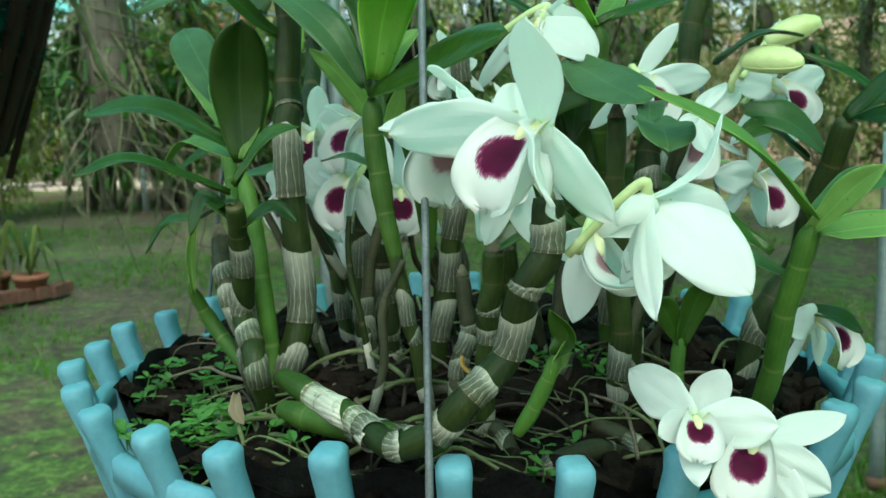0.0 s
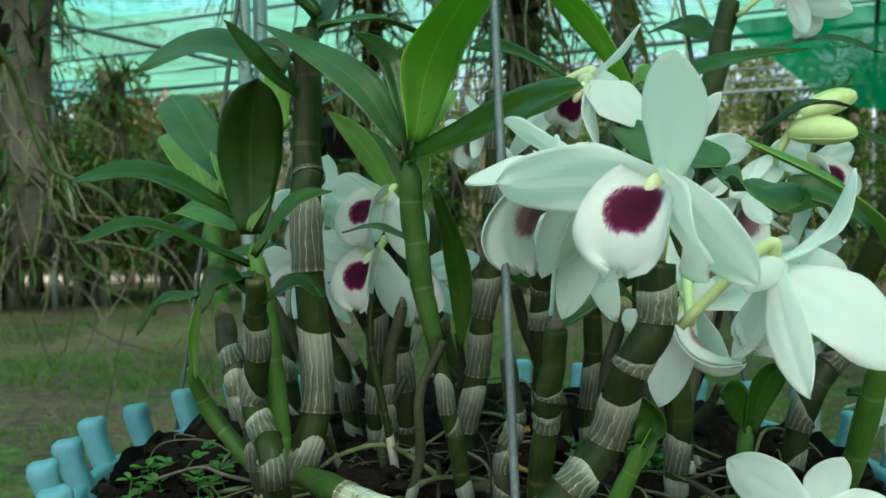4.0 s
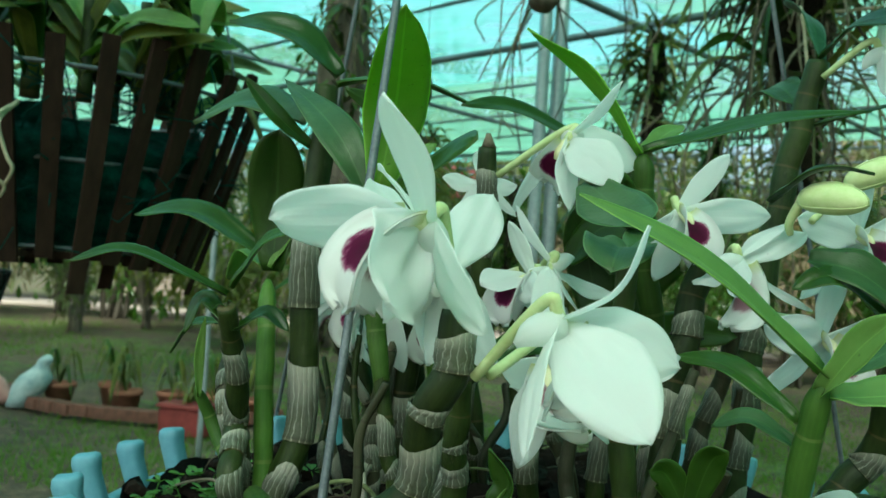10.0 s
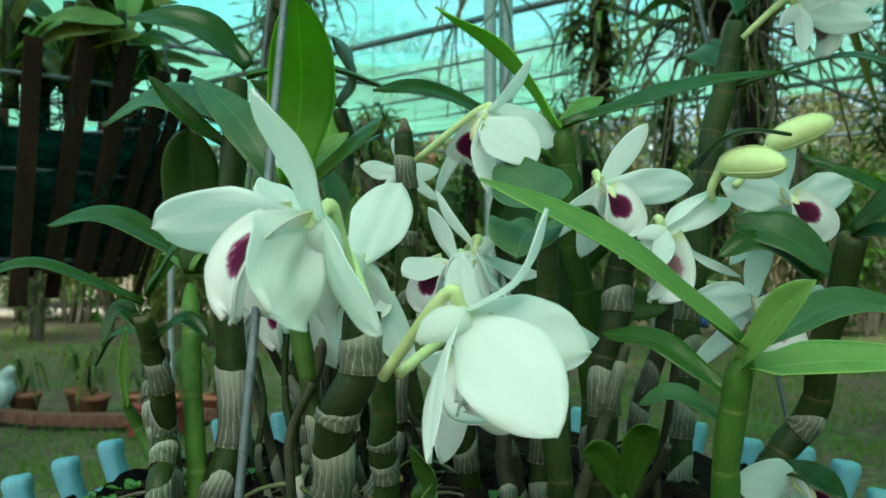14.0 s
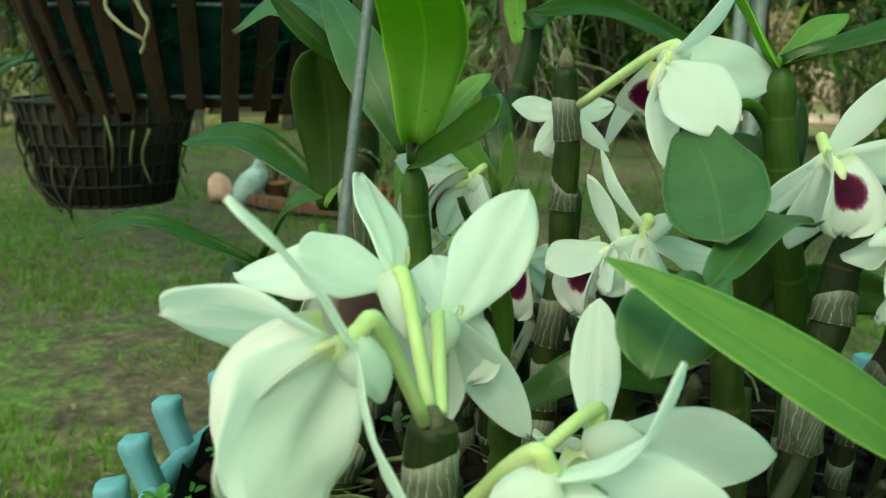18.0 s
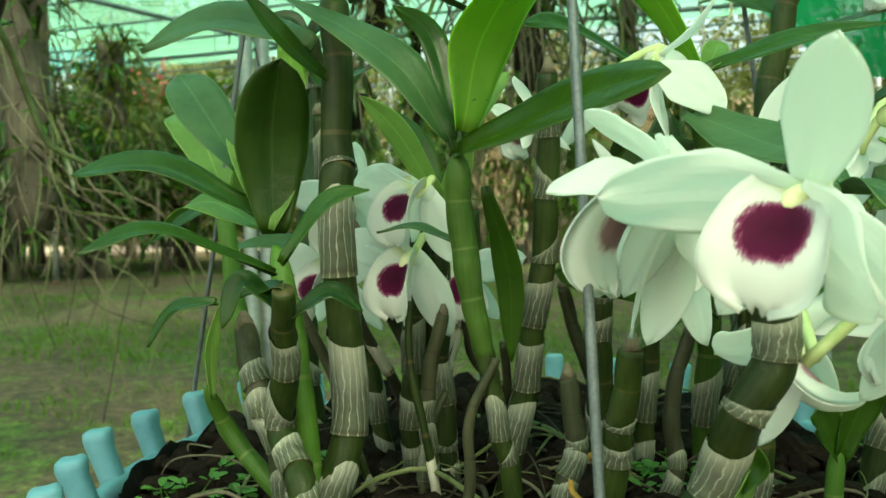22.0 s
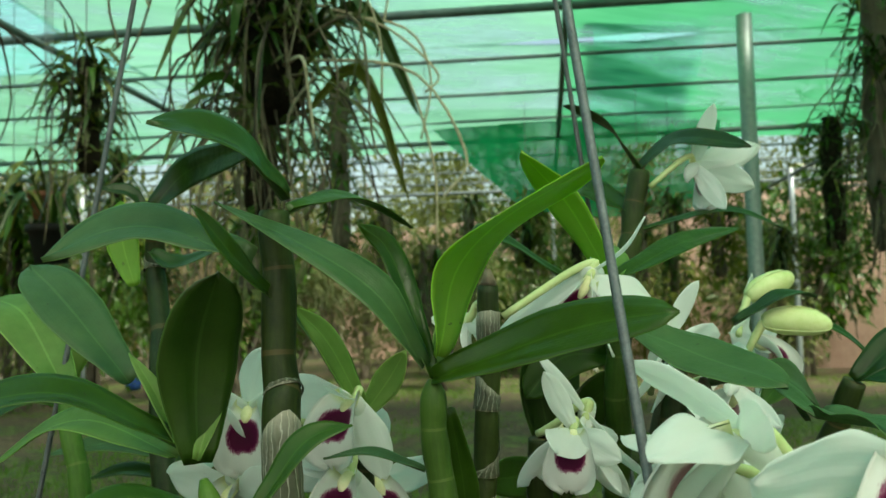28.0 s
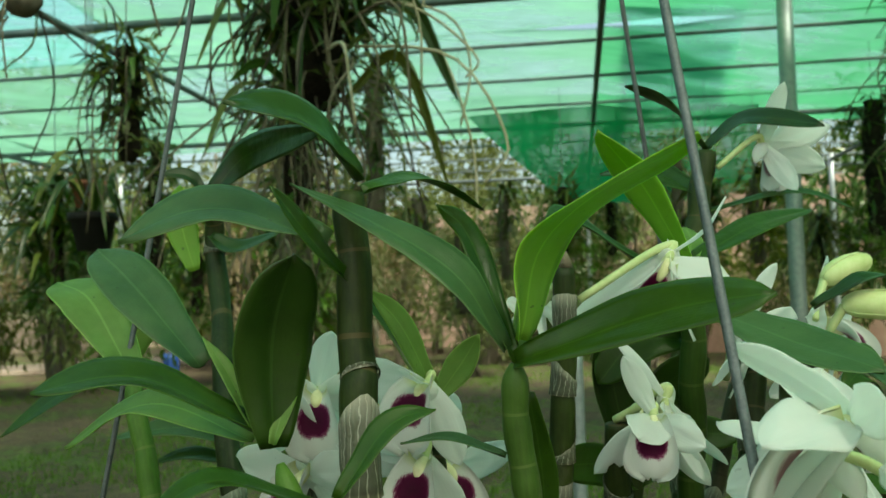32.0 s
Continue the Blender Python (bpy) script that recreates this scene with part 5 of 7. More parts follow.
flower(K, (0.0184, 0.2831, 1.0381), (0.10, 0.90, -0.40), (0.0, 0.3, 1), 0.034, (0.0290, 0.2580, 1.029), (0.003, 0.304, 1.046), ((0.0239, 0.3107, 1.0622), 0.0165, (0.4, -0.85, 0.3)), (0.002, 0.300, 1.030), (0.030, 0.300, 1.008), (0.012, 0.292, 1.010), 0.011, 1.3, "white orchid flower facing away", 0.0)
flower(K, (0.0552, 0.2481, 1.0261), (0.45, 0.70, -0.55), (0.5, -0.1, 0.9), 0.036, (0.0336, 0.2548, 1.0118), ((0.0733, 0.2446, 1.0503), 0.0115, (0.78, -0.06, -0.60), 0.17, 0.4), ((0.0768, 0.2284, 1.0045), 0.0222, (0.10, -0.90, 0.35), 0.08, 0.30), ((0.0819, 0.2591, 1.0180), 0.0180, (0.1, -0.9, 0.4)), ((0.0515, 0.2243, 0.9992), 0.0110, (-0.75, -0.50, 0.1)), (0.050, 0.262, 1.002), 0.0150, 1.1, "large white orchid flower nodding away on its green stalk", 0.0035)
flower(K, (0.0474, 0.2892, 1.0134), (-0.15, -0.35, -0.90), (-0.8, 0.4, 0.1), 0.034, (0.037, 0.2570, 1.0125), ((0.0429, 0.3052, 1.0409), 0.0110, (0.5, -0.85, 0.1)), ((0.0823, 0.2936, 1.0183), 0.0170, (0.25, -0.62, 0.74), 0.06, 0.5), (0.034, 0.305, 1.005), (0.064, 0.300, 0.992), ((0.0401, 0.2908, 0.9840), 0.0140, (-0.5, -0.85, 0.1)), 0.0150, 1.1, "white orchid flower behind, facing downwards", 0.0035)

# old leafless cane with a flower at its top
S = orchid((-0.018, 0.385, 0.95), "old leafless cane with grey sheaths and a flower at its top")
cane(S, [soil_at(-0.008, 0.400), (0.000, 0.392, 0.985), (0.006, 0.388, 1.038), (0.0060, 0.3840, 1.0878)], 0.0043, 7, CANE, (1, 2, 3, 4, 5, 6), 0.7, 1.2, 0.8)
strip_stub(S, (0.0060, 0.3840, 1.0878), (0, 0, 1), 0.0035)
flower(S, (0.0382, 0.3709, 1.0891), (-0.52, -0.16, -0.82), (0.2, -0.7, 0.6), 0.032, (0.011, 0.383, 1.077), ((0.0576, 0.3641, 1.1102), 0.0055, (0.6, -0.6, -0.45), 0.10, 0.3), ((0.0591, 0.3605, 1.0727), 0.0190, (0.1, -0.9, 0.4)), ((0.0637, 0.3970, 1.0857), 0.0190, (-0.1, -0.95, 0.3)), (0.0416, 0.3628, 1.0625), (0.0137, 0.4020, 1.0636), 0.0128, 1.15, "white orchid flower on an arching green stalk", 0.001)
flower(S, (0.002, 0.397, 1.074), (-0.5, 0.7, -0.5), (0, 0, 1), 0.017, (0.005, 0.385, 1.082), None, None, None, None, None, 0.010, 1.1, "white orchid flower turned away")

# flowers low in the middle, behind the wire
Fq = orchid((0.020, 0.400, 0.95), "jointed cane with white flowers low on it")
cane(Fq, [soil_at(0.030, 0.405), (0.026, 0.392, 0.98), (0.024, 0.385, 1.01), (0.0235, 0.3825, 1.035)], 0.0045, 6, CANE, (0, 1, 3, 4), 0.75, 1.2, 0.85)
flower(Fq, (0.0275, 0.3670, 1.0380), (-0.58, -0.76, -0.28), (0.1, 0, 1), 0.027, (0.0235, 0.384, 1.036), ((0.0187, 0.3699, 1.0585), 0.0075, (-0.5, -0.8, 0.2)), ((0.0130, 0.3534, 1.0345), 0.0150, (-0.35, -0.80, 0.45)), ((0.0330, 0.3480, 1.0310), 0.0110, (-0.7, -0.6, 0.2)), None, None, 0.0135, 0.9, "white orchid flower with a purple throat")
flower(Fq, (0.0353, 0.3722, 1.0409), (-0.25, 0.15, -0.90), (0.2, -0.3, 1), 0.028, (0.026, 0.384, 1.036), ((0.0198, 0.3777, 1.0653), 0.0042, (-0.5, -0.8, 0.2), 0.12, 0.3), (0.0290, 0.3560, 1.0280), (0.057, 0.388, 1.034), (0.0391, 0.3573, 1.0187), (0.052, 0.362, 1.022), 0.0135, 1.1, "nodding white orchid flower with long curved sepals", 0.001)

# pair of flowers on a cane behind the tall one
Fbp = orchid((-0.036, 0.420, 0.95), "cane with a pair of white flowers hung close to it")
cane(Fbp, [soil_at(-0.040, 0.418), (-0.040, 0.416, 0.98), (-0.037, 0.415, 1.02), (-0.034, 0.416, 1.045)], 0.0041, 6, CANE, (0, 1, 2), 0.8, 1.2, 0.85)
flower(Fbp, (-0.0358, 0.4071, 1.0491), (-0.70, -0.70, -0.12), (0.1, 0.15, 1), 0.031, (-0.033, 0.416, 1.044), ((-0.0513, 0.3886, 1.0570), 0.0060, (-0.2, -0.5, 0.8)), None, ((-0.0401, 0.3961, 1.0305), 0.0130, (-0.90, 0.2, -0.2)), None, ((-0.0254, 0.4032, 1.0224), 0.0135, (-0.3, -0.95, 0)), 0.0170, 1.0, "white orchid flower with a purple throat", 0.003)
flower(Fbp, (-0.0402, 0.3992, 1.0257), (-0.60, -0.75, -0.30), (0.1, 0.1, 1), 0.030, (-0.035, 0.415, 1.030), ((-0.0569, 0.4042, 1.0290), 0.0100, (-0.1, -0.3, 0.95)), None, ((-0.0426, 0.3909, 0.9995), 0.0070, (-0.8, -0.6, 0.0)), None, ((-0.0266, 0.3997, 0.9958), 0.0145, (-0.3, -0.95, 0)), 0.0165, 1.0, "white orchid flower with a purple throat", 0.003)
flower(Fbp, (-0.064, 0.445, 1.045), (-0.3, -0.8, -0.3), (0, 0, 1), 0.031, (-0.045, 0.430, 1.040), (-0.060, 0.438, 1.068), (-0.087, 0.446, 1.048), (-0.047, 0.432, 1.046), None, None, 0.0165, 1.1, "white orchid flower half hidden by the cane")
flower(Fbp, (-0.070, 0.440, 1.018), (-0.7, -0.6, -0.2), (0, 0, 1), 0.030, (-0.048, 0.425, 1.025), None, None, None, None, None, 0.0155, 1.1, "white orchid flower half hidden by leaves")
flower(Fbp, (-0.022, 0.425, 1.018), (0.1, -0.9, -0.3), (0, 0, 1), 0.028, (-0.036, 0.416, 1.03), None, None, None, None, None, 0.0145, 1.1, "white orchid flower half hidden by the canes")

# dark leaves in the heart of the plant
Mid = orchid((0.052, 0.425, 0.95), "leafy growth with dark leaves in the heart of the basket")
cane(Mid, [soil_at(0.052, 0.425), (0.054, 0.424, 0.98), (0.055, 0.422, 1.01)], 0.0040, 4, CANE, (0, 1), 0.8, 1.2, 0.9)
for mid, tip, w in (((0.045, 0.420, 1.045), (0.040, 0.412, 1.070), 0.022), ((0.068, 0.420, 1.040), (0.085, 0.412, 1.052), 0.020), ((0.060, 0.430, 1.050), (0.066, 0.436, 1.080), 0.020),
                    ((0.078, 0.425, 1.020), (0.105, 0.420, 1.020), 0.018), ((0.034, 0.415, 1.015), (0.012, 0.405, 1.018), 0.018)):
    leaf(Mid, (0.055, 0.422, 1.005), mid, tip, w, LEAF_DARK if w > 0.019 else LEAF, (0, -0.9, 0.35), 0.2, 0.7)

# right-hand front growth
R = orchid((0.1165, 0.3248, 0.9530), "bright green leafy growth leaning out over the rim")
cane(R, [soil_at(0.117, 0.345), (0.1165, 0.3248, 0.9530), (0.1160, 0.3063, 0.9882), (0.1190, 0.2961, 1.0150)], 0.0038, 5, CANE_YOUNG, (), 1, 1.2, 0.92, 0.9)
leaf(R, (0.1182, 0.2957, 1.0164), (0.0888, 0.2702, 1.0411), (0.0552, 0.2657, 1.0589), 0.019, LEAF_YOUNG, (-0.35, -0.65, 0.75), 0.22, 0.15)
leaf(R, (0.1193, 0.2961, 1.0120), (0.127, 0.286, 1.026), (0.1339, 0.2783, 1.0342), 0.011, LEAF_YOUNG, (-0.6, -0.8, 0.3), 0.4, 0.2)
leaf(R, (0.121, 0.296, 1.010), (0.1372, 0.2943, 1.0126), (0.172, 0.292, 1.014), 0.017, LEAF_YOUNG, (0, -0.5, 1), 0.25, 0.3)
leaf(R, (0.122, 0.305, 1.014), (0.150, 0.325, 1.026), (0.180, 0.335, 1.020), 0.016, LEAF_GREY, (0, -0.5, 1), 0.25, 0.3)
leaf(R, (0.1160, 0.3085, 0.9938), (0.103, 0.311, 1.0015), (0.0922, 0.3128, 0.9981), 0.009, LEAF_GREY, (0, -0.5, 1), 0.25, 0.3)
leaf(R, (0.1174, 0.3295, 0.9992), (0.099, 0.338, 1.013), (0.0812, 0.3466, 1.0153), 0.012, LEAF, (0, -0.6, 1), 0.25, 0.4)
leaf(R, (0.1277, 0.3468, 0.9746), (0.141, 0.332, 0.976), (0.1500, 0.3242, 0.9706), 0.012, LEAF_DARK, (0, -0.5, 1), 0.25, 0.3)

# growth with long leaves rising behind the flowers
Vp = orchid((0.070, 0.410, 0.96), "orchid growth with long narrow arching leaves")
cane(Vp, [soil_at(0.075, 0.420), (0.074, 0.412, 1.0), (0.068, 0.400, 1.05), (0.0650, 0.3950, 1.0889)], 0.0047, 8, CANE_MID, (0, 1), 0.8, 1.18, 0.9, 0.85)
leaf(Vp, (0.0650, 0.3950, 1.0889), (0.0442, 0.3940, 1.1191), (0.0191, 0.3810, 1.1341), 0.019, LEAF_BRIGHT, (-0.95, -0.22, 0.20), 0.12, 0.5)
leaf(Vp, (0.0650, 0.3950, 1.0889), (0.073, 0.405, 1.098), (0.0796, 0.4165, 1.1040), 0.011, LEAF_YOUNG, (-0.3, -0.9, 0.2), 0.3, 0.2)
leaf(Vp, (0.0650, 0.3950, 1.0889), (0.1071, 0.4081, 1.1040), (0.1512, 0.4230, 1.1125), 0.014, LEAF, (-0.1, -0.6, 0.9), 0.25, 0.3)
leaf(Vp, (0.055, 0.402, 1.085), (0.0170, 0.394, 1.1045), (-0.0040, 0.3771, 1.1032), 0.012, LEAF, (0.1, -0.6, 0.9), 0.25, 0.25)
leaf(Vp, (0.0483, 0.3638, 1.0723), (0.0593, 0.3377, 1.0622), (0.0669, 0.3111, 1.0541), 0.027, LEAF_GREY, (-0.2, -0.4, 1.0), 0.1, 0.8)
leaf(Vp, (0.066, 0.300, 1.047), (0.0650, 0.2770, 1.0460), (0.0640, 0.2650, 1.0395), 0.021, LEAF_GREY, (0.1, -0.4, 0.9), 0.3, 0.7)
leaf(Vp, (0.080, 0.365, 1.05), (0.073, 0.33, 1.055), (0.066, 0.300, 1.047), 0.012, LEAF_GREY, (0.1, -0.3, 0.9), 0.3, 0.9)
leaf(Vp, (0.068, 0.405, 1.06), (0.050, 0.410, 1.060), (0.036, 0.415, 1.045), 0.020, LEAF, (0.1, -0.9, 0.3), 0.2, 0.6)
tube("stalk", [(0.064, 0.398, 1.070), (0.058, 0.385, 1.079), (0.0483, 0.3638, 1.0723)], 0.0020, 0.0014, CANE_MID, Vp)

# flowers to the right of it
Fr = orchid((0.095, 0.400, 0.95), "dark green cane with a cluster of white flowers")
cane(Fr, [soil_at(0.078, 0.385), (0.080, 0.385, 0.99), (0.086, 0.390, 1.03), (0.092, 0.396, 1.058)], 0.0053, 7, CANE, (0, 2, 4), 0.8, 1.2, 0.85)
flower(Fr, (0.0810, 0.3819, 1.0652), (0.55, -0.75, -0.30), (0.15, -0.05, 1), 0.027, (0.083, 0.400, 1.045), ((0.0966, 0.3851, 1.0883), 0.0085, (0.2, -0.95, 0.1)), (0.072, 0.385, 1.040), (0.1128, 0.3940, 1.0669), None, None, 0.0138, 1.0, "white orchid flower with a purple throat", 0.004)
flower(Fr, (0.1020, 0.3753, 1.0478), (0.35, 0.40, -0.75), (0.1, 0, 1), 0.026, (0.096, 0.404, 1.045), None, (0.086, 0.380, 1.040), ((0.1263, 0.3955, 1.0613), 0.0105, (0.1, -0.9, 0.4)), None, (0.1296, 0.3972, 1.0327), 0.0155, 1.1, "white orchid flower with broad petals", 0.001)
flower(Fr, (0.135, 0.400, 1.022), (0.5, -0.8, -0.3), (0, 0, 1), 0.030, (0.118, 0.402, 1.03), None, None, None, None, None, 0.015, 1.0, "white orchid flower low among the leaves")
flower(Fr, (0.148, 0.415, 1.062), (0.45, -0.85, -0.1), (0, 0, 1), 0.030, (0.132, 0.410, 1.055), None, None, None, None, None, 0.015, 1.0, "white orchid flower under the buds")

# right-hand canes with buds and broad leaves
X = orchid((0.150, 0.400, 0.95), "leaning cane with broad dark leaves and two cream buds")
cane(X, [soil_at(0.128, 0.395), (0.140, 0.398, 0.965), (0.1528, 0.3992, 0.9813), (0.158, 0.388, 1.015), (0.1636, 0.3751, 1.0468)], 0.0053, 7, CANE, (0, 1, 3), 0.8, 1.18, 0.85)
leaf(X, (0.1636, 0.3751, 1.0468), (0.180, 0.365, 1.062), (0.205, 0.355, 1.060), 0.018, LEAF_DARK, (0, -0.6, 0.9), 0.25, 0.4)
leaf(X, (0.1636, 0.3751, 1.0468), (0.185, 0.375, 1.048), (0.212, 0.370, 1.042), 0.015, LEAF, (0, -0.6, 0.9), 0.25, 0.4)
leaf(X, (0.1263, 0.3910, 1.0506), (0.144, 0.388, 1.047), (0.1628, 0.3917, 1.0324), 0.021, LEAF_GREY, (0, -0.7, 0.7), 0.2, 0.5)
leaf(X, (0.1118, 0.3837, 1.0707), (0.126, 0.372, 1.0815), (0.1439, 0.3729, 1.0810), 0.012, LEAF_DARK, (0, -0.45, 1), 0.3, 0.2)
leaf(X, (0.150, 0.392, 1.075), (0.170, 0.385, 1.065), (0.186, 0.380, 1.050), 0.008, LEAF, (0, -0.6, 0.9), 0.25, 0.2)
leaf(X, (0.155, 0.393, 1.03), (0.135, 0.385, 1.045), (0.120, 0.380, 1.040), 0.012, LEAF, (0, -0.6, 0.9), 0.25, 0.4)


def bud(parent, a, b, r, stalk):
    a, b = V(a), V(b)
    ax = b - a
    pts = [a + ax * s + V((0, 0, 0.0012 * math.sin(s * 3.1))) for s in (0, 0.06, 0.18, 0.35, 0.55, 0.75, 0.9, 0.97, 1.0)]
    rr = [r * k for k in (0.35, 0.62, 0.86, 0.98, 1.0, 0.88, 0.6, 0.36, 0.1)]
    v, f, u = tube_data(pts, rr, 14, 0.06)
    ob = mesh_ob("bud", v, f, BUD, parent, "closed cream-green flower bud")
    fr = frames_along(pts)
    for s in (0.6, 2.7, 4.8):
        line = [p + (x * math.cos(s) + y * math.sin(s)) * q * 1.005 for p, q, (t, x, y) in zip(pts, rr, fr)]
        v, f, u = tube_data(line, [0.00025] * len(line), 5)
        mesh_ob("seam", v, f, PEDICEL, ob)
    tube("pedicel", [stalk, V(stalk).lerp(a, 0.6) + V((-0.002, 0, -0.003)), a + ax * 0.03], 0.0013, 0.0018, PEDICEL, ob, 8)
    return ob


bud(X, (0.1211, 0.3792, 1.0718), (0.1405, 0.3631, 1.0695), 0.0057, (0.119, 0.385, 1.060))
bud(X, (0.1406, 0.4083, 1.0812), (0.1634, 0.4046, 1.0898), 0.0054, (0.128, 0.400, 1.066))

# tall cane at the back with a flower on top
U = orchid((0.120, 0.475, 0.95), "tall green cane at the back with leaves and a top flower")
cane(U, [soil_at(0.110, 0.470), (0.116, 0.474, 1.02), (0.126, 0.476, 1.09), (0.1377, 0.4761, 1.1456)], 0.0058, 10, CANE, (0, 1, 2, 3), 0.8, 1.15, 0.85)
leaf(U, (0.1377, 0.4761, 1.1456), (0.136, 0.500, 1.172), (0.1262, 0.5265, 1.1888), 0.018, LEAF_DARK, (0.2, -0.7, -0.5), 0.15, 0.5)
leaf(U, (0.1377, 0.4761, 1.1456), (0.1533, 0.4645, 1.1604), (0.1679, 0.4308, 1.1516), 0.017, LEAF_DARK, (-0.1, -0.4, 1), 0.2, 0.4)
leaf(U, (0.131, 0.476, 1.125), (0.124, 0.505, 1.140), (0.1164, 0.5385, 1.1427), 0.020, LEAF, (-0.2, -0.8, 0.4), 0.2, 0.5)
leaf(U, (0.134, 0.476, 1.115), (0.1780, 0.4643, 1.1256), (0.1979, 0.4438, 1.1150), 0.009, LEAF_DARK, (0, -0.4, 1), 0.25, 0.3)
flower(U, (0.1627, 0.4644, 1.1467), (0.80, 0.40, -0.35), (0.1, 0, 1), 0.030, (0.139, 0.470, 1.137), ((0.1652, 0.4514, 1.1760), 0.0090, (-0.6, -0.8, 0)), (0.2083, 0.4676, 1.1602), ((0.1897, 0.4508, 1.1566), 0.0150, (-0.5, -0.8, 0.4)), None, ((0.1885, 0.4522, 1.1359), 0.0150, (-0.5, -0.8, -0.3)), 0.0150, 1.25, "white orchid flower at the top of the tall cane", 0.003)

# low flowers hanging over the rim
F3 = orchid((0.075, 0.315, 0.93), "short shoot with two white flowers over the rim")
cane(F3, [soil_at(0.090, 0.330), (0.087, 0.316, 0.945), (0.082, 0.300, 0.950)], 0.0040, 3, CANE_OLD, (0, 1), 0.8, 1.2, 0.8)
flower(F3, (0.0737, 0.2656, 0.9593), (-0.10, -0.95, 0.22), (0.20, 0.2, 1), 0.030, (0.082, 0.300, 0.950), (0.0821, 0.2652, 0.9745), (0.0572, 0.2828, 0.9705), (0.0975, 0.262, 0.958), (0.0610, 0.2601, 0.9565), (0.0706, 0.2504, 0.9442), 0.0108, 0.9, "open white orchid flower with a purple-marked lip")
flower(F3, (0.0928, 0.2695, 0.9504), (-0.35, -0.85, 0.05), (0.3, 0.1, 1), 0.030, (0.084, 0.302, 0.948), (0.1234, 0.2755, 0.9563), (0.0852, 0.2742, 0.9481), (0.1126, 0.2598, 0.9378), (0.0834, 0.2796, 0.9364), (0.1057, 0.2587, 0.9307), 0.0150, 1.1, "white orchid flower beside the rim")
flower(F3, (0.138, 0.336, 0.973), (0.6, -0.7, -0.2), (0, 0, 1), 0.028, (0.128, 0.345, 0.962), (0.1304, 0.3530, 0.9688), None, (0.1459, 0.3521, 0.9619), None, None, 0.013, 1.0, "white orchid flower behind the leaning growth")
# more old canes standing in the middle of the basket
r = random.Random(21)
for x0, y0, x1, y1, z1, rad, mat, sh in (
        (0.006, 0.345, 0.005, 0.350, 0.990, 0.0042, CANE_OLD, (0, 1, 2, 3, 4)),
        (0.066, 0.352, 0.064, 0.345, 1.050, 0.0051, CANE, (0, 1)),
        (-0.020, 0.430, -0.048, 0.440, 1.000, 0.0036, CANE_OLD, (1, 3)),
        (0.046, 0.430, 0.020, 0.425, 1.010, 0.0036, CANE_OLD, (0, 2, 3)),
        (-0.002, 0.450, -0.012, 0.452, 1.040, 0.0040, CANE, (0, 1, 3)),
        (0.090, 0.440, 0.108, 0.425, 1.040, 0.0044, CANE_OLD, (0, 1, 2, 3)),
        (-0.048, 0.440, -0.075, 0.455, 1.080, 0.0044, CANE, (0, 1, 3, 5)),
        (0.040, 0.370, 0.052, 0.372, 1.000, 0.0035, CANE_OLD, (1, 2)),
        (-0.034, 0.395, -0.030, 0.392, 1.005, 0.0034, CANE_OLD, (0, 1, 2, 3))):
    e = orchid((x0, y0, soil_z(x0, y0)), "old grey-green jointed orchid cane among the others")
    j1, j2 = r.uniform(-0.005, 0.005), r.uniform(-0.005, 0.005)
    cane(e, [soil_at(x0, y0), ((x0 * 2 + x1) / 3 + j1, (y0 * 2 + y1) / 3, soil_z(x0, y0) + (z1 - 0.94) * 0.3), ((x0 + x1 * 2) / 3 + j2, (y0 + y1 * 2) / 3, soil_z(x0, y0) + (z1 - 0.94) * 0.65), (x1, y1, z1)], rad * 0.82, 6, mat, [k for k in sh if k < 6], 0.8, 1.2, 0.8)
    strip_stub(e, (x1, y1, z1), (0, 0, 1), rad * 0.7)

# short green cane with one dark spreading leaf under the flowers
e = orchid((0.012, 0.335, soil_z(0.012, 0.335)), "short green cane with one dark spreading leaf")
cane(e, [soil_at(0.012, 0.335), (0.0135, 0.329, 0.965), (0.0145, 0.323, 0.985), (0.016, 0.319, 1.004)], 0.0040, 5, CANE, (0, 2, 3), 0.7, 1.2, 0.9)
strip_stub(e, (0.016, 0.319, 1.004), (0, 0, 1), 0.0032)
leaf(e, (0.016, 0.3185, 1.0045), (0.035, 0.328, 1.0165), (0.0515, 0.346, 1.008), 0.0125, LEAF_DARK, (0.25, -0.65, 0.72), 0.2, 0.5)

# thin crooked dead stems among the canes
for k in range(16):
    x, y = r.uniform(-0.06, 0.10), r.uniform(0.34, 0.46)
    h = r.uniform(0.03, 0.075)
    z = soil_z(x, y)
    dx, dy = r.uniform(-0.03, 0.03), r.uniform(-0.02, 0.02)
    e = orchid((x, y, z), "thin crooked dead orchid stem in the bark", "dead_stem")
    pts = [(x, y, z - 0.003), (x + dx * 0.3 + r.uniform(-0.004, 0.004), y, z + h * 0.35), (x + dx * 0.7 + r.uniform(-0.004, 0.004), y + dy * 0.6, z + h * 0.7), (x + dx, y + dy, z + h)]
    cane(e, pts, r.uniform(0.0014, 0.0026), r.randint(3, 5), r.choice((CANE_OLD, CANE, CANE_OLD)), r.sample(range(3), r.randint(0, 2)), 0.9, 1.25, 0.8, 0.9, 9, r.choice((None, SHEATH_LIGHT, SHEATH_PALE)))

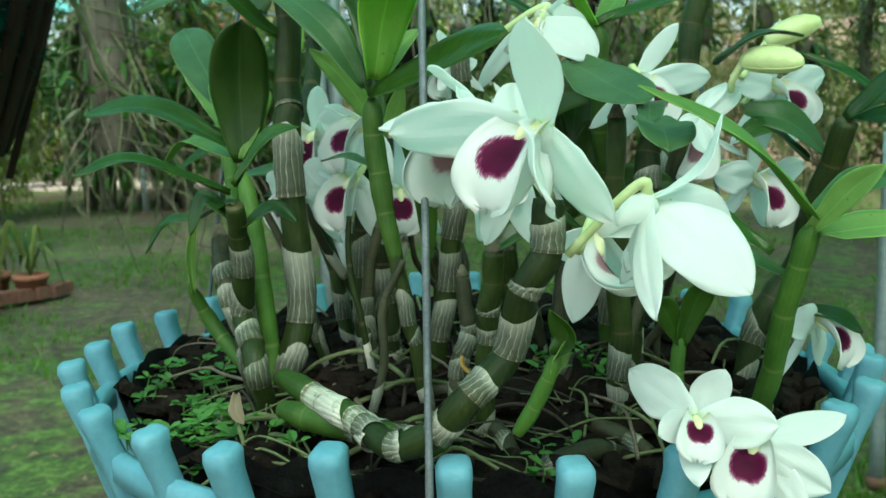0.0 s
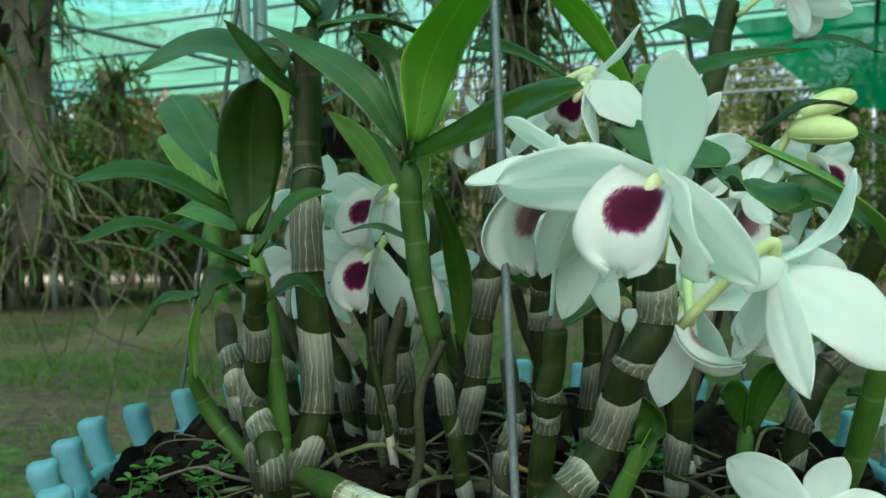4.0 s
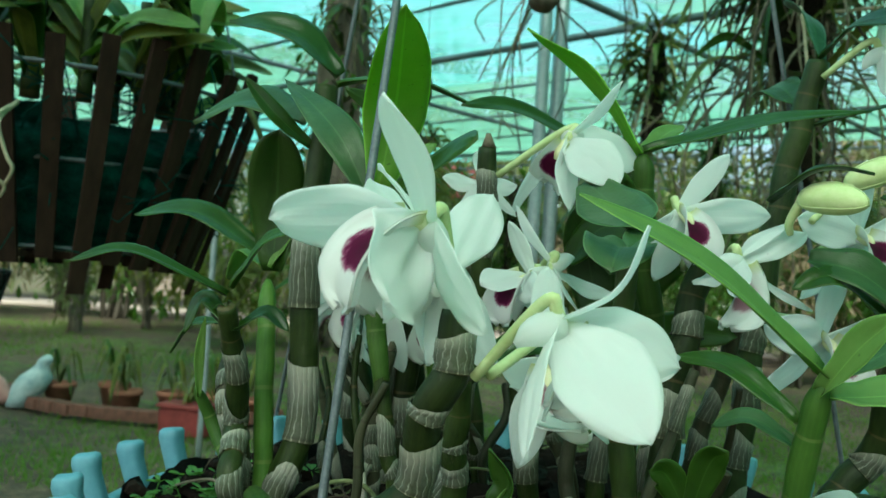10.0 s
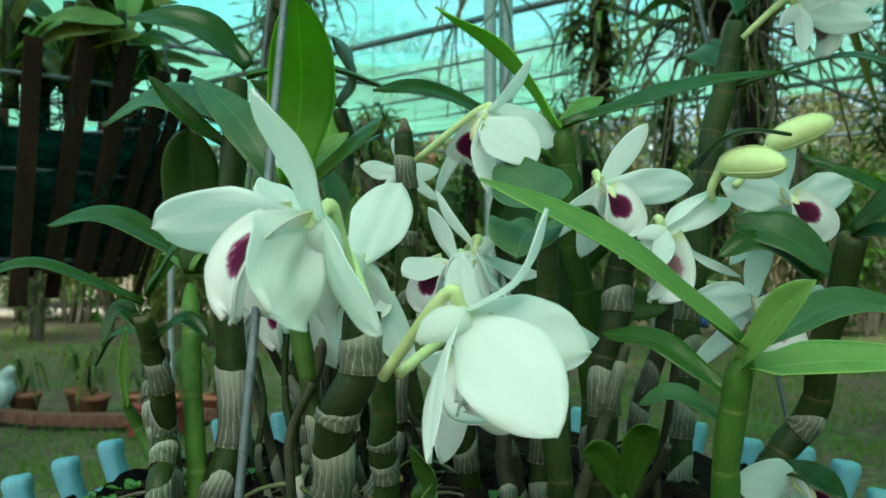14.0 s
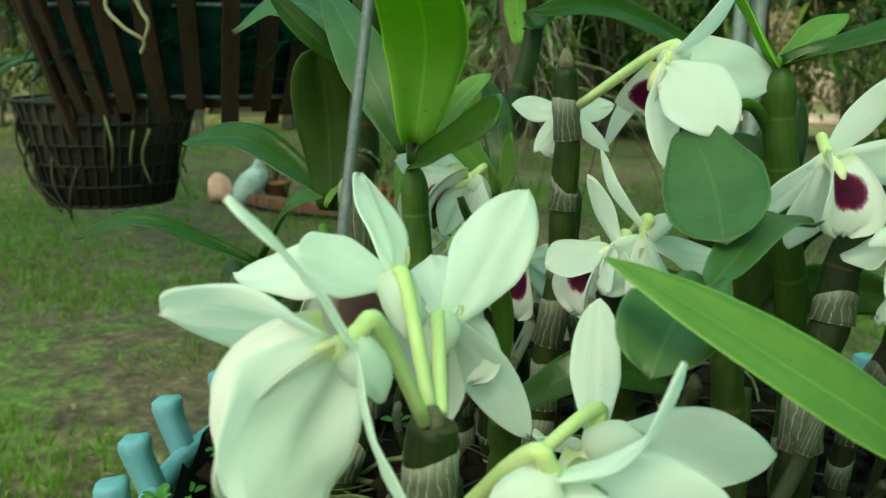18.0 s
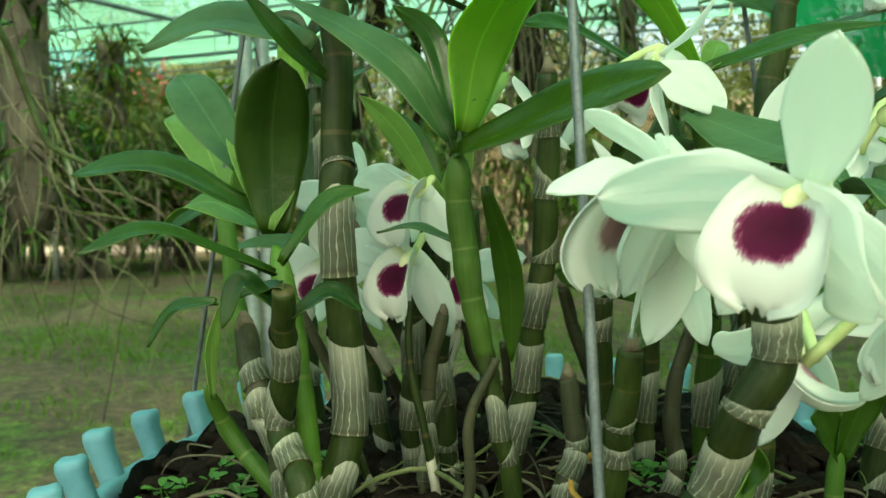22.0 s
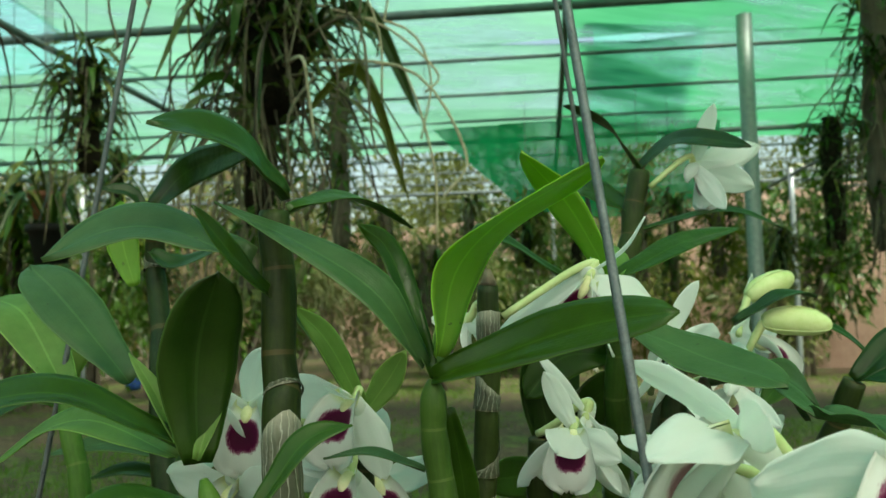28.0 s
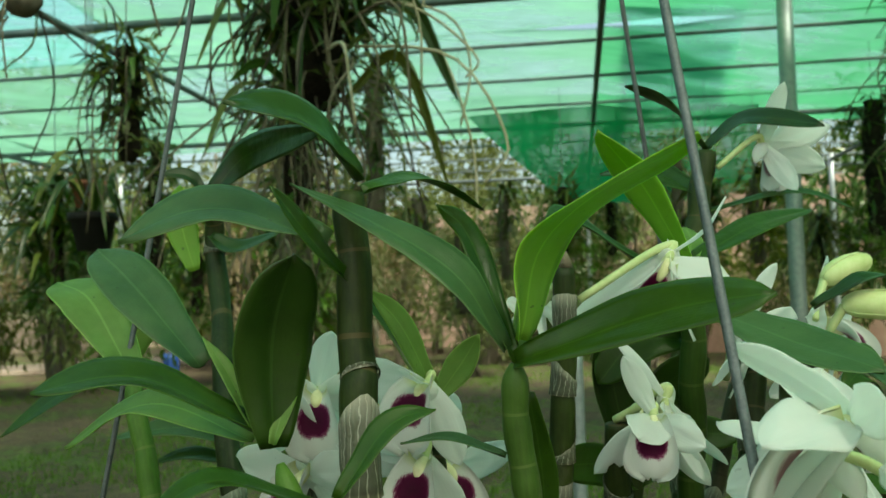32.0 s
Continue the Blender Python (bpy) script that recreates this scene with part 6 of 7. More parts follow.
# small new shoots in the bark
e = orchid((0.087, 0.341, soil_z(0.087, 0.341)), "small bright green new shoot rising from the bark", "orchid_shoot")
cane(e, [soil_at(0.087, 0.341), (0.087, 0.341, 0.952), (0.088, 0.341, 0.968)], 0.0028, 2, CANE_YOUNG, (), 1, 1.2, 0.9)
for t2 in ((0.0986, 0.3318, 0.9883), (0.0752, 0.3332, 0.9792)):
    leaf(e, (0.088, 0.341, 0.964), V((0.087, 0.341, 0.968)).lerp(V(t2), 0.55) + V((0, 0, 0.004)), t2, 0.012, LEAF, (0, -0.9, 0.4), 0.3, 0.4)
e = orchid((0.0231, 0.2940, 0.9478), "slanting green new shoot with one folded leaf", "orchid_shoot")
cane(e, [(0.0218, 0.2957, 0.9451), (0.0275, 0.2940, 0.9546), (0.0317, 0.2924, 0.9647), (0.0356, 0.2907, 0.9741)], 0.0026, 3, CANE_YOUNG, (), 1, 1.2, 0.9)
leaf(e, (0.0352, 0.2905, 0.9732), (0.0380, 0.2896, 0.9809), (0.0321, 0.2887, 0.9891), 0.011, LEAF, (-0.5, -0.8, 0.3), 0.5, 0.3)
leaf(e, (0.0329, 0.2917, 0.9672), (0.0359, 0.2905, 0.9728), (0.0381, 0.2903, 0.9789), 0.006, LEAF_YOUNG, (0.4, -0.9, 0.2), 0.5, 0.2)

# creeping rhizome at the front
Rz = orchid((-0.0575, 0.3344, 0.9504), "thick creeping rhizome with papery white sheaths")
cane(Rz, [(-0.0666, 0.3496, 0.9511), (-0.0553, 0.3344, 0.9504), (-0.0422, 0.3141, 0.9495), (-0.0303, 0.2941, 0.9499), (-0.0240, 0.2808, 0.9486)], 0.0046, 3, CANE_MID, (1, 2), 0.95, 1.1, 1.0, 0.8, 14, SHEATH_PALE)
Rz2 = orchid((-0.0581, 0.3234, 0.9440), "thick green rhizome lying in the bark")
cane(Rz2, [(-0.0640, 0.3333, 0.9431), (-0.0470, 0.3183, 0.9434), (-0.0235, 0.3032, 0.9429), (-0.0020, 0.2883, 0.9439)], 0.0048, 4, CANE_MID, (2, 3), 0.8, 1.1, 0.9, 0.75, 14, SHEATH_LIGHT)
for a, b, rad, mat in (((-0.098, 0.352), (-0.074, 0.366), 0.0042, CANE_MID), ((0.030, 0.300), (0.062, 0.322), 0.0040, CANE_OLD), ((0.045, 0.345), (0.072, 0.318), 0.0036, CANE_OLD), ((0.086, 0.300), (0.100, 0.330), 0.0040, CANE_MID),
                      ((0.000, 0.350), (0.024, 0.318), 0.0034, CANE_OLD), ((-0.030, 0.372), (0.010, 0.362), 0.0036, CANE_OLD), ((0.050, 0.405), (0.098, 0.392), 0.0038, CANE_OLD)):
    e = orchid((a[0], a[1], soil_z(*a)), "old brown-green rhizome creeping over the bark", "orchid_rhizome")
    cane(e, [soil_at(*a, 0.001), soil_at((a[0] + b[0]) / 2 + 0.003, (a[1] + b[1]) / 2, 0.003), soil_at(*b, 0.000)], rad, 3, mat, (0, 2), 0.8, 1.12, 0.85, 0.8, 12, SHEATH_LIGHT)


def roots():
    r = random.Random(9)
    e = thing("orchid_roots", (BC.x, BC.y, 0.93), "tangle of thin dry orchid roots over the bark", "roots")
    for i in range(190):
        a, d = r.uniform(0, 6.28), 0.15 * math.sqrt(r.random())
        x, y = BC.x + math.cos(a) * d, BC.y + math.sin(a) * d
        if i < 130:
            x, y = r.uniform(-0.10, 0.12), r.uniform(0.29, 0.42)
        h = r.uniform(0, 6.28)
        pts = []
        lift = r.choice((0.0005, 0.001, 0.002, 0.004, 0.007, 0.012))
        for k in range(5):
            pts.append((x, y, soil_z(x, y) + lift * math.sin(math.pi * k / 4) + 0.002))
            h += r.uniform(-0.45, 0.45)
            x, y = x + math.cos(h) * r.uniform(0.008, 0.02), y + math.sin(h) * r.uniform(0.008, 0.02)
            dd = math.hypot(x - BC.x, y - BC.y)
            if dd > 0.155:
                x, y = BC.x + (x - BC.x) * 0.155 / dd, BC.y + (y - BC.y) * 0.155 / dd
        rad = r.choice((0.0003, 0.0004, 0.0005, 0.0006, 0.0008, 0.0012))
        tube("root", pts, rad, rad * 0.7, r.choice((ROOT, ROOT_DARK, ROOT_GREEN, ROOT_GREEN, ROOT_DARK)), e, 14, 6, 0.2)


roots()


def weeds():
    r = random.Random(13)
    for cx, cy, n in ((-0.105, 0.345, 34), (-0.088, 0.338, 14), (-0.120, 0.385, 12), (-0.060, 0.335, 10), (-0.125, 0.42, 8), (0.055, 0.395, 22), (0.035, 0.30, 6), (-0.10, 0.40, 6)):
        chunks = []
        for _ in range(n):
            x, y = cx + r.gauss(0, 0.012), cy + r.gauss(0, 0.010)
            z = soil_z(x, y) + 0.002
            h = r.uniform(0.002, 0.007)
            top = V((x + r.gauss(0, 0.003), y + r.gauss(0, 0.003), z + h))
            chunks.append(tube_data([V((x, y, z - 0.003)), top], [0.0003, 0.0003], 4))
            for _ in range(r.randint(3, 6)):
                a = r.uniform(0, 6.28)
                d = V((math.cos(a), math.sin(a), r.uniform(-0.1, 0.5))) * r.uniform(0.0035, 0.0065)
                chunks.append(round_leaf(top + d * 0.25, d, d.length * r.uniform(0.55, 0.8)))
        v, f, u = merged(chunks)
        tagged(mesh_ob("weed_clump", v, f, MOSS, None, "", u, False), "low clump of tiny round-leaved green weeds on the bark", "weeds", "weeds in the basket", "stuff")


weeds()

# curled dry leaf and orange tendril
e = thing("dry_leaf", (-0.0503, 0.3298, 0.9538), "curled dry brown orchid leaf lying on the bark", "leaf")
leaf(e, (-0.0787, 0.3244, 0.9517), (-0.0781, 0.3187, 0.9475), (-0.0748, 0.3161, 0.9432), 0.006, LEAF_DRY, (0, -1, 0.3), 0.5, 0.2, "blade")
e = thing("dry_tendril", (0.0045, 0.3211, 0.9616), "curled orange-brown dry stalk in the bark", "stalk")
tube("strand", [(0.0132, 0.3518, 0.9645), (0.0092, 0.3517, 0.9635), (0.0055, 0.3463, 0.9615), (0.0045, 0.3426, 0.9569), (0.0074, 0.3403, 0.9541), (0.0113, 0.3400, 0.9523)], 0.0012, 0.0008, rough_surface("orange_dry", (0.28, 0.15, 0.03), (0.48, 0.30, 0.08), 60), e, 16, 7, 0.2)

# ---------------------------------------------------------------- wooden slat basket beside it
WB = V((-0.665, 1.005, 0.0))


def wooden_basket():
    z0, z1, r0, r1 = 1.030, 1.262, 0.165, 0.245
    e = thing("slat_basket", (WB.x, WB.y, z0), "round hanging basket of dark teak slats on wire hoops", "basket")
    n = 30
    for k in range(n):
        a = 2 * math.pi * k / n + 0.09
        out, side = V((math.cos(a), math.sin(a), 0)), V((-math.sin(a), math.cos(a), 0))
        lo, hi = z0 - rng.uniform(0.0, 0.012), z1 + rng.uniform(-0.02, 0.012)
        if k % 6 == 2:
            lo -= 0.03
        w, th = rng.uniform(0.0085, 0.0105), 0.004
        verts = []
        for z, rr in ((lo, r0), ((lo + hi) / 2, (r0 + r1) / 2 + 0.003), (hi, r1)):
            tw = rng.uniform(-0.001, 0.001)
            for sx, sy in ((-w, -th), (w, -th), (w + 0.0006, 0), (w, th), (-w, th), (-w - 0.0006, 0)):
                verts.append(WB + out * (rr + sy) + side * (sx + tw) + V((0, 0, z)))
        faces = [(0, 5, 4, 3, 2, 1), (12, 13, 14, 15, 16, 17)]
        for i in (0, 6):
            faces += [(i + q, i + (q + 1) % 6, i + 6 + (q + 1) % 6, i + 6 + q) for q in range(6)]
        mesh_ob("slat", verts, faces, TEAK, e, "", None, False)
    for z, rr in ((z0 + 0.012, r0 - 0.005), (z0 + 0.105, (r0 + r1) / 2 - 0.014), (z1 - 0.035, r1 - 0.016)):
        pts = [WB + V((math.cos(2 * math.pi * k / 48) * rr, math.sin(2 * math.pi * k / 48) * rr, z)) for k in range(49)]
        v, f, u = tube_data(pts, [0.0026] * 49, 7)
        mesh_ob("hoop", v, f, WIRE, e, "grey wire hoop")
    for k in range(9):
        y = -0.14 + 0.035 * k
        half = math.sqrt(max(0.0004, 0.16 ** 2 - y * y))
        v, f, u = box_data(WB.x, WB.y + y, z0 + 0.004, half * 2, 0.02, 0.008, 0.002)
        mesh_ob("bottom_slat", v, f, TEAK, e, "", None, False)
    # fibre filling, a lumpy mound
    verts, faces = [], []
    for i in range(15):
        s = i / 14
        rr = (r0 - 0.018) + (r1 - r0) * min(1, s * 1.15)
        for k in range(48):
            a = 2 * math.pi * k / 48
            q = rr * (0.93 - max(0, (s - 0.8) / 0.2) ** 2 * 0.92) * (1 + 0.16 * noise.noise(V((math.cos(a) * 4, math.sin(a) * 4, s * 7))))
            verts.append(WB + V((math.cos(a) * q, math.sin(a) * q, z0 + 0.012 + s * 0.150 + 0.045 * s * noise.noise(V((math.cos(a) * 5, math.sin(a) * 5, 3))))))
    faces = [(i * 48 + k, i * 48 + (k + 1) % 48, (i + 1) * 48 + (k + 1) % 48, (i + 1) * 48 + k) for i in range(14) for k in range(48)]
    tagged(mesh_ob("fibre_filling", verts, faces, TEAL_FIBRE), "dark teal net fibre filling the slat basket", "filling", "", "stuff")
    r = random.Random(81)
    chunks = []
    for _ in range(420):
        a, z = r.uniform(0, 6.28), r.uniform(0.03, 0.20)
        rr = (r0 + (r1 - r0) * z / 0.23) * r.uniform(0.80, 0.94)
        at = WB + V((math.cos(a) * rr, math.sin(a) * rr, z0 + z))
        bend = [at + V((r.gauss(0, 0.010), r.gauss(0, 0.010), r.gauss(0, 0.010))) * k for k in range(4)]
        chunks.append(tube_data(spline(bend, 6), [0.0009] * 7, 4))
    v, f, u = merged(chunks)
    tagged(mesh_ob("fibre_strands", v, f, TEAL_FIBRE), "frayed teal net strands in the slat basket", "filling", "", "stuff")
    for k in range(3):
        a = radians(-75 + 120 * k)
        p = WB + V((math.cos(a) * (r1 - 0.016), math.sin(a) * (r1 - 0.016), z1 - 0.035))
        hang_wire("basket_wire", [p, p.lerp(V((WB.x, WB.y, 2.2)), 0.5), V((WB.x, WB.y, 2.2))], 0.0016, "thin pale wire holding up the slat basket", "slat basket wires")
    hang_wire("hook_wire", [V((WB.x, WB.y, 2.2)), V((WB.x, WB.y, 2.4)), V((WB.x, WB.y, ROOF + 0.09))], 0.002, "steel hook wire hung from the roof pipe")
    r = random.Random(31)
    for i in range(14):
        a = r.uniform(0, 6.28)
        d = r.uniform(0.02, 0.2)
        x, y = WB.x + math.cos(a) * d, WB.y + math.sin(a) * d
        if i < 10:
            a = radians(-165 + 20 * i)
            d = r.uniform(0.10, 0.19)
            x, y = WB.x + math.cos(a) * d, WB.y + math.sin(a) * d
        p = thing("strap_orchid", (x, y, z1 - 0.04), "thick-leaved green orchid growing in the slat basket", "orchid", "orchids in the slat basket")
        tube("stem", [(x, y, z1 - 0.06), (x, y, z1 + 0.06)], 0.009, 0.008, CANE, p, 6, 8)
        h = r.uniform(0, 6.28)
        for j in range(7):
            s = 1 if j % 2 else -1
            up = r.uniform(0.04, 0.09)
            ln = r.uniform(0.07, 0.15)
            dx, dy = math.cos(h) * s * ln, math.sin(h) * s * ln
            b = V((x, y, z1 - 0.045 + 0.010 * j))
            leaf(p, b, b + V((dx * 0.5, dy * 0.5, up)), b + V((dx * 1.15, dy * 1.15, up * r.uniform(0.4, 1.1))), r.uniform(0.028, 0.042), r.choice((LEAF, LEAF_OLIVE, LEAF_YOUNG, LEAF_OLIVE)), (0.3, -0.5, 0.8), 0.35, 0.6)
    roots_e = thing("aerial_root", WB + V((0.0, -0.22, 0)) + V((0, 0, 1.2)), "pale aerial roots hanging over the teak slats", "roots")
    tube("root", [(-0.5650, 0.8039, 1.1811), (-0.5567, 0.7702, 1.1641), (-0.5823, 0.7686, 1.1336), (-0.5720, 0.7771, 1.1123), (-0.5597, 0.7913, 1.0993), (-0.5670, 0.7947, 1.0869)], 0.0024, 0.0016, ROOT_WHITE, roots_e, 24, 7, 0.2)
    tube("root", [(-0.5623, 0.8046, 1.1839), (-0.5563, 0.7735, 1.1591), (-0.5505, 0.7799, 1.1282), (-0.5466, 0.7854, 1.1150), (-0.5581, 0.7917, 1.1009)], 0.0024, 0.0016, ROOT_WHITE, roots_e, 20, 7, 0.2)
    tube("root", [(-0.45, 1.02, 1.262), (-0.425, 1.01, 1.235), (-0.408, 1.022, 1.200), (-0.396, 1.04, 1.150), (-0.380, 1.042, 1.104), (-0.360, 1.05, 1.088), (-0.325, 1.06, 1.070), (-0.300, 1.07, 1.035)], 0.0040, 0.0024, ROOT_GREEN, roots_e, 36, 8, 0.25)


wooden_basket()


def net_pot():
    c = V((-1.2546, 1.3950, 0.902))
    e = thing("net_pot", (c.x, c.y, c.z - 0.10), "black plastic mesh pot hanging below the slat basket", "pot")
    h, r0, r1 = 0.19, 0.115, 0.165
    for k in range(40):
        a = 2 * math.pi * k / 40
        o = V((math.cos(a), math.sin(a), 0))
        tube("rib", [c + o * r0 + V((0, 0, -h / 2)), c + o * (r0 + r1) / 2, c + o * r1 + V((0, 0, h / 2))], 0.003, 0.003, BLACK, e, 3, 5)
    for s in (0, 0.2, 0.4, 0.6, 0.8, 1.0):
        rr, z = r0 + (r1 - r0) * s, -h / 2 + h * s
        v, f, u = tube_data([c + V((math.cos(2 * math.pi * k / 40) * rr, math.sin(2 * math.pi * k / 40) * rr, z)) for k in range(41)], [0.003] * 41, 5)
        mesh_ob("hoop", v, f, BLACK, e)
    v, f, u = lathe_data(c, [(0.0, -h / 2), (r0 - 0.003, -h / 2), (r1 - 0.004, h / 2 - 0.004), (0.0, h / 2 + 0.02)], 30)
    mesh_ob("filling", v, f, POTMIX, e, "dark fibrous potting mix")
    for k in range(3):
        a = radians(30 + 120 * k)
        p = c + V((math.cos(a) * r1, math.sin(a) * r1, h / 2))
        hang_wire("pot_wire", [p, p.lerp(V((c.x, c.y, 2.0)), 0.5), V((c.x, c.y, 2.0))], 0.0014, "thin wire holding up the black mesh pot", "net pot wires")
    hang_wire("hook_wire", [V((c.x, c.y, 2.0)), V((c.x, c.y, 2.3)), V((c.x, c.y, ROOF + 0.09))], 0.002, "steel hook wire hung from the roof pipe")
    r = random.Random(41)
    for j in range(16):
        a, z = r.uniform(3.4, 6.6), r.uniform(-0.02, 0.09)
        p = c + V((math.cos(a), math.sin(a), 0)) * (r1 - 0.006) + V((0, 0, z))
        q = c + V((math.cos(a + r.gauss(0, 0.2)), math.sin(a + r.gauss(0, 0.2)), 0)) * (r0 + 0.022) + V((0, 0, z - 0.10))
        tube("root", [p, p.lerp(q, 0.5) + V((r.gauss(0, 0.01), -0.012, 0)), q], 0.0030, 0.0020, r.choice((ROOT_DARK, ROOT_GREEN, ROOT_DARK)), e, 8, 5, 0.2)
    for j in range(10):
        a = r.uniform(0, 6.28)
        b = c + V((math.cos(a) * 0.05, math.sin(a) * 0.05, h / 2))
        leaf(e, b, b + V((math.cos(a) * 0.09, math.sin(a) * 0.09, 0.07)), b + V((math.cos(a) * 0.2, math.sin(a) * 0.2, 0.03)), 0.035, r.choice((LEAF_DARK, LEAF)), (0, -0.2, 1), 0.3, 0.5)


net_pot()


# ---------------------------------------------------------------- hanging columns and logs with orchids
def strap_tuft(e, at, n, ln, w, r, mats, spread=1.0, rise=0.5):
    at = V(at)
    for j in range(n):
        a = r.uniform(0, 6.28)
        k = ln * r.uniform(0.6, 1.15)
        o = V((math.cos(a), math.sin(a), 0)) * k * spread
        leaf(e, at, at + o * 0.5 + V((0, 0, k * rise * r.uniform(0.5, 1.1))), at + o + V((0, 0, k * r.uniform(-0.5, 0.55))), w * r.uniform(0.7, 1.2), r.choice(mats), (o.x * 0.1, -0.2, 1), 0.3, 0.2)


def hanging_column(c, radius, z0, z1, label, seed, tufts, ln, roots_n, mat, foliage=0):
    r = random.Random(seed)
    c = V(c)
    e = thing("orchid_log", (c.x, c.y, z0), label, "orchid mount", "orchid-covered logs")
    pts = spline([(c.x, c.y, z0), (c.x + r.uniform(-0.03, 0.03), c.y, (z0 + z1) / 2), (c.x, c.y, z1)], 14)
    v, f, u = tube_data(pts, [radius * (0.6 if i == 0 else 1.0) * (1 + 0.16 * noise.noise(V((i * 0.8, seed, 0)))) for i in range(15)], 18, 0.35, 1, seed)
    mesh_ob("log", v, f, mat, e)
    hang_wire("log_wire", [V((c.x, c.y, z1 - 0.02)), V((c.x, c.y, (z1 + ROOF) / 2)), V((c.x, c.y, ROOF + 0.09))], 0.002, "steel wire holding up the orchid log", "log wires")
    for k in range(tufts):
        a = r.uniform(0, 6.28)
        z = r.uniform(z0 + 0.1, z1)
        at = c + V((math.cos(a) * radius, math.sin(a) * radius, 0))
        strap_tuft(e, (at.x, at.y, z), r.randint(5, 8), ln, ln * 0.11, r, (LEAF_DARK, LEAF, LEAF_DARK, LEAF_OLIVE))
    if foliage:
        chunks = []
        for _ in range(foliage):
            a, z = r.uniform(0, 6.28), r.uniform(z0 - 0.05, z1 + 0.05)
            o = V((math.cos(a), math.sin(a), 0))
            p = c + o * radius * r.uniform(0.8, 2.6) + V((0, 0, z))
            d = (o + V((r.gauss(0, 0.6), r.gauss(0, 0.6), r.gauss(-0.2, 0.7)))).normalized() * ln * r.uniform(0.25, 0.6)
            chunks.append(small_leaf(p, d, ln * r.uniform(0.05, 0.13), (r.gauss(0, 0.4), r.gauss(0, 0.4), 1)))
        v, f, u = merged(chunks)
        mesh_ob("foliage", v, f, r.choice((LEAF, LEAF_FAR, LEAF_OLIVE)), e, "", u, False)
    for k in range(roots_n):
        a = r.uniform(0, 6.28)
        z = r.uniform(z0, z1)
        o = V((math.cos(a), math.sin(a), 0))
        p = c + o * radius + V((0, 0, z))
        q = p + o * r.uniform(0.02, 0.12) + V((r.gauss(0, 0.03), r.gauss(0, 0.03), -r.uniform(0.05, 0.2)))
        s = q + V((r.gauss(0, 0.04), r.gauss(0, 0.04), -r.uniform(0.05, 0.25)))
        tube("root", [p, q, s], 0.0028, 0.0018, r.choice((ROOT, ROOT_DARK, ROOT, ROOT_GREEN)), e, 8, 5, 0.2)
    return e


hanging_column((0.27, 1.78, 0), 0.060, 1.44, 2.25, "dark tree-fern log hung up and covered in strap-leaved orchids and roots", 3, 52, 0.135, 150, FERN, 420)
r = random.Random(77)
big = thing("strap_orchid", (0.27, 1.72, 1.50), "broad-leaved orchid tied to the tree-fern log", "orchid")
for k in range(34):
    a, z = r.uniform(0, 6.28), r.uniform(1.42, 2.1)
    o = V((math.cos(a), math.sin(a), 0))
    at = V((0.27, 1.78, z)) + o * 0.05
    ln = r.uniform(0.10, 0.24)
    leaf(big, at, at + o * ln * 0.5 + V((0, 0, ln * r.uniform(-0.1, 0.35))), at + o * ln * r.uniform(0.6, 1.0) + V((0, 0, -ln * r.uniform(0.0, 0.9))), r.uniform(0.020, 0.036), r.choice((LEAF, LEAF_OLIVE, LEAF_DARK, LEAF_GREY)), (o.x, o.y - 0.3, 0.6), 0.25, 0.35)
for k in range(26):
    a, z = r.uniform(0, 6.28), r.uniform(1.45, 2.0)
    o = V((math.cos(a), math.sin(a), 0))
    at = V((0.27, 1.78, z)) + o * 0.05
    m1 = at + o * r.uniform(0.05, 0.22) + V((r.gauss(0, 0.04), 0, r.uniform(-0.05, 0.06)))
    m2 = m1 + o * r.uniform(0.0, 0.12) + V((r.gauss(0, 0.05), 0, -r.uniform(0.05, 0.22)))
    tube("root", [at, m1, m2, m2 + V((r.gauss(0, 0.03), 0, -r.uniform(0.04, 0.2)))], 0.0032, 0.0022, r.choice((ROOT, ROOT_WHITE, ROOT)), big, 14, 6, 0.2)
c = (-1.1891, 3.3084, 1.3860)
pale_log = hanging_column((c[0], c[1], 0), 0.085, 0.92, 2.1, "pale weathered log hung up with orchids and dry roots", 8, 12, 0.20, 150, TRUNK, 220)
r = random.Random(93)
for k in range(24):
    p = V((c[0] + r.uniform(-0.12, 0.12), c[1] - r.uniform(0.02, 0.12), r.uniform(0.9, 1.5)))
    q = p + V((r.uniform(-0.15, 0.40), r.uniform(-0.2, 0.1), -r.uniform(0.05, 0.25)))
    w = q + V((r.gauss(0.05, 0.10), r.gauss(0, 0.05), -r.uniform(0.15, 0.35)))
    x = w + V((r.gauss(0, 0.07), r.gauss(0, 0.04), -r.uniform(0.05, 0.30)))
    tube("root", [p, q, w, x], 0.0026, 0.0016, r.choice((ROOT, ROOT, ROOT_GREEN, ROOT_DARK)), pale_log, 14, 5, 0.2)
c = (2.2668, 2.1373, 1.7045)
hanging_column((c[0], c[1], 0), 0.045, 1.22, 2.05, "mossy log crowded with small-leaved orchids", 12, 14, 0.13, 80, TRUNK, 380)
c = (0.3606, 2.4152, 1.5185)
hanging_column((c[0], c[1], 0), 0.04, 1.30, 2.2, "dark hanging log with grassy orchids", 15, 20, 0.17, 60, FERN, 260)
c = (-0.2576, 2.1714, 1.7108)
hanging_column((c[0], c[1], 0), 0.035, c[2] - 0.02, c[2] + 0.16, "short brown log hung up by a wire", 17, 2, 0.12, 12, TRUNK)
c = (-0.0200, 2.9437, 1.6251)
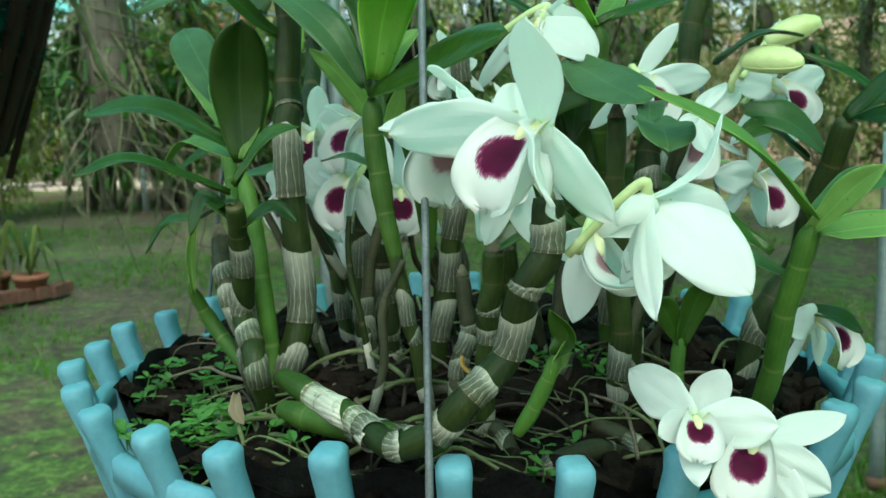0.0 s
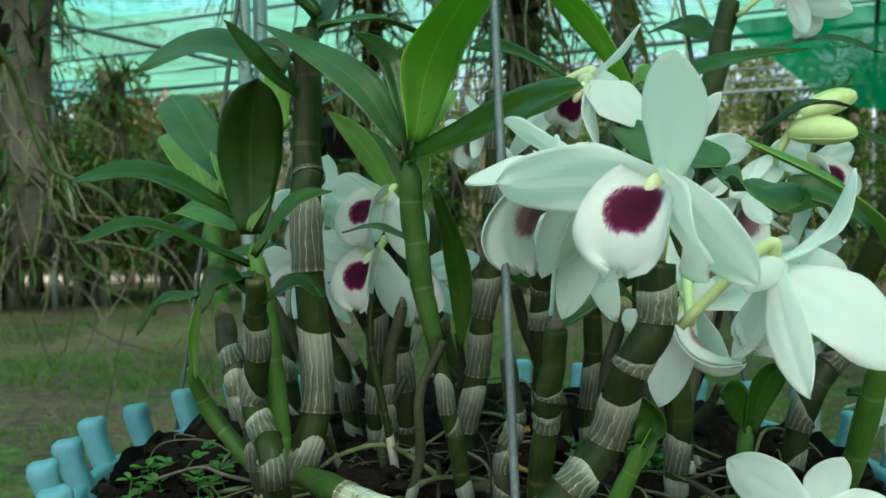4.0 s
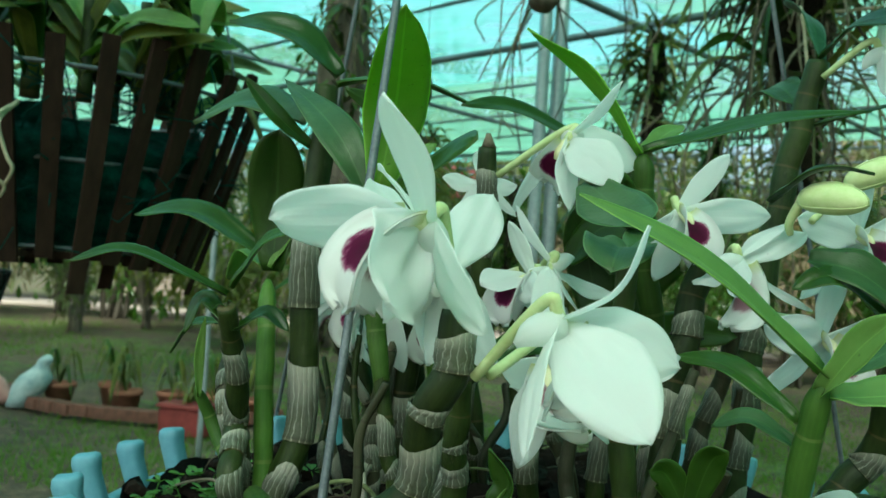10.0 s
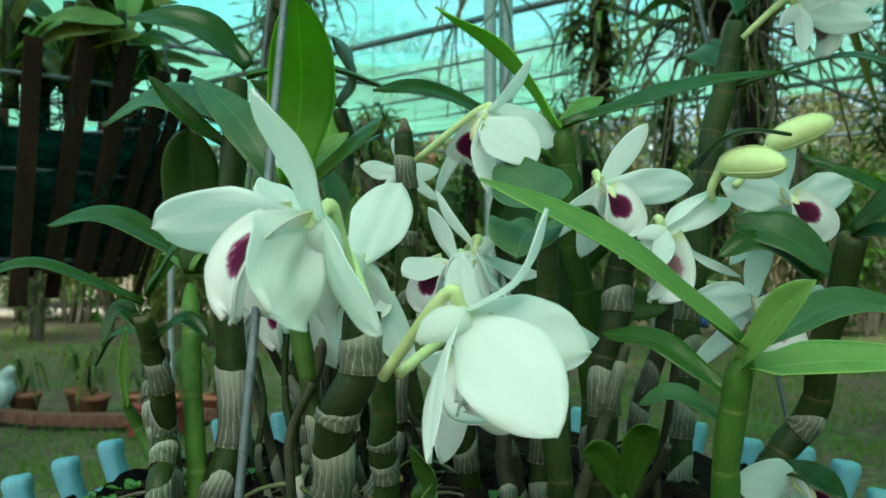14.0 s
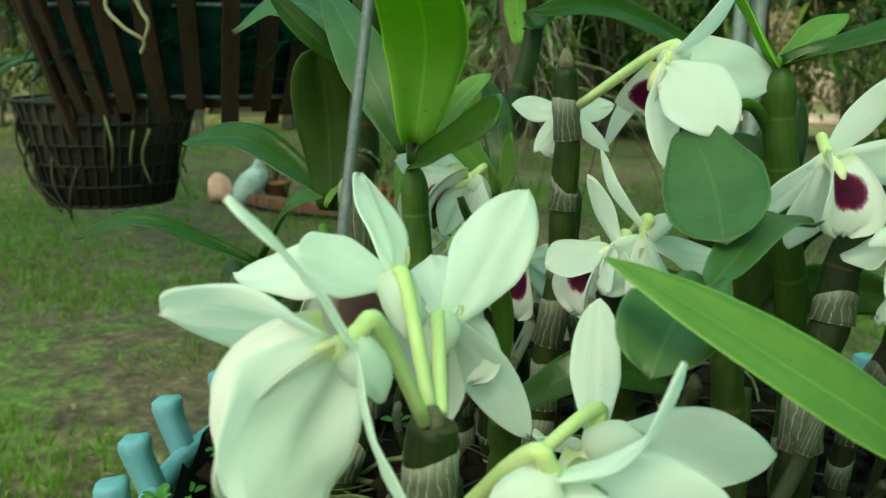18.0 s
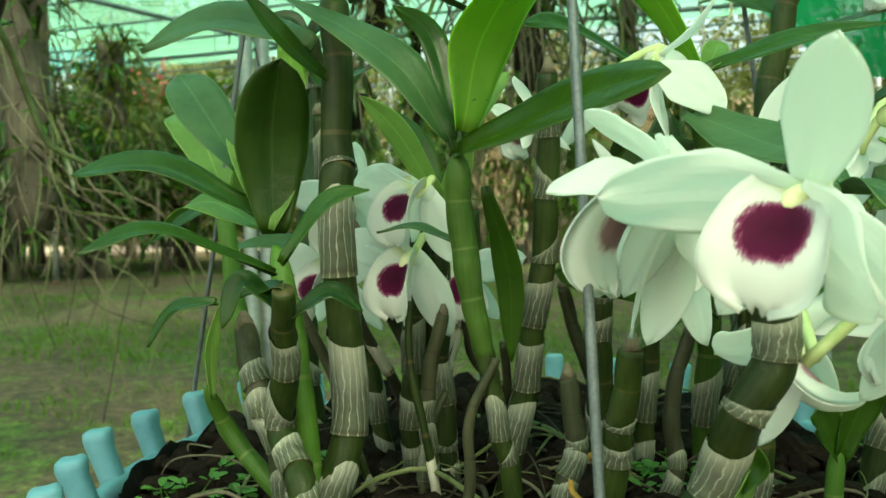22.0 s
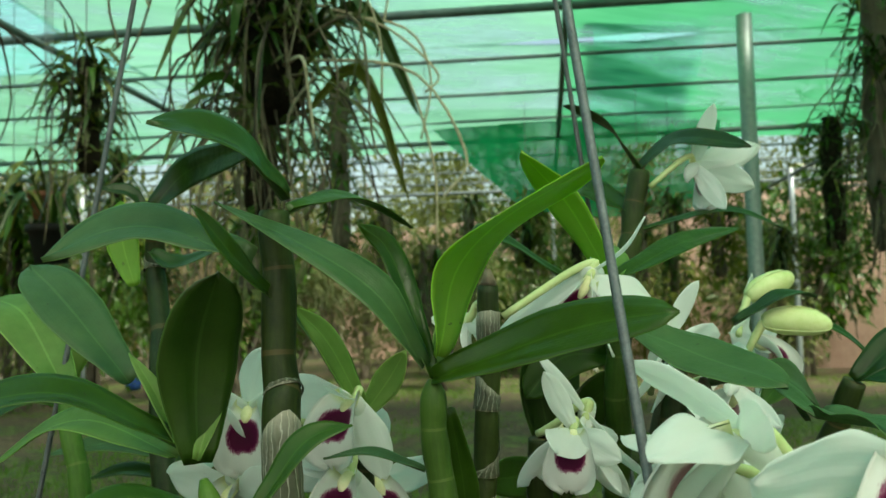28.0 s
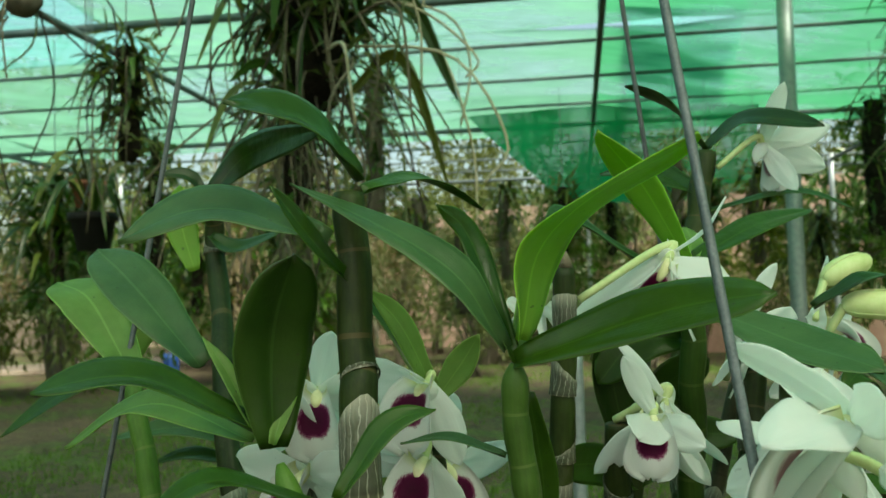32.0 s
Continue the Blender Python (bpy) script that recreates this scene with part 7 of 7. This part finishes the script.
hanging_column((c[0], c[1], 0), 0.03, c[2] - 0.12, c[2] + 0.22, "small mossy hanging log with a leafy green orchid", 19, 9, 0.17, 26, FERN, 160)
r = random.Random(51)
for i in range(40):
    ang = radians(-62 + 124 * (i + r.uniform(-0.3, 0.3)) / 40)
    d = r.uniform(4.6, 8.0) if i % 2 else r.uniform(7.5, 10.5)
    c = (-math.sin(ang) * d, math.cos(ang) * d, 0)
    z0 = r.uniform(0.95, 1.45)
    hanging_column(c, r.uniform(0.035, 0.07), z0, z0 + r.uniform(0.4, 0.95), r.choice(("dark orchid log with drooping leaves and roots", "hanging log with dry roots and strap leaves")), 60 + i, 9, r.uniform(0.22, 0.34), 22, r.choice((FERN, TRUNK)), 240)

# hanging terracotta pot and black pot
def hanging_pot(c, rad, h, mat, label, seed):
    c = V(c)
    e = thing("hanging_pot", (c.x, c.y, c.z - h), label, "pot")
    v, f, u = lathe_data(c, [(0.0, -h), (rad * 0.66, -h), (rad * 0.92, -h * 0.2), (rad * 1.05, -h * 0.2), (rad * 1.05, 0.0), (rad * 0.92, 0.0), (rad * 0.88, -h * 0.2), (0.0, -h * 0.22)], 24)
    mesh_ob("pot", v, f, mat, e)
    r = random.Random(seed)
    strap_tuft(e, c - V((0, 0, h * 0.2)), 14, rad * 2.6, rad * 0.35, r, (LEAF, LEAF_DARK, LEAF_OLIVE), 1.0, 0.9)
    for k in range(3):
        a = 2.1 * k
        p = c + V((math.cos(a) * rad, math.sin(a) * rad, 0))
        tube("wire", [p, V((c.x, c.y, c.z + rad * 3.5)), V((c.x, c.y, ROOF + 0.09))], 0.0016, 0.0016, WIRE, e, 6, 5)


hanging_pot((-0.1289, 3.3174, 1.4907), 0.055, 0.085, TERRA, "terracotta pot with a strap-leaved plant, hung on wires", 3)
hanging_pot((-0.1134, 3.2101, 1.3759), 0.075, 0.12, BLACK, "black plastic pot with a leafy plant, hung on wires", 5)

# brick-edged bed with pots and a painted garden ornament
gx, gy, _ = (-3.54, 5.25, 0.0)
BED = V((gx, gy, 0))


def bed():
    e = thing("brick_edging", BED, "low curved edging of red bricks round a plant bed", "edging")
    proto = None
    for k in range(20):
        a = radians(195 + 150 * k / 19)
        p = BED + V((math.cos(a) * 1.05, 0.75 + math.sin(a) * 0.75, 0.035))
        v, f, u = box_data(0, 0, 0, 0.20, 0.09, 0.075, 0.006)
        if proto is None:
            proto = bpy.data.meshes.new("brick")
            proto.from_pydata([tuple(q) for q in v], [], f)
            proto.materials.append(BRICK)
        ob = new("brick", proto)
        ob.parent = e
        ob.location = p - BED
        ob.rotation_euler = (rng.uniform(-0.05, 0.05), rng.uniform(-0.05, 0.05), a + 1.57 + rng.uniform(-0.08, 0.08))
    r = random.Random(71)
    for k in range(6):
        x, y = gx - 0.45 + 0.27 * k, gy + r.uniform(0.15, 0.6)
        p = thing("flower_pot", (x, y, 0), "small terracotta pot with a green plant on the ground", "pot", "pots by the bed")
        v, f, u = lathe_data((x, y, -0.01), [(0.0, 0.0), (0.075, 0.0), (0.10, 0.13), (0.112, 0.13), (0.112, 0.165), (0.098, 0.165), (0.094, 0.13), (0.0, 0.13)], 20)
        mesh_ob("pot", v, f, TERRA, p)
        strap_tuft(p, (x, y, 0.13), 14, 0.26, 0.03, r, (LEAF, LEAF_FAR, LEAF_OLIVE), 0.7, 1.2)


bed()
gx, gy, _ = (-2.76, 5.12, 0.0)
e = thing("planter_box", (gx, gy, 0), "red plastic planter box with low plants on the ground", "planter")
v, f, u = box_data(gx, gy, 0.075, 0.30, 0.20, 0.17, 0.02)
mesh_ob("box", v, f, RED, e, "", None, False)
v, f, u = box_data(gx, gy, 0.165, 0.32, 0.22, 0.025, 0.012)
mesh_ob("rim", v, f, RED, e, "", None, False)
strap_tuft(e, (gx, gy, 0.16), 16, 0.2, 0.025, random.Random(4), (LEAF, LEAF_OLIVE), 0.9, 0.8)

gx, gy, _ = (-4.16, 5.36, 0.0)


def ornament():
    rr = random.Random(2)
    verts, faces = [], []
    n = 20
    prof = [(0.0, 0.15), (0.12, 0.16), (0.28, 0.20), (0.42, 0.17), (0.52, 0.11), (0.58, 0.075), (0.64, 0.085), (0.69, 0.07), (0.73, 0.02)]
    for z, rad in prof:
        for k in range(n):
            a = 2 * math.pi * k / n
            q = rad * (1 + 0.12 * noise.noise(V((math.cos(a) * 2, math.sin(a) * 2, z * 6))))
            verts.append((gx + 0.62 * (math.cos(a) * q + 0.45 * z), gy + 0.62 * math.sin(a) * q * 0.8, 0.50 * z - 0.01))
    faces = [(i * n + k, i * n + (k + 1) % n, (i + 1) * n + (k + 1) % n, (i + 1) * n + k) for i in range(len(prof) - 1) for k in range(n)]
    faces += [tuple(range(n - 1, -1, -1)), tuple(range((len(prof) - 1) * n, len(prof) * n))]
    tagged(mesh_ob("garden_ornament", verts, faces, STATUE), "pale blue-green painted concrete garden ornament on the ground", "ornament")
    v, f, u = lathe_data((gx - 0.20, gy, -0.01), [(0.0, 0.0), (0.09, 0.01), (0.11, 0.07), (0.08, 0.16), (0.035, 0.20), (0.0, 0.21)], 16)
    tagged(mesh_ob("garden_ornament", [p + V((0.05 * noise.noise(p * 9), 0, 0)) for p in v], f, STATUE_PINK), "rounded pink painted concrete ornament on the ground", "ornament")


ornament()
gx, gy, _ = (1.0974, 14.7636, -0.0378)
e = thing("barrel", (gx, gy, 0), "small bright blue plastic barrel on the ground", "barrel")
v, f, u = lathe_data((gx, gy, -0.02), [(0.0, 0.0), (0.11, 0.0), (0.125, 0.1), (0.125, 0.27), (0.11, 0.35), (0.10, 0.35), (0.0, 0.34)], 24)
mesh_ob("drum", v, f, BARREL, e)
